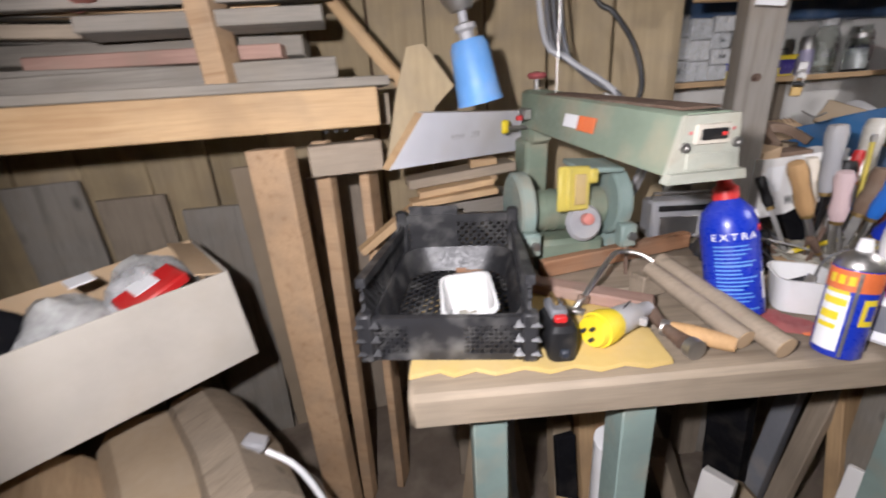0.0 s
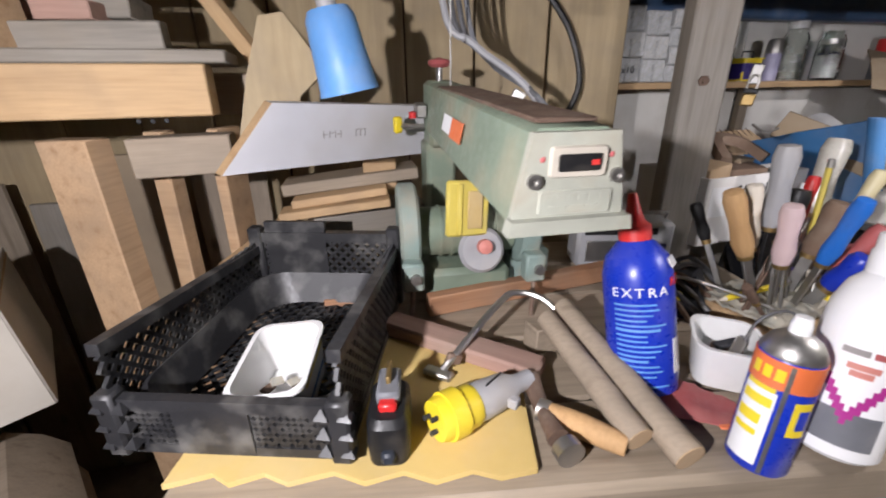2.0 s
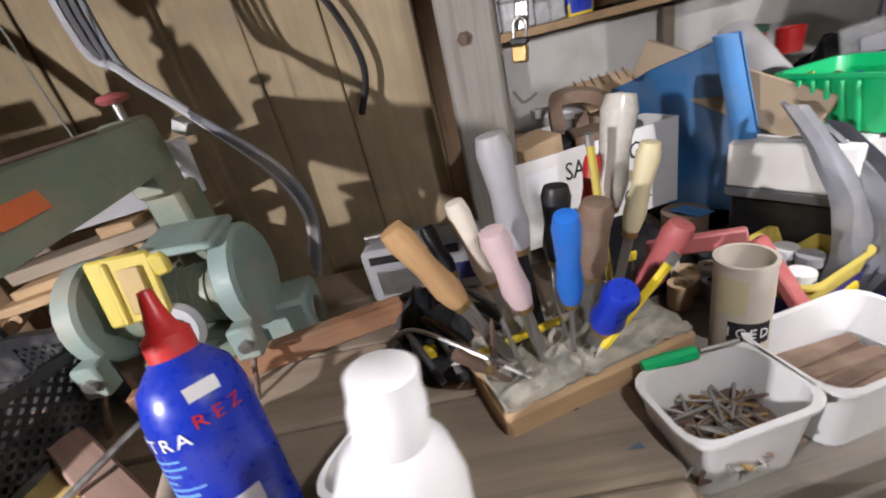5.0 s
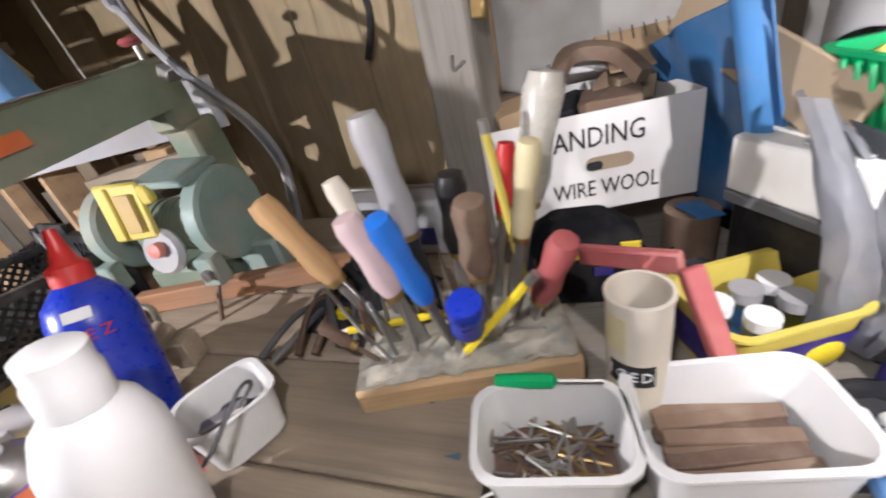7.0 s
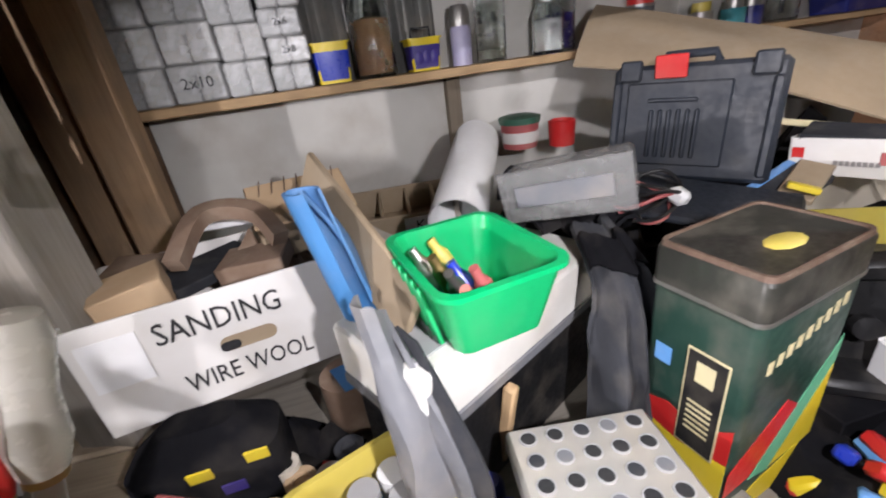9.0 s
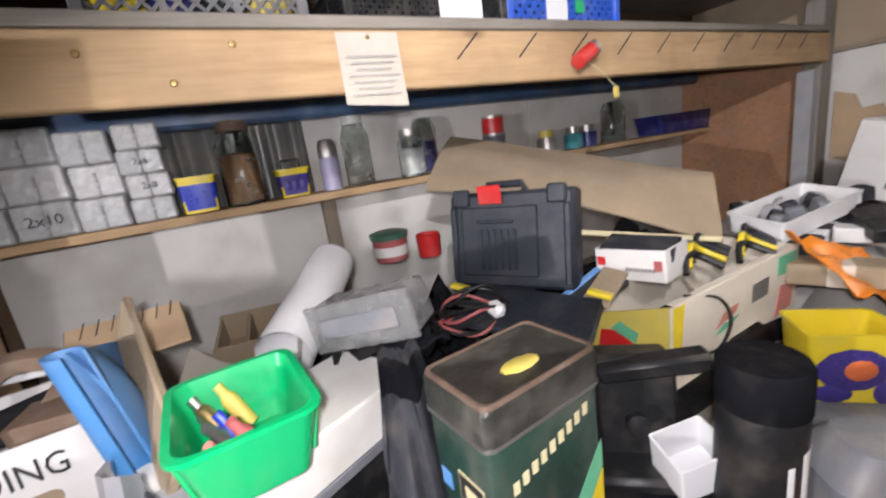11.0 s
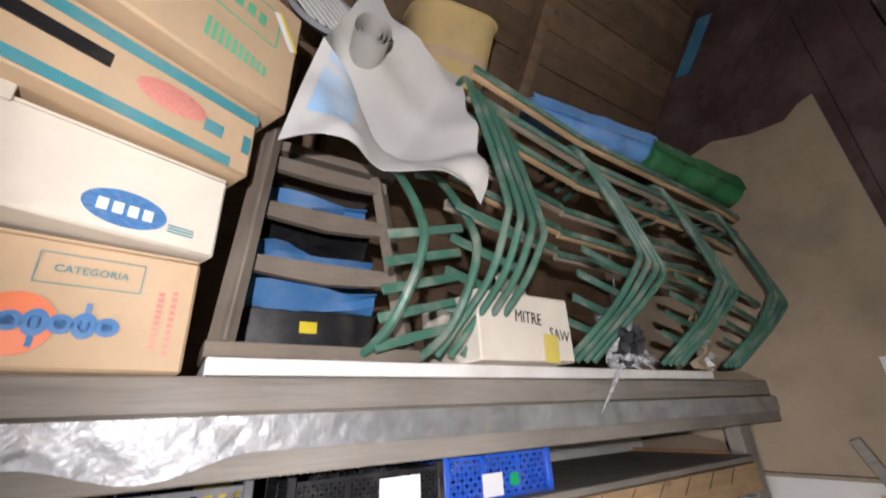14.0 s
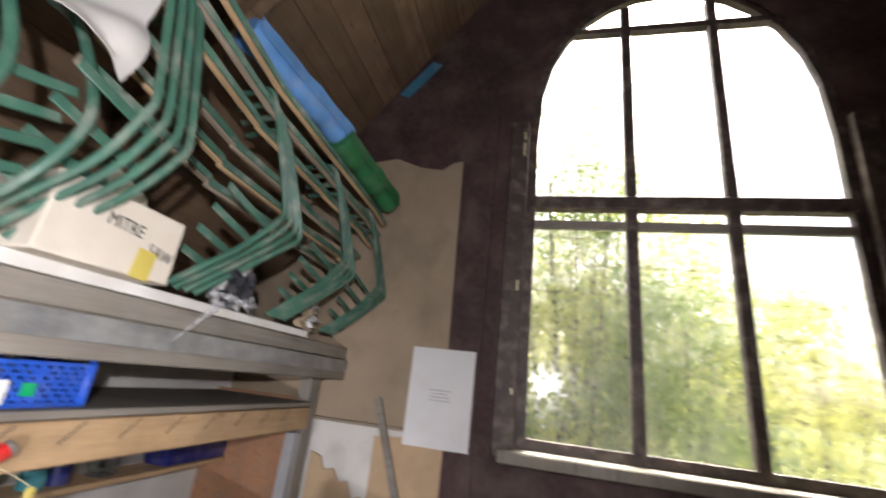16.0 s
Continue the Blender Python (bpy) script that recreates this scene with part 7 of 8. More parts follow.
bc = thing("paint_can", pose(-0.207, 0.62, 1.232, 4, -10, 0) @ Matrix.Scale(0.88, 4), "pale blue metal can with a metal cap standing on timber", "can")
part("body", lathe([(0, 0), (0.043, 0.0), (0.044, 0.004), (0.040, 0.05), (0.036, 0.10), (0.030, 0.112), (0, 0.114)], 24), SKY_BLUE, bc)
part("foot_ring", lathe([(0.041, -0.002), (0.045, -0.002), (0.045, 0.004), (0.041, 0.004)], 24), SKY_BLUE, bc)
part("neck", lathe([(0, 0.112), (0.014, 0.112), (0.014, 0.125), (0.02, 0.13), (0.02, 0.138), (0.008, 0.142), (0.008, 0.16), (0, 0.16)], 16), LIGHT_GREY, bc, "grey metal neck")
part("cup", lathe([(0, 0.16), (0.02, 0.162), (0.034, 0.185), (0.036, 0.2), (0.032, 0.2), (0.018, 0.166), (0, 0.165)], 18), STEEL, bc, "metal cup")
for i, (a, b, w, h, mt) in enumerate((((-0.36, 0.66, 1.035), (-0.19, 0.72, 1.05), 0.05, 0.014, PINE), ((-0.35, 0.69, 1.05), (-0.2, 0.74, 1.066), 0.06, 0.014, PINE), ((-0.38, 0.72, 1.065), (-0.16, 0.80, 1.085), 0.08, 0.02, OLD_X), ((-0.46, 0.62, 0.945), (-0.34, 0.69, 1.035), 0.03, 0.016, PINE), ((-0.36, 0.7, 0.9), (-0.14, 0.86, 0.9), 0.12, 0.05, OLD_X), ((-0.34, 0.72, 0.95), (-0.16, 0.84, 0.95), 0.10, 0.08, GREY_X))):
    plank("offcut", a, b, w, h, mt, "pine offcut stacked behind the crate", "timber", "offcuts behind the crate")
solid("wood_block", box_bm(0.058, 0.05, 0.05, (-0.222, 0.778, 1.064), (0, 0, 14), bev=0.002), PINE, "square block of pale red-brown wood", "block")

# ---------------------------------------------------------------- crate with a tub
CRM = frame_along((-0.330, 0.292, 0.9255), (-0.122, 0.312, 0.9255))
cr = thing("plastic_crate", CRM, "scuffed black lattice picking crate with a low open front", "crate")
cw, cd, chh = 0.206, 0.29, 0.114
bm = new_bm()
lattice(bm, cw, 0.042, 0.004, 0.012, 0.0045, Matrix.Translation((0, 0, 0.01)))
bx(bm, cw, 0.006, 0.01, (cw / 2, 0, 0), bev=0)
bx(bm, cw, 0.01, 0.012, (cw / 2, 0, 0.05), bev=0)
bx(bm, 0.07, 0.006, 0.05, (0.09, -0.001, 0.004), bev=0)
part("front_panel", bm, BLACK_CRATE, cr)
for x, nm in ((0, "side_panel"), (cw, "side_panel")):
    bm = new_bm()
    lattice(bm, cd, 0.088, 0.004, 0.015, 0.0045, pose(x, 0, 0.012, 0, 0, 90))
    bx(bm, 0.008, cd, 0.01, (x, cd / 2, 0), bev=0)
    bx(bm, 0.012, cd, 0.012, (x, cd / 2, chh - 0.022), (-4, 0, 0), bev=0)
    part(nm, bm, BLACK_CRATE, cr)
bm = new_bm()
lattice(bm, cw, 0.088, 0.004, 0.015, 0.0045, Matrix.Translation((0, cd, 0.012)))
bx(bm, cw, 0.014, 0.014, (cw / 2, cd, chh - 0.014), bev=0)
bx(bm, 0.09, 0.007, 0.1, (0.06, cd, 0.03), bev=0)
part("back_panel", bm, BLACK_CRATE, cr)
bm = new_bm()
lattice(bm, cw, cd, 0.003, 0.02, 0.006, Matrix(((1, 0, 0, 0), (0, 0, 1, 0), (0, 1, 0, 0.005), (0, 0, 0, 1))))
part("base", bm, BLACK_CRATE, cr)
bm = new_bm()
loft(bm, [[(p[0] + cw / 2, p[1] + cd / 2, p[2]) for p in rr(cw * 0.86, cd * 0.86, 0.05, 0.008, 6)], [(p[0] + cw / 2, p[1] + cd / 2, p[2]) for p in rr(cw * 0.98, cd * 0.98, 0.04, 0.05, 6)], [(p[0] + cw / 2, p[1] + cd / 2, p[2]) for p in rr(cw * 0.94, cd * 0.94, 0.04, 0.052, 6)], [(p[0] + cw / 2, p[1] + cd / 2, p[2]) for p in rr(cw * 0.82, cd * 0.82, 0.05, 0.011, 6)]], False, False)
part("inner_rim", bm, BLACK_CRATE, cr, "worn grey inner edge")
for x in (0, cw):
    for y, h in ((0, 0.068), (cd, chh + 0.008)):
        part("corner_post", box_bm(0.02, 0.02, h, (x, y, 0), bev=0.003), BLACK_CRATE, cr)
    for k in range(3):
        for q in range(2):
            part("corner_stud", lathe([(0.0085, 0), (0.0, 0.01)], 4), BLACK_CRATE, cr, "", pose(x + (0.014 - 0.02 * q) * (1 if x else -1) * (-1), -0.006, 0.012 + 0.02 * k, 90, 0, 45))
tb = thing("food_tub", pose(-0.205, 0.366, 0.940, 5, -4, 12), "white food tub with a yellow rim, grit in its bottom", "tub")
part("tub", open_tub(0.068, 0.104, 0.052, 0.86, 0.016), TUB_WHITE, tb)
part("yellow_band", loft(new_bm(), [rr(0.0635, 0.0975, 0.016, 0.028), rr(0.0686, 0.1048, 0.017, 0.0485)], False, False), YELLOW, tb, "yellow printed band")
part("blue_band", loft(new_bm(), [rr(0.061, 0.094, 0.016, 0.012), rr(0.0635, 0.0975, 0.016, 0.0275)], False, False), MID_BLUE, tb, "blue printed band")
for i in range(9):
    part("chip", box_bm(0.012, 0.009, 0.003, (0.034 * (rnd.random() - 0.5), -0.02 + 0.05 * (rnd.random() - 0.5), 0.004 + 0.002 * i), (20 * rnd.random(), 20 * rnd.random(), 90 * rnd.random()), bev=0), (RUST, CARD, CHALK)[i % 3], tb, "wood chip")

# board, battery and plug
fb = thing("straw_board", pose(0, 0, 0), "straw-yellow fibreboard sheet with a chewed front edge", "board")
poly = [(-0.27, 0.262), (-0.235, 0.279), (-0.215, 0.272), (-0.19, 0.286), (-0.165, 0.28), (-0.13, 0.296), (-0.10, 0.29), (-0.07, 0.305), (-0.04, 0.3), (-0.01, 0.315), (0.015, 0.312), (0.046, 0.324), (0.033, 0.441), (-0.03, 0.475), (-0.148, 0.504), (-0.30, 0.47)]
part("sheet", prism(poly, 0.006, m=Matrix.Translation((0, 0, TOPA + 0.0005))), FOAM, fb)
ba = thing("tool_battery", pose(-0.090, 0.340, TOPA + 0.007, 0, 0, 12) @ Matrix.Scale(0.88, 4), "black cordless tool battery with a red button", "battery")
part("pack", loft(new_bm(), [rr(0.04, 0.075, 0.012, 0), rr(0.044, 0.078, 0.014, 0.02), rr(0.042, 0.075, 0.014, 0.045), rr(0.034, 0.062, 0.012, 0.052)]), BLACK, ba)
part("rail_block", box_bm(0.024, 0.045, 0.016, (0, 0.012, 0.05), bev=0.003), GREY_PLASTIC, ba)
part("terminal", box_bm(0.005, 0.03, 0.01, (0, 0.02, 0.064), bev=0.001), BRASS, ba)
part("release_button", box_bm(0.018, 0.012, 0.01, (0, -0.014, 0.05), bev=0.002), RED, ba, "red release button")
part("catch", box_bm(0.014, 0.012, 0.014, (0, -0.04, 0.008), bev=0.003), CASE_BLUE, ba)
pg = thing("site_plug", frame_along((-0.048, 0.342, 0.948), (0.042, 0.422, 0.944)) @ Matrix.Scale(0.88, 4), "yellow and grey industrial plug", "plug")
ALONG = pose(0, 0, 0, 0, 90, 0)
part("yellow_shell", lathe([(0, 0), (0.022, 0.0), (0.024, 0.006), (0.024, 0.045), (0.022, 0.05), (0, 0.05)], 20, m=ALONG), YELLOW, pg)
part("pin_hood", lathe([(0.0245, 0.012), (0.027, 0.012), (0.027, 0.03), (0.0245, 0.03)], 20, m=ALONG), YELLOW, pg)
part("grey_cover", lathe([(0, 0.05), (0.021, 0.05), (0.022, 0.06), (0.020, 0.095), (0.012, 0.112), (0.011, 0.135), (0, 0.137)], 20, m=ALONG), LIGHT_GREY, pg, "pale grey cover")
part("wing", box_bm(0.012, 0.012, 0.012, (0.09, -0.022, -0.006), (0, 0, 25)), LIGHT_GREY, pg)
for k in range(3):
    part("pin", tube([(0.002, 0.01 * math.cos(2.1 * k), 0.01 * math.sin(2.1 * k)), (-0.008, 0.01 * math.cos(2.1 * k), 0.01 * math.sin(2.1 * k))], 0.0028, 8, smooth=False), INK, pg)
part("mark", box_bm(0.03, 0.0012, 0.003, (0.078, 0.0, 0.0205), (0, 0, 18), bev=0), INK, pg, "ink scrawl")

# handles, hammer, timber
hb = thing("hardwood_bar", frame_along((-0.145, 0.525, TOPA + 0.001), (0.056, 0.446, TOPA + 0.001)), "dusty pinkish hardwood bar with a pale underside", "timber")
part("bar", box_bm(0.216, 0.036, 0.02, (0.108, 0, 0.005), bev=0.003), ROSE_WOOD, hb)
part("backing_strip", box_bm(0.20, 0.034, 0.005, (0.10, -0.004, 0), bev=0.001), CARD, hb, "pale wooden strip")
plank("edge_batten", (-0.10, 0.577, TOPA + 0.001), (0.20, 0.745, TOPA + 0.001), 0.02, 0.032, RED_WOOD, "reddish wooden batten lying behind the machine", "timber")
plank("edge_batten", (-0.26, 0.575, TOPA + 0.0015), (-0.15, 0.61, TOPA + 0.0015), 0.03, 0.02, RED_WOOD, "short reddish wooden batten", "timber")
for a, b, rad in (((0.064, 0.508, 0.968), (0.138, 0.360, 0.935), 0.0145), ((0.086, 0.533, 0.972), (0.175, 0.345, 0.935), 0.0152)):
    o = thing("broom_stick", pose(0, 0, 0), "thick dusty wooden stick sawn short", "stick", "sticks on the bench")
    part("shaft", tube([a, Vector(a).lerp(Vector(b), 0.5), b], lambda s, rad=rad: rad * (0.85 + 0.15 * s), 12), OLD_X, o)
    part("end_grain", tube([Vector(a).lerp(Vector(b), 0.995), Vector(a).lerp(Vector(b), 1.004)], rad * 0.96, 12, smooth=False), CARD, o)
solid("handle_rest", box_bm(0.07, 0.03, 0.036, (0.076, 0.525, TOPA + 0.001), (0, 0, 30)), OLD_X, "dark block under the sticks", "block")
br_ = thing("hand_brace", pose(0, 0, 0), "old bent steel brace with a clamp foot", "tool")
part("crank", tube([(-0.055, 0.438, 0.932), (-0.04, 0.452, 0.948), (0.008, 0.528, 0.978), (0.03, 0.545, 0.982), (0.06, 0.540, 0.978), (0.085, 0.525, 0.962)], 0.0042, 8), STEEL, br_)
part("foot", box_bm(0.035, 0.014, 0.008, (-0.06, 0.433, 0.926), (0, 0, -20), bev=0.002), STEEL, br_)
part("thumb_screw", box_bm(0.02, 0.008, 0.014, (-0.046, 0.446, 0.935), (0, 20, 30), bev=0.002), RUST, br_)
hm = thing("hammer", pose(0, 0, 0), "small hammer with a short wooden handle", "hammer")
part("handle", tube([(0.052, 0.389, 0.932), (0.085, 0.374, 0.932), (0.126, 0.354, 0.931)], lambda s: 0.009 + 0.003 * math.sin(3 * s), 12), HANDLE, hm)
part("head", tube([(0.043, 0.425, 0.94), (0.053, 0.388, 0.934), (0.066, 0.352, 0.933)], lambda s: 0.011 - 0.003 * math.sin(math.pi * s), 12), RUST, hm)
part("face", lathe([(0, 0), (0.013, 0), (0.0135, 0.012), (0, 0.013)], 16), STEEL, hm, "rounded steel face", pose(0.070, 0.345, 0.933, 90, 0, 25))
part("ferrule", tube([(0.05, 0.39, 0.932), (0.06, 0.385, 0.932)], 0.0115, 12, smooth=False), BRIGHT, hm)

# ---------------------------------------------------------------- bottles on the small bench
gl = thing("glue_bottle", frame_along((0.168, 0.452, TOPA + 0.006), (0.139, 0.492, 1.12)) @ pose(0, 0, 0, 0, 90, 0) @ Matrix.Diagonal((0.93, 0.93, 0.83, 1)), "blue plastic glue bottle with a red nozzle cap, leaning", "bottle")
part("body", lathe([(0, 0), (0.030, 0), (0.037, 0.004), (0.038, 0.02), (0.038, 0.135), (0.0375, 0.155), (0.033, 0.178), (0.020, 0.195), (0.015, 0.2), (0, 0.2)], 28), BLUE, gl)
part("cap", lathe([(0, 0.196), (0.0175, 0.196), (0.0175, 0.216), (0.011, 0.222), (0.0075, 0.238), (0.005, 0.256), (0, 0.257)], 18), RED, gl, "red nozzle cap")


def wrapped(text, size, material, parent, r, z, a0, squeeze=1.0):
    """Letters set one by one round a bottle, from the angle a0 in degrees."""
    step = math.degrees(size * 0.78 * squeeze / r)
    for k, chs in enumerate(text):
        if chs != " ":
            a = a0 + step * (k - (len(text) - 1) / 2)
            lettering(chs, size, material, parent, pose(r * math.cos(radians(a)), r * math.sin(radians(a)), z, 90, 0, a + 90), "letter", squeeze=squeeze)


def face_angle(ob, eye):
    """The angle round the upright axis of a thing that faces a place."""
    v = ob.matrix_basis.inverted() @ (PLACE @ Vector(eye))
    return math.degrees(math.atan2(v.y, v.x))


fa = face_angle(gl, (0.02, 0.0, 1.2))
wrapped("EXTRA", 0.0165, WHITE_PLASTIC, gl, 0.0383, 0.138, fa)
wrapped("REZ", 0.0165, RED, gl, 0.0381, 0.147, fa + 80)


def arc_patch(r, a0, a1, z0, z1, n=8, t=0.0005):
    bm = new_bm()
    lo = []
    for z in (z0, z1):
        pts = [(r * math.cos(radians(a0 + (a1 - a0) * k / n)), r * math.sin(radians(a0 + (a1 - a0) * k / n)), z) for k in range(n + 1)]
        pts += [((r - t) * math.cos(radians(a0 + (a1 - a0) * k / n)), (r - t) * math.sin(radians(a0 + (a1 - a0) * k / n)), z) for k in range(n, -1, -1)]
        lo.append(pts)
    return loft(bm, lo)


for i in range(17):
    z = 0.122 - 0.0066 * i
    w = 42 - 9 * ((i * 5) % 4) * 0.6
    part("text_line", arc_patch(0.0384, fa - 42, fa - 42 + 2 * w * (0.98 if i % 6 else 0.8), z, z + (0.0032 if i % 6 == 5 else 0.0022)), SKY_BLUE, gl, "line of small pale print")
part("shoulder_label", box_bm(0.022, 0.012, 0.0012, (0, 0, 0), (0, 0, 90), bev=0), PAPER, gl, "white sticker", pose(0.0355 * math.cos(radians(fa + 75)), 0.0355 * math.sin(radians(fa + 75)), 0.17, 0, 70, fa + 75))
part("back_label", arc_patch(0.0385, fa + 55, fa + 85, 0.03, 0.075), PAPER, gl, "white label panel")
sp = thing("sandpaper_packet", pose(0.207, 0.428, TOPA + 0.001, 0, 0, -8) @ Matrix.Scale(0.8, 4), "crumpled glossy red packet under the bottle", "packet")
part("packet", sheet(lambda u, v: (-0.05 + 0.11 * u, -0.03 + 0.07 * v, 0.004 + 0.008 * math.sin(5 * u) * v + abs(wobble((u, v, 2), 6, 0.008))), 12, 8, 0.0015), RED_DULL, sp)
part("bright_edge", box_bm(0.03, 0.008, 0.003, (0.04, -0.03, 0.004), (0, 0, 20)), ORANGE, sp, "orange printed edge")

wd = thing("spray_can", pose(0.241, 0.368, TOPA + 0.001, -4, 3, 0) @ Matrix.Diagonal((0.72, 0.72, 0.71, 1)), "blue spray can with red and yellow panels, its cap off", "spray can")
part("can", lathe([(0, 0), (0.031, 0), (0.033, 0.003), (0.033, 0.15), (0.031, 0.155), (0, 0.155)], 28), BLUE, wd)
part("red_band", lathe([(0.0333, 0.118), (0.0333, 0.152)], 28), ORANGE, wd, "orange-red band")
part("shoulder", lathe([(0.0315, 0.153), (0.032, 0.158), (0.024, 0.172), (0.016, 0.178), (0.013, 0.18), (0, 0.18)], 28), STEEL, wd, "dull metal shoulder")
part("nozzle", lathe([(0, 0.178), (0.0105, 0.178), (0.0105, 0.19), (0.008, 0.2), (0, 0.2)], 16), WHITE_PLASTIC, wd, "white spray nozzle")
fw = face_angle(wd, (0.0, 0.05, 1.2))
part("front_shield", arc_patch(0.0337, fw - 62, fw + 2, 0.012, 0.112), PAPER, wd, "white printed panel")
for z0, z1 in ((0.112, 0.118), (0.05, 0.058), (0.092, 0.104), (0.066, 0.08)):
    part("yellow_panel", arc_patch(0.0340, fw - 58, fw - (2 if z1 > 0.1 else 12), z0, z1), YELLOW, wd, "yellow printed panel")
part("yellow_shield", arc_patch(0.0338, fw + 32, fw + 70, 0.062, 0.108), YELLOW, wd, "yellow brand shield")
part("shield_core", arc_patch(0.0341, fw + 44, fw + 66, 0.072, 0.098), BLUE, wd, "blue shape on the shield")
part("seam", arc_patch(0.0339, fw + 8, fw + 16, 0.004, 0.15), STEEL, wd, "grey seam")
for i in range(3):
    part("yellow_mark", arc_patch(0.0336, fw - 55 + 22 * i, fw - 40 + 22 * i, 0.128, 0.143), YELLOW, wd, "yellow mark")

wh = thing("cleaner_bottle", pose(0.318, 0.396, TOPA + 0.001, -8, 5, 0) @ Matrix.Diagonal((0.73, 0.73, 0.78, 1)), "white plastic cleaner bottle printed with grey and magenta", "bottle")
part("body", lathe([(0, 0), (0.040, 0), (0.046, 0.006), (0.046, 0.15), (0.044, 0.175), (0.035, 0.20), (0.024, 0.212), (0.022, 0.214), (0, 0.214)], 30), WHITE_PLASTIC, wh)
part("cap", lathe([(0, 0.213), (0.024, 0.213), (0.024, 0.236), (0.022, 0.24), (0.022, 0.256), (0.019, 0.258), (0, 0.258)], 24), WHITE_PLASTIC, wh)
fh = face_angle(wh, (0.02, 0.08, 1.2))
part("grey_panel", arc_patch(0.0464, fh - 40, fh + 50, 0.02, 0.062), GREY_PLASTIC, wh, "dark grey printed panel")
for k in range(13):
    z = 0.092 - 0.0075 * k if k < 7 else 0.047 + 0.0075 * (k - 6)
    part("magenta_mark", arc_patch(0.0468, fh - 34 + 6 * k, fh - 27 + 6 * k, z, z + 0.016, 3), MAGENTA, wh, "magenta printed stroke")
for a, w, z, mt in ((-20, 30, 0.128, GREY_INK), (14, 22, 0.128, RED_DULL), (-10, 36, 0.112, PINK), (-5, 26, 0.104, PINK)):
    part("print_bar", arc_patch(0.0466, fh + a, fh + a + w, z, z + 0.007), mt, wh, "row of small print")
tm = thing("plastic_tub", pose(0.262, 0.492, TOPA + 0.001, 0, 0, -15) @ Matrix.Diagonal((0.78, 1.08, 0.78, 1)), "white tub holding grey metal parts", "tub")
part("tub", open_tub(0.085, 0.07, 0.066, 0.85, 0.022), TUB_WHITE, tm)
for i in range(7):
    part("metal_part", box_bm(0.04, 0.014, 0.008, (0.004 * (i - 3), 0.006 * (i % 3 - 1), 0.018 + 0.005 * i), (14 * (i % 3 - 1), 12, 40 * i), bev=0.002), (STEEL, RUST, CLOTH_GREY)[i % 3], tm)
part("wire", tube([(0.02, 0.0, 0.05), (0.04, 0.02, 0.085), (0.07, 0.01, 0.11), (0.085, -0.03, 0.075), (0.06, -0.05, 0.07)], 0.002, 6), CABLE, tm)

# ---------------------------------------------------------------- block of chisels and the tubs beside it
PLACE = MIDDLE
BK = frame_along((0.345, 0.494, TOPB + 0.001), (0.515, 0.560, TOPB + 0.001))
bk = thing("tool_block", BK, "pine block topped with sawdust and holding hand tools", "tool block")
part("block", box_bm(0.185, 0.11, 0.058, (0.0925, 0.055, 0), bev=0.004), PINE, bk)
part("sawdust_crust", sheet(lambda u, v: (0.003 + 0.179 * u, 0.003 + 0.104 * v, 0.060 + 0.006 * noise.noise((u * 14, v * 9, 1)) + 0.004 * noise.noise((u * 40, v * 30, 2))), 30, 18, 0.003), CHALK, bk, "crust of sawdust and chips")
for x, z in ((0.03, 0.03), (0.045, 0.02), (0.06, 0.035), (0.05, 0.03)):
    part("worm_hole", lathe([(0, 0), (0.0022, 0), (0.0022, 0.0006), (0, 0.0006)], 8), INK, bk, "", pose(x, -0.0004, z, 90, 0, 0))


def hand_tool(foot, top, ln, r, material, label, kind="chisel", tip=STEEL, cat="chisel"):
    """A tool stuck upright: a thin blade, a collar and a turned handle up to top."""
    foot, top = Vector(foot), Vector(top)
    d = (top - foot)
    full = d.length
    o = thing(kind, frame_along(foot, top) @ pose(0, 0, 0, 0, 90, 0), label, cat, "tools in the block")
    h0 = full - ln
    part("blade", box_bm(r * 0.9, r * 0.35, h0, bev=0.0006), tip, o)
    part("ferrule", lathe([(0, h0 - 0.006), (r * 0.7, h0 - 0.006), (r * 0.7, h0 + 0.004), (0, h0 + 0.004)], 12), BRASS, o)
    part("handle", lathe([(0, h0), (r * 0.75, h0), (r, h0 + ln * 0.2), (r * 0.82, h0 + ln * 0.5), (r, h0 + ln * 0.85), (r * 0.8, h0 + ln * 0.98), (0, h0 + ln)], 14), material, o)
    return o


def bl(x, y, z=0.062):
    return BK @ Vector((x, y, z))


hand_tool(bl(0.035, 0.05), (0.288, 0.541, 1.135), 0.085, 0.012, HANDLE, "chisel with a turned orange-brown wooden handle")
hand_tool(bl(0.05, 0.07), (0.335, 0.573, 1.135), 0.08, 0.0095, CARD_CREAM, "chisel with a pale worn handle")
hand_tool(bl(0.06, 0.045), (0.36, 0.542, 1.118), 0.075, 0.012, plain("pale_pink_handle", (0.66, 0.5, 0.5), 0.5, scale=30), "chisel with a pale pink plastic handle")
hand_tool(bl(0.075, 0.075), (0.372, 0.585, 1.178), 0.10, 0.014, LIGHT_GREY, "chisel with a pale grey plastic handle", tip=BLACK)
hand_tool(bl(0.085, 0.035), (0.408, 0.512, 1.132), 0.085, 0.010, plain("azure_handle", (0.02, 0.16, 0.6), 0.35, scale=30, dust=0.1), "chisel with a bright blue handle")
hand_tool(bl(0.10, 0.03), (0.446, 0.525, 1.06), 0.05, 0.014, BLUE, "screwdriver with a round dark blue handle", "screwdriver", cat="screwdriver")
hand_tool(bl(0.10, 0.08), (0.42, 0.606, 1.12), 0.07, 0.013, BLACK, "screwdriver with a black handle", "screwdriver", cat="screwdriver")
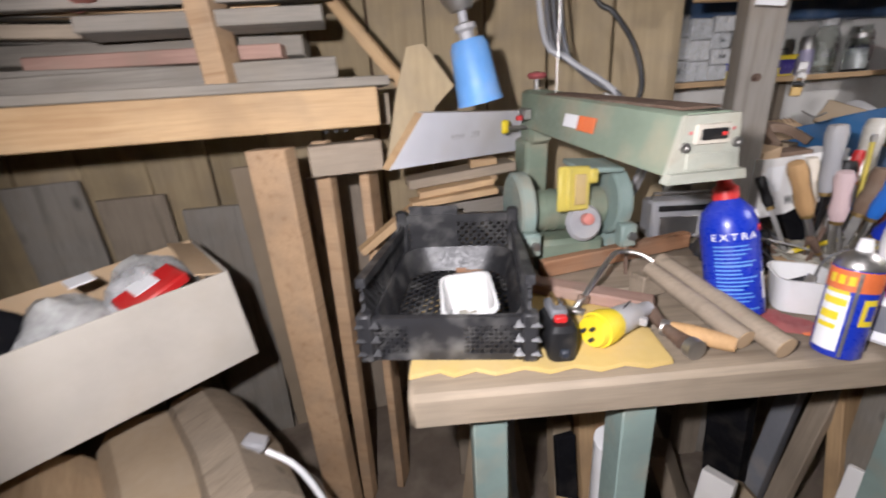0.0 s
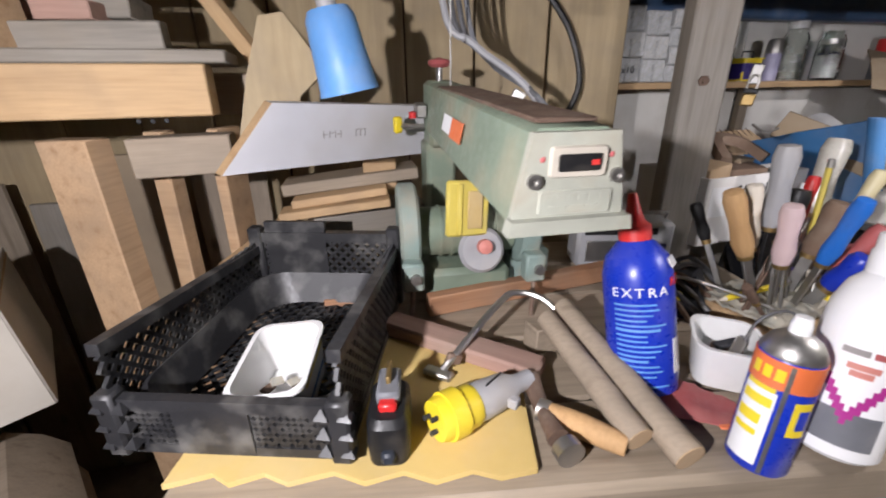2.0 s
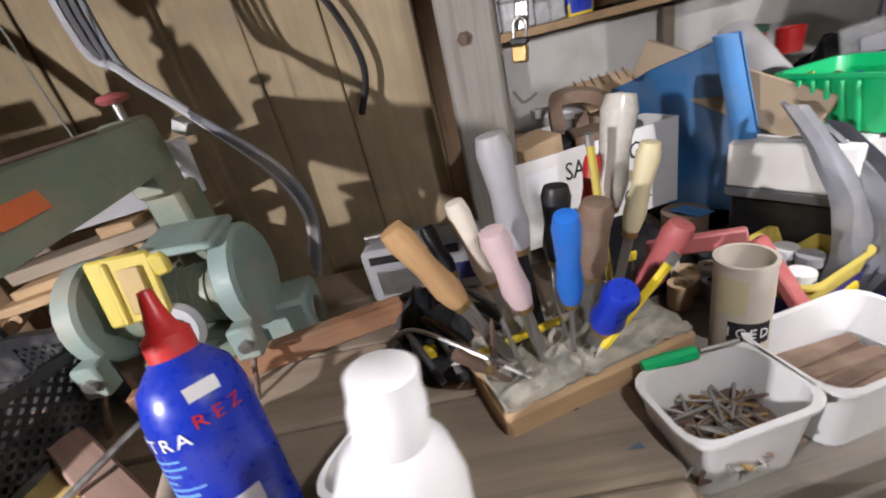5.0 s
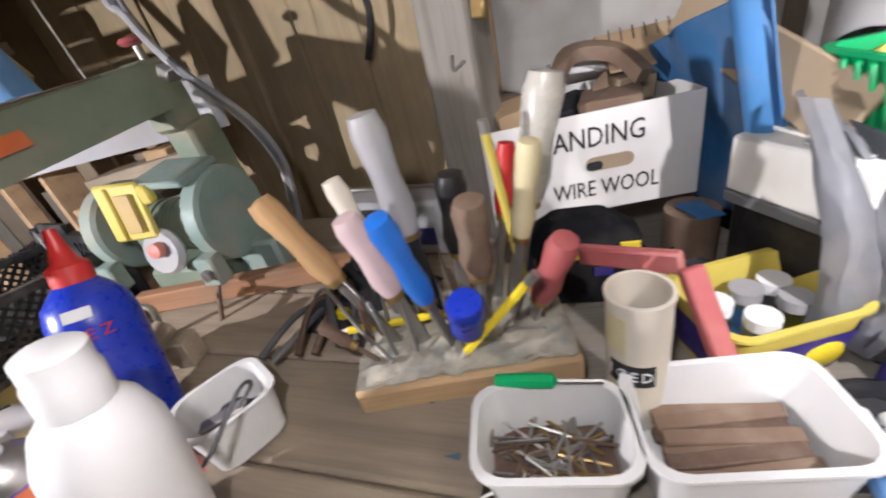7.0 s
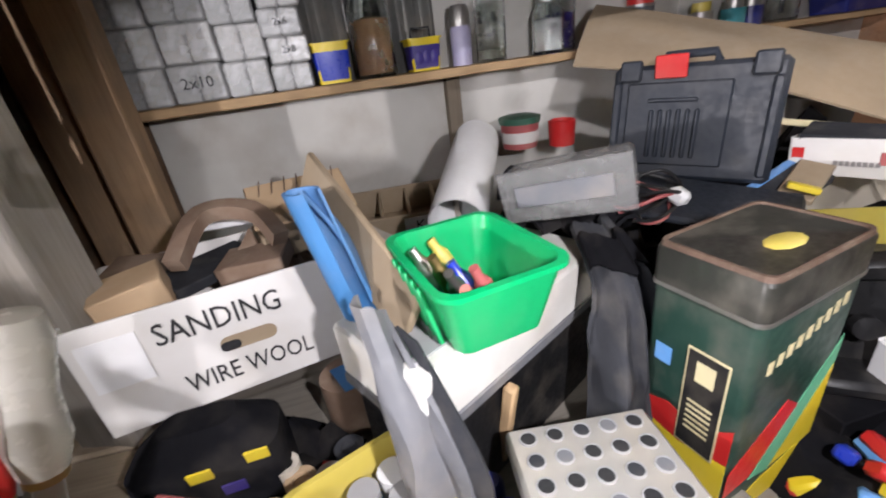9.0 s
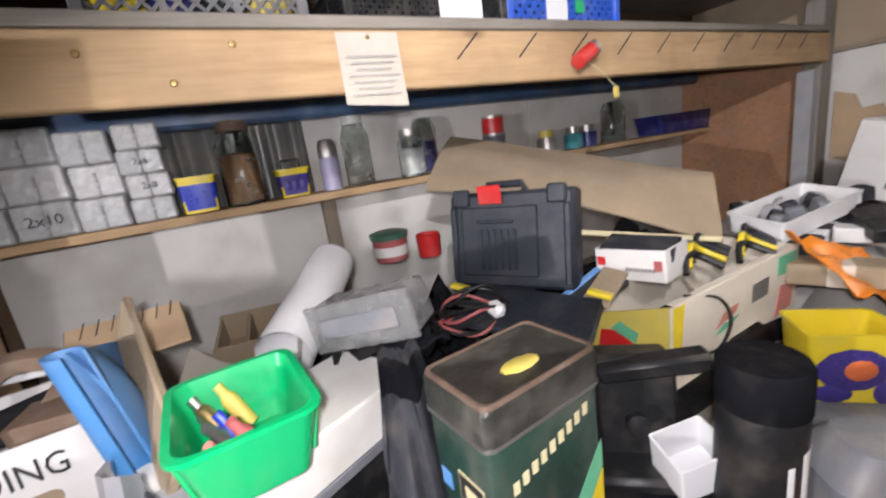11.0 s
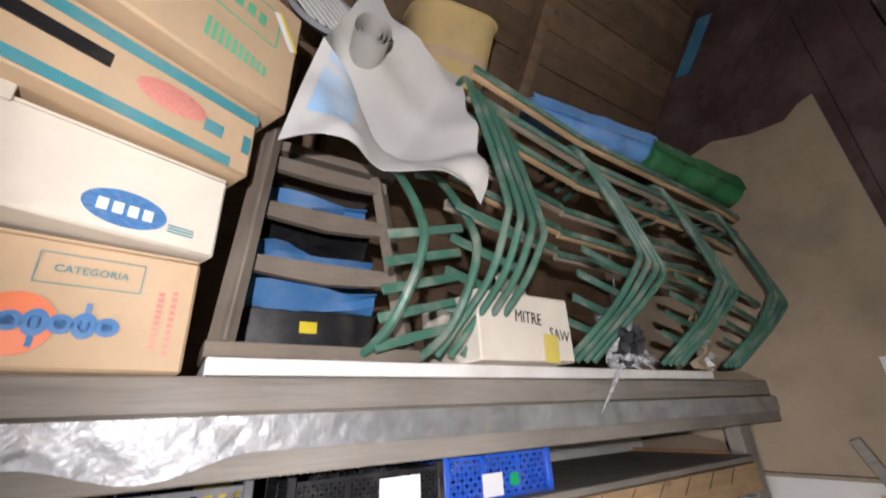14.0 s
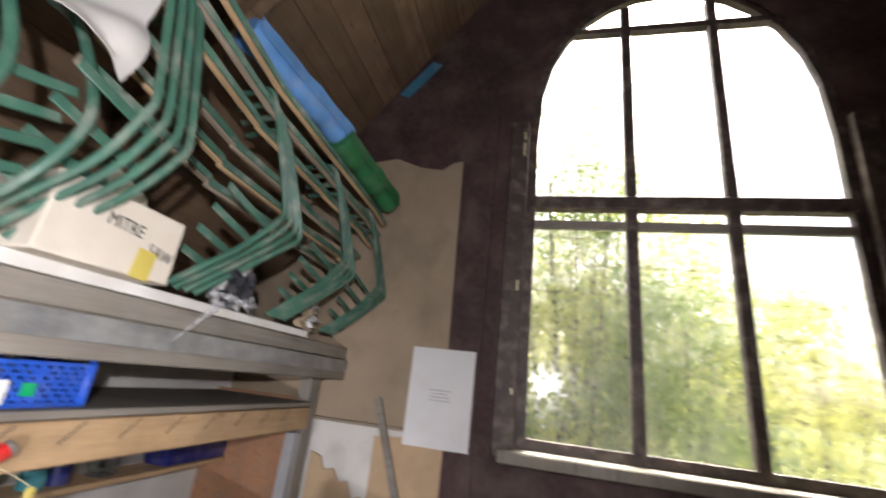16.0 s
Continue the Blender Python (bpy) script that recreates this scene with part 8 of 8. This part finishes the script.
hand_tool(bl(0.115, 0.06), (0.444, 0.573, 1.112), 0.07, 0.014, BROWN_POT, "chisel with a dark brown handle")
hand_tool(bl(0.13, 0.085), (0.46, 0.636, 1.13), 0.06, 0.008, RED, "screwdriver with a slim red handle", "screwdriver", cat="screwdriver")
hand_tool(bl(0.14, 0.055), (0.489, 0.583, 1.147), 0.075, 0.009, CREAM, "screwdriver with a cream handle", "screwdriver", cat="screwdriver")
hand_tool(bl(0.145, 0.085), (0.492, 0.652, 1.175), 0.10, 0.016, plain("cloudy_handle", (0.55, 0.53, 0.47), 0.25, scale=30, dust=0.3), "chisel with a thick cloudy clear handle")
hand_tool(bl(0.155, 0.05), (0.508, 0.572, 1.08), 0.07, 0.012, RED_DULL, "screwdriver with a dull red ribbed handle", "screwdriver", cat="screwdriver")
hand_tool(bl(0.03, 0.09), (0.30, 0.62, 1.10), 0.05, 0.008, BLACK, "small driver with a black handle", "screwdriver", cat="screwdriver")
hand_tool(bl(0.115, 0.095), (0.47, 0.66, 1.115), 0.05, 0.006, WHITE_PLASTIC, "slim knife blade with a white handle", "knife", cat="knife")
hand_tool(bl(0.02, 0.03), (0.315, 0.52, 1.03), 0.03, 0.006, RUST, "short rusty gouge stuck in the block", "gouge", RUST, "gouge")
rnd = random.Random(9)
for i in range(14):
    x, y = 0.008 + 0.17 * rnd.random(), 0.015 + 0.08 * rnd.random()
    f = bl(x, y, 0.061)
    o = thing("drill_bit", frame_along(f, f + Vector((0.02 * (rnd.random() - 0.5), 0.02 * (rnd.random() - 0.5), 0.05))) @ pose(0, 0, 0, 0, 90, 0), "thin rusty bit stuck in the block", "drill bit", "bits in the block")
    part("shank", lathe([(0, 0), (0.002, 0), (0.002, 0.03 + 0.03 * rnd.random()), (0, 0.06)], 6), RUST if i % 3 else STEEL, o)


def pencil(a, b, material, label):
    o = thing("pencil", frame_along(a, b) @ pose(0, 0, 0, 0, 90, 0), label, "pencil", "pencils on the block")
    ln = (Vector(b) - Vector(a)).length
    part("body", lathe([(0, 0.012), (0.0036, 0.012), (0.0036, ln), (0, ln)], 6), material, o)
    part("point", lathe([(0.0003, 0), (0.0034, 0.012)], 6), CARD_CREAM, o)
    part("ferrule", lathe([(0, ln), (0.0038, ln), (0.0038, ln + 0.01), (0, ln + 0.01)], 8), BRIGHT, o)
    return o


pencil(bl(0.09, 0.012, 0.066), (0.485, 0.545, 1.062), YELLOW, "yellow pencil leaning on the tools")
pencil(bl(-0.02, 0.06, 0.076), bl(0.09, 0.055, 0.080), YELLOW, "yellow pencil lying across the block")
pencil((0.465, 0.62, 0.99), (0.452, 0.612, 1.145), YELLOW_DULL, "upright yellow pencil among the tools")
solid("bent_wire", tube([(0.235, 0.60, 0.99), (0.27, 0.585, 1.012), (0.33, 0.545, 1.005), (0.37, 0.525, 0.99)], 0.0022, 6), STEEL, "bent steel wire reaching across the tools", "wire")
sc = thing("small_screwdriver", frame_along(bl(0.115, -0.012, 0.062), bl(0.175, -0.03, 0.068)), "short screwdriver with a clear green handle", "screwdriver")
part("handle", lathe([(0, 0), (0.005, 0), (0.006, 0.02), (0.0055, 0.042), (0, 0.045)], 8, m=ALONG), GREEN_TRAY, sc)
part("shaft", lathe([(0, 0.045), (0.002, 0.045), (0.002, 0.075), (0, 0.075)], 6, m=ALONG), STEEL, sc)
bh = thing("blue_handled_tool", frame_along((0.365, 0.462, TOPB + 0.02), (0.447, 0.478, TOPB + 0.024)), "tool with a turned slate-blue handle", "tool")
part("handle", lathe([(0, 0), (0.008, 0.002), (0.009, 0.02), (0.007, 0.035), (0.014, 0.055), (0.014, 0.075), (0.006, 0.084), (0, 0.084)], 16, m=ALONG), plain("slate_blue_handle", (0.03, 0.09, 0.17), 0.4, scale=30), bh)


def nail_tub(m, lx, ly, h, label, fill, n, seed):
    t = thing("plastic_tub", m, label, "tub", "tubs on the bench")
    part("tub", open_tub(lx, ly, h, 0.84, 0.018), TUB_WHITE, t)
    part("nail_layer", sheet(lambda u, v: ((u - 0.5) * lx * 0.86, (v - 0.5) * ly * 0.86, h * 0.34 + 0.008 * noise.noise((u * 5, v * 5, seed))), 10, 10, 0.004), fill[0], t, "layer of contents")
    r = random.Random(seed)
    for i in range(n):
        x, y = lx * 0.55 * (r.random() - 0.5), ly * 0.55 * (r.random() - 0.5)
        a = 180 * r.random()
        ln = fill[2] * (0.7 + 0.5 * r.random())
        part(fill[3], tube([(x - ln / 2 * math.cos(a), y - ln / 2 * math.sin(a), h * 0.38 + 0.006 * r.random()), (x + ln / 2 * math.cos(a), y + ln / 2 * math.sin(a), h * 0.38 + 0.012 * r.random())], fill[4], 5, smooth=False), fill[1][i % len(fill[1])], t)
    return t


nail_tub(pose(0.500, 0.4935, TOPB + 0.001, 0, 0, 14), 0.098, 0.068, 0.062, "white tub of mixed nails and screws", (RUST, (STEEL, BRASS, STEEL, RUST, BRIGHT), 0.05, "nail", 0.0013), 46, 21)
t2 = thing("plastic_tub", pose(0.607, 0.527, TOPB + 0.001, 0, 0, 16), "white tub packed with flat brown sticks", "tub", "tubs on the bench")
part("tub", open_tub(0.118, 0.078, 0.062, 0.86, 0.018), TUB_WHITE, t2)
for i in range(9):
    part("stick", box_bm(0.085, 0.011, 0.006, (0.002 * (i % 3), -0.03 + 0.0072 * i, 0.020 + 0.003 * (i % 2)), (4 * (i % 3 - 1), 2 * (i % 2), 3 * (i % 4 - 1.5)), bev=0.001), BROWN_POT if i % 3 else RUST, t2)

pt = thing("card_tube", pose(0.553, 0.566, TOPB + 0.001, 0, 0, 0), "cream cardboard drink tube, open at its top", "tube")
part("tube", lathe([(0, 0), (0.0215, 0), (0.0215, 0.118), (0.0225, 0.118), (0.0225, 0.121), (0.0195, 0.121), (0.0195, 0.004), (0, 0.004)], 26), CARD_CREAM, pt)
part("inside", lathe([(0, 0.085), (0.0192, 0.085), (0.0192, 0.086), (0, 0.086)], 20), BLACK, pt, "dark contents")
fp = face_angle(pt, (0.5, 0.32, 1.2))
part("label", arc_patch(0.0219, fp - 42, fp + 42, 0.05, 0.07), INK, pt, "black label")
part("yellow_wash", arc_patch(0.0217, fp - 70, fp - 10, 0.078, 0.11), CREAM, pt, "faded yellow print")
wrapped("ICED", 0.013, WHITE_PLASTIC, pt, 0.0222, 0.06, fp - 6, 0.85)

# red frame, yellow tub of jars, abrasive rolls, black cloth
rf = thing("picture_frame", pose(0, 0, 0), "dull red painted wooden frame", "frame")
plank("rail", (0.51, 0.645, 1.01), (0.585, 0.612, 1.025), 0.01, 0.018, RED_DULL, parent=rf)
plank("rail", (0.585, 0.612, 1.03), (0.610, 0.575, 0.965), 0.018, 0.01, RED_DULL, parent=rf)
yt = thing("food_tub", pose(0.642, 0.640, TOPB + 0.001, 0, 0, 28), "yellow and blue tub holding small glass jars", "tub")
part("tub", open_tub(0.105, 0.085, 0.068, 0.82, 0.016), YELLOW_DULL, yt)
part("band", loft(new_bm(), [rr(0.092, 0.0752, 0.014, 0.01), rr(0.1045, 0.085, 0.016, 0.05)], False, False), PURPLE, yt, "blue printed band")
for s in (-0.25, 0.2):
    part("motif", lathe([(0.5, 0), (0.47, 0.0008)], 12), YELLOW, yt, "yellow shape", front_of(s * 0.1, 0.03, -0.0412) @ Matrix.Diagonal((0.032, 0.026, 1, 1)))
for i, (x, y) in enumerate(((-0.026, 0.012), (0.004, 0.018), (-0.008, -0.014), (0.028, -0.004), (0.03, 0.02))):
    part("jar", lathe([(0, 0.008), (0.012, 0.008), (0.012, 0.046), (0, 0.046)], 14), GLASS if i % 2 else STEEL, yt, "small jar", pose(x, y, 0))
    part("jar_lid", lathe([(0, 0.046), (0.0125, 0.046), (0.0125, 0.056), (0, 0.056)], 14), WHITE_PLASTIC if i % 2 == 0 else LIGHT_GREY, yt, "white lid", pose(x, y, 0))
for i, (x, y, r, h, mt) in enumerate(((0.613, 0.79, 0.028, 0.062, BROWN_POT), (0.575, 0.70, 0.014, 0.03, CARD), (0.60, 0.70, 0.013, 0.03, CARD_CREAM), (0.555, 0.675, 0.013, 0.03, CARD), (0.592, 0.675, 0.013, 0.026, GREY_PLASTIC), (0.615, 0.725, 0.014, 0.03, CLOTH_GREY), (0.56, 0.715, 0.012, 0.035, CARD_CREAM))):
    o = thing("abrasive_roll", pose(x, y, TOPB + 0.001, 0, 0, 0), "brown roll of abrasive paper" if i == 0 else "small round sanding drum", "roll", "abrasive rolls")
    part("roll", lathe([(0, 0), (r, 0), (r, h), (r * 0.55, h), (r * 0.5, h - 0.004), (0, h - 0.004)], 18), mt, o)
    if i == 0:
        part("blue_flap", box_bm(0.03, 0.04, 0.0015, (0.006, -0.006, h), (0, 6, 30), bev=0), MID_BLUE, o, "blue paper flap")
solid("red_strip", box_bm(0.11, 0.006, 0.012, (0.56, 0.735, TOPB + 0.001), (0, 0, -14)), RED, "red plastic strip beside the drums", "strip")
bp = thing("tool_pouch", pose(0.50, 0.725, TOPB + 0.05, 0, 0, 10), "black tool pouch with yellow marks", "pouch")
part("pouch", loft(new_bm(), [rr(0.13, 0.07, 0.02, -0.045), rr(0.12, 0.065, 0.02, 0.02), rr(0.06, 0.03, 0.012, 0.045)]), CLOTH_BLACK, bp)
for x, z, mt in ((0.0, 0.01, YELLOW), (0.045, 0.015, YELLOW), (0.02, -0.012, PURPLE)):
    part("mark", box_bm(0.018, 0.002, 0.012, (x, -0.0335, z), (10, 0, 0), bev=0), mt, bp)
for i, (x, mt) in enumerate(((0.69, SKY_BLUE), (0.712, WHITE_PLASTIC), (0.74, GREY_PLASTIC))):
    o = thing("squeeze_tube", pose(x, 0.535, TOPB + 0.012, 0, 0, 6 * i), "flat squeezed tube of paste", "tube", "tubes on the bench")
    part("tube", loft(new_bm(), [[(p[0], -0.05, p[1]) for p in ring(0.012, 0, 14)], [(p[0], 0.02, p[1]) for p in ring(0.011, 0, 14)], [(p[0] * 0.5, 0.03, p[1] * 0.5) for p in ring(0.011, 0, 14)]]), mt, o)
    part("cap", loft(new_bm(), [[(p[0], 0.03, p[1]) for p in ring(0.008, 0, 12)], [(p[0], 0.044, p[1]) for p in ring(0.007, 0, 12)]]), WHITE_PLASTIC, o)
    part("print_patch", box_bm(0.012, 0.03, 0.002, (0, -0.015, 0.0105), bev=0), ORANGE if i == 0 else NAVY, o)
crumple("grey_mat", 0.66, 0.86, 0.53, 0.62, TOPB, 0.02, CLOTH_GREY, "dark grey rubber mat on the bench", 12.2, "mat")
PLACE = BENCH
for i in range(5):
    o = thing("pliers", pose(0.215 + 0.02 * i, 0.62 + 0.018 * i, TOPA + 0.001, 0, 0, 20 * i), "rusty pliers in a dusty heap", "pliers", "rusty tools behind the bottle")
    part("jaw", box_bm(0.02, 0.012, 0.014, (0, 0.05, 0.01), bev=0.003), RUST, o)
    for s in (-1, 1):
        part("arm", tube([(0.004 * s, 0.045, 0.016), (0.014 * s, 0.0, 0.02 + 0.01 * i), (0.01 * s, -0.06, 0.012)], 0.004, 7), RUST if i % 2 else CABLE, o)
solid("yellow_bit", box_bm(0.016, 0.012, 0.02, (0.262, 0.64, 0.93), (0, 10, 20), bev=0.003), YELLOW, "small yellow plastic clip", "clip")
crumple("rag", 0.20, 0.33, 0.62, 0.76, TOPA, 0.07, CLOTH_GREY, "dark dusty rag behind the bottle", 9.4, "rag")

# ---------------------------------------------------------------- left carton and what stands under the benches
PLACE = BENCH
CARTON_GREY = plain("dull_cream_cardboard", (0.44, 0.405, 0.35), 0.85, var=0.14, scale=20, dust=0.3)
lb = thing("cardboard_box", frame_along((-0.80, 0.17, 0.80), (-0.605, 0.42, 0.83)), "open cream cardboard box of wrapped packets", "box")
LB = 0.32
part("front_panel", box_bm(LB + 0.25, 0.004, 0.168, (LB / 2 - 0.125, 0, 0), bev=0.001), CARTON_GREY, lb)
part("end_panel", box_bm(0.004, 0.26, 0.168, (LB, 0.13, 0), bev=0.001), CARTON_GREY, lb)
part("back_panel", box_bm(LB + 0.25, 0.004, 0.168, (LB / 2 - 0.125, 0.26, 0), bev=0.001), CARD, lb)
part("base", box_bm(LB + 0.25, 0.26, 0.004, (LB / 2 - 0.125, 0.13, 0), bev=0), CARD, lb)
part("flap", box_bm(0.05, 0.24, 0.003, (LB - 0.02, 0.13, 0.166), (0, 20, 0), bev=0), CARD, lb)
for i, (x, y, mt, s) in enumerate(((0.10, 0.10, FILM_LID, 1), (0.20, 0.12, FILM, 2), (0.02, 0.1, CLOTH_BLACK, 3), (0.22, 0.18, FILM_LID, 4))):
    part("packet", sheet(lambda u, v, x=x, y=y, s=s: (x - 0.08 + 0.16 * u, y - 0.08 + 0.16 * v, 0.10 + 0.09 * math.sin(math.pi * u) * math.sin(math.pi * v) + wobble((u, v, s), 4, 0.03)), 12, 12, 0.002), mt, lb, "crumpled packet")
part("red_packet", box_bm(0.10, 0.06, 0.02, (0.22, 0.07, 0.148), (12, -14, 12), bev=0.004), RED, lb, "red packet with a white label")
part("packet_label", box_bm(0.04, 0.035, 0.002, (0.21, 0.07, 0.170), (12, -14, 12), bev=0), PAPER, lb, "white label")
part("packet_label", box_bm(0.035, 0.035, 0.002, (0.14, 0.11, 0.198), (8, 0, 12), bev=0), PAPER, lb, "white label")
st = thing("log_stack", pose(-0.70, 0.36, FL, 0, 0, 52), "stack of split and sawn log ends under the carton", "logs")
rnd = random.Random(4)
for i in range(16):
    z, x = 0.115 * (i // 4), -0.40 + 0.135 * (i % 4) + 0.03 * rnd.random()
    ln, rad = 0.26 + 0.08 * rnd.random(), 0.062 + 0.012 * rnd.random()
    y = -0.03 * (i // 4 == 3) - 0.05 * rnd.random()
    pts = [(rad * (0.85 + 0.3 * rnd.random()) * math.cos(2 * math.pi * k / 9), rad * 0.9 * (0.85 + 0.25 * rnd.random()) * math.sin(2 * math.pi * k / 9)) for k in range(9)]
    part("log", loft(new_bm(), [[(x + p, y - 0.14, z + 0.056 + q) for p, q in pts], [(x + p * 1.06 + 0.01, y, z + 0.056 + q * 1.05) for p, q in pts], [(x + p, y - 0.14 + ln, z + 0.056 + q) for p, q in pts]]), (OLD_X, CARD_DULL, PINE_Y, CARD_DULL)[(i * 3 + i // 4) % 4], st, "grey-brown log")
ck = thing("power_cable", pose(0, 0, 0), "white cord with a grey plug", "cord")
part("cord", tube([(-0.56, 0.33, 0.70), (-0.50, 0.33, 0.66), (-0.42, 0.30, 0.55), (-0.36, 0.27, 0.42)], 0.005, 7), WHITE_PLASTIC, ck)
part("plug", box_bm(0.04, 0.03, 0.02, (-0.585, 0.335, 0.70), (0, 20, 10), bev=0.005), LIGHT_GREY, ck)
rnd = random.Random(8)
for i in range(34):
    x, y = -0.25 + 0.95 * rnd.random(), 0.42 + 0.3 * rnd.random()
    h = 0.38 + 0.38 * rnd.random()
    mt = (OLD_X, CARD_DULL, PINE, GREY_PLASTIC, CARD_WHITE, CLOTH_BLACK, OLD_Z)[i % 7]
    plank("offcut", (x, y, FL), (x + 0.25 * (rnd.random() - 0.5), y + 0.15 * (rnd.random() - 0.3), h), 0.03 + 0.05 * rnd.random(), 0.015 + 0.03 * rnd.random(), mt, "mixed offcut leaning under the bench", "timber", "offcuts under the bench")
wc = thing("white_cylinder", pose(0.02, 0.42, FL), "white plastic drainpipe length under the bench", "pipe")
part("pipe", lathe([(0.035, 0), (0.038, 0), (0.038, 0.45), (0.035, 0.45)], 20), WHITE_PLASTIC, wc)
sx = thing("small_table", pose(0.55, 0.30, FL), "low light wooden table beneath the bench", "table")
part("tabletop", box_bm(0.34, 0.3, 0.02, (0, 0, 0.50 - FL)), PINE, sx)
for a in (-0.14, 0.14):
    for b in (-0.12, 0.12):
        part("leg", box_bm(0.025, 0.025, 0.50 - FL, (a, b, 0)), PINE_Z, sx)
wsb = thing("white_carton", pose(0.56, 0.34, 0.521, 0, 0, 12), "white carton on the low table", "box")
part("body", box_bm(0.2, 0.14, 0.10, bev=0.004), CARD_WHITE, wsb)
part("flap", box_bm(0.2, 0.07, 0.003, (0, -0.03, 0.101), (4, 0, 0), bev=0), CARD_WHITE, wsb)

# ---------------------------------------------------------------- outside the window
PLACE = GARDEN
solid("ground", box_bm(300, 300, 0.1, (100, 0, -0.1), bev=0), GRASS, "rough grass around the shed", "ground", kind="structure")
rnd = random.Random(17)


def leaf_cloud(name, clumps, n, size, label, material):
    verts, faces = [], []
    for cx, cy, cz, rx, ry, rz in clumps:
        for _ in range(n):
            a, b, c = rnd.gauss(0, 0.45), rnd.gauss(0, 0.45), rnd.gauss(0, 0.45)
            p = Vector((cx + rx * a, cy + ry * b, cz + rz * c))
            u = Vector((rnd.uniform(-1, 1), rnd.uniform(-1, 1), rnd.uniform(-1, 1))).normalized()
            v = u.orthogonal().normalized()
            s = size * rnd.uniform(0.6, 1.4)
            k = len(verts)
            verts += [p - u * s, p + v * s * 0.35, p + u * s, p - v * s * 0.35]
            faces.append((k, k + 1, k + 2, k + 3))
    me = bpy.data.meshes.new(name)
    me.from_pydata([tuple(v) for v in verts], [], faces)
    me.materials.append(material)
    return me


def bush(name, x, y, h, w, n, dens, label, mat_leaf):
    o = thing(name, pose(x, y, 0), label, "tree", "trees outside the window")
    for k in range(n):
        a = rnd.uniform(-0.5, 0.5) * w
        b = rnd.uniform(-0.3, 0.3) * w
        hh = h * rnd.uniform(0.75, 1.0)
        part("stem", tube([(a * 0.3, b * 0.3, 0), (a * 0.7, b * 0.6, hh * 0.35), (a, b, hh * 0.7), (a * 1.25, b * 1.2, hh)], lambda s: 0.022 * (1.1 - s), 6), BARK, o)
    cl_ = []
    for k in range(dens):
        t = rnd.random()
        cl_.append((rnd.uniform(-0.6, 0.6) * w * (1.2 - 0.6 * t), rnd.uniform(-0.6, 0.6) * w * (1.2 - 0.6 * t), h * (0.12 + 0.88 * t), 0.28, 0.28, 0.34))
    ob = new("crown", leaf_cloud("crown", cl_, 70, 0.035, label, mat_leaf))
    ob.parent = o
    tagged(ob, kind="stuff")


def leafy(name, col):
    """A leaf that lets part of the daylight through."""
    m = plain(name, col, 0.6, var=0.5, scale=2, dust=0.4, dustcol=(0.36, 0.34, 0.06))
    t = m.node_tree
    tr_ = t.nodes.new("ShaderNodeBsdfTranslucent")
    tr_.inputs[0].default_value = (*shade(col, 2.2), 1)
    mx = t.nodes.new("ShaderNodeMixShader")
    mx.inputs[0].default_value = 0.5
    out = t.nodes["Material Output"]
    t.links.new(t.nodes["Principled BSDF"].outputs[0], mx.inputs[1])
    t.links.new(tr_.outputs[0], mx.inputs[2])
    t.links.new(mx.outputs[0], out.inputs[0])
    return m


LEAF = leafy("green_leaf", (0.15, 0.20, 0.065))
LEAF2 = leafy("yellow_green_leaf", (0.34, 0.34, 0.10))
bush("young_tree", 5.2, 1.5, 3.6, 1.3, 7, 110, "slender young tree with thin green leaves", LEAF)
bush("young_tree", 6.0, 0.5, 3.75, 1.5, 7, 120, "slender young tree with yellowing leaves", LEAF2)
bush("young_tree", 5.0, 0.36, 4.6, 0.9, 9, 140, "tall young tree with green leaves", LEAF)
bush("young_tree", 5.4, -0.05, 3.9, 1.0, 8, 80, "tall young tree with thin green leaves", LEAF)
bush("young_tree", 7.0, -0.9, 5.0, 1.8, 8, 200, "slender young tree with pale yellow leaves", LEAF2)
bush("young_tree", 8.0, 1.8, 4.4, 1.9, 6, 130, "bushy young tree with pale leaves", LEAF2)
bush("young_tree", 8.5, -2.2, 5.0, 2.2, 6, 130, "bushy young tree with yellow-green leaves", LEAF2)
bush("young_tree", 9.0, 4.0, 5.0, 2.2, 6, 130, "bushy young tree with green leaves", LEAF)
for yy, mm in ((-1.6, LEAF2), (-0.5, LEAF), (0.6, LEAF2), (1.7, LEAF), (2.9, LEAF2)):
    bush("hedge_shrub", 4.9 + 0.2 * abs(yy), yy, 2.35, 1.3, 6, 90, "leafy shrub in the hedge outside the window", mm)
bush("young_tree", 10.0, 0.2, 4.8, 2.6, 6, 150, "wide bushy tree with pale green leaves", LEAF2)
fn_ = thing("wire_fence", pose(4.4, 0, 0), "plain wire fence outside", "fence")
for z in (2.05, 2.3, 2.55):
    part("wire", tube([(0, -3, z), (0, 4, z + 0.04)], 0.004, 5, smooth=False), RUST, fn_)
for y in (-2.6, 3.4):
    part("post", box_bm(0.08, 0.08, 2.7, (0, y, 0)), OLD_Z, fn_)
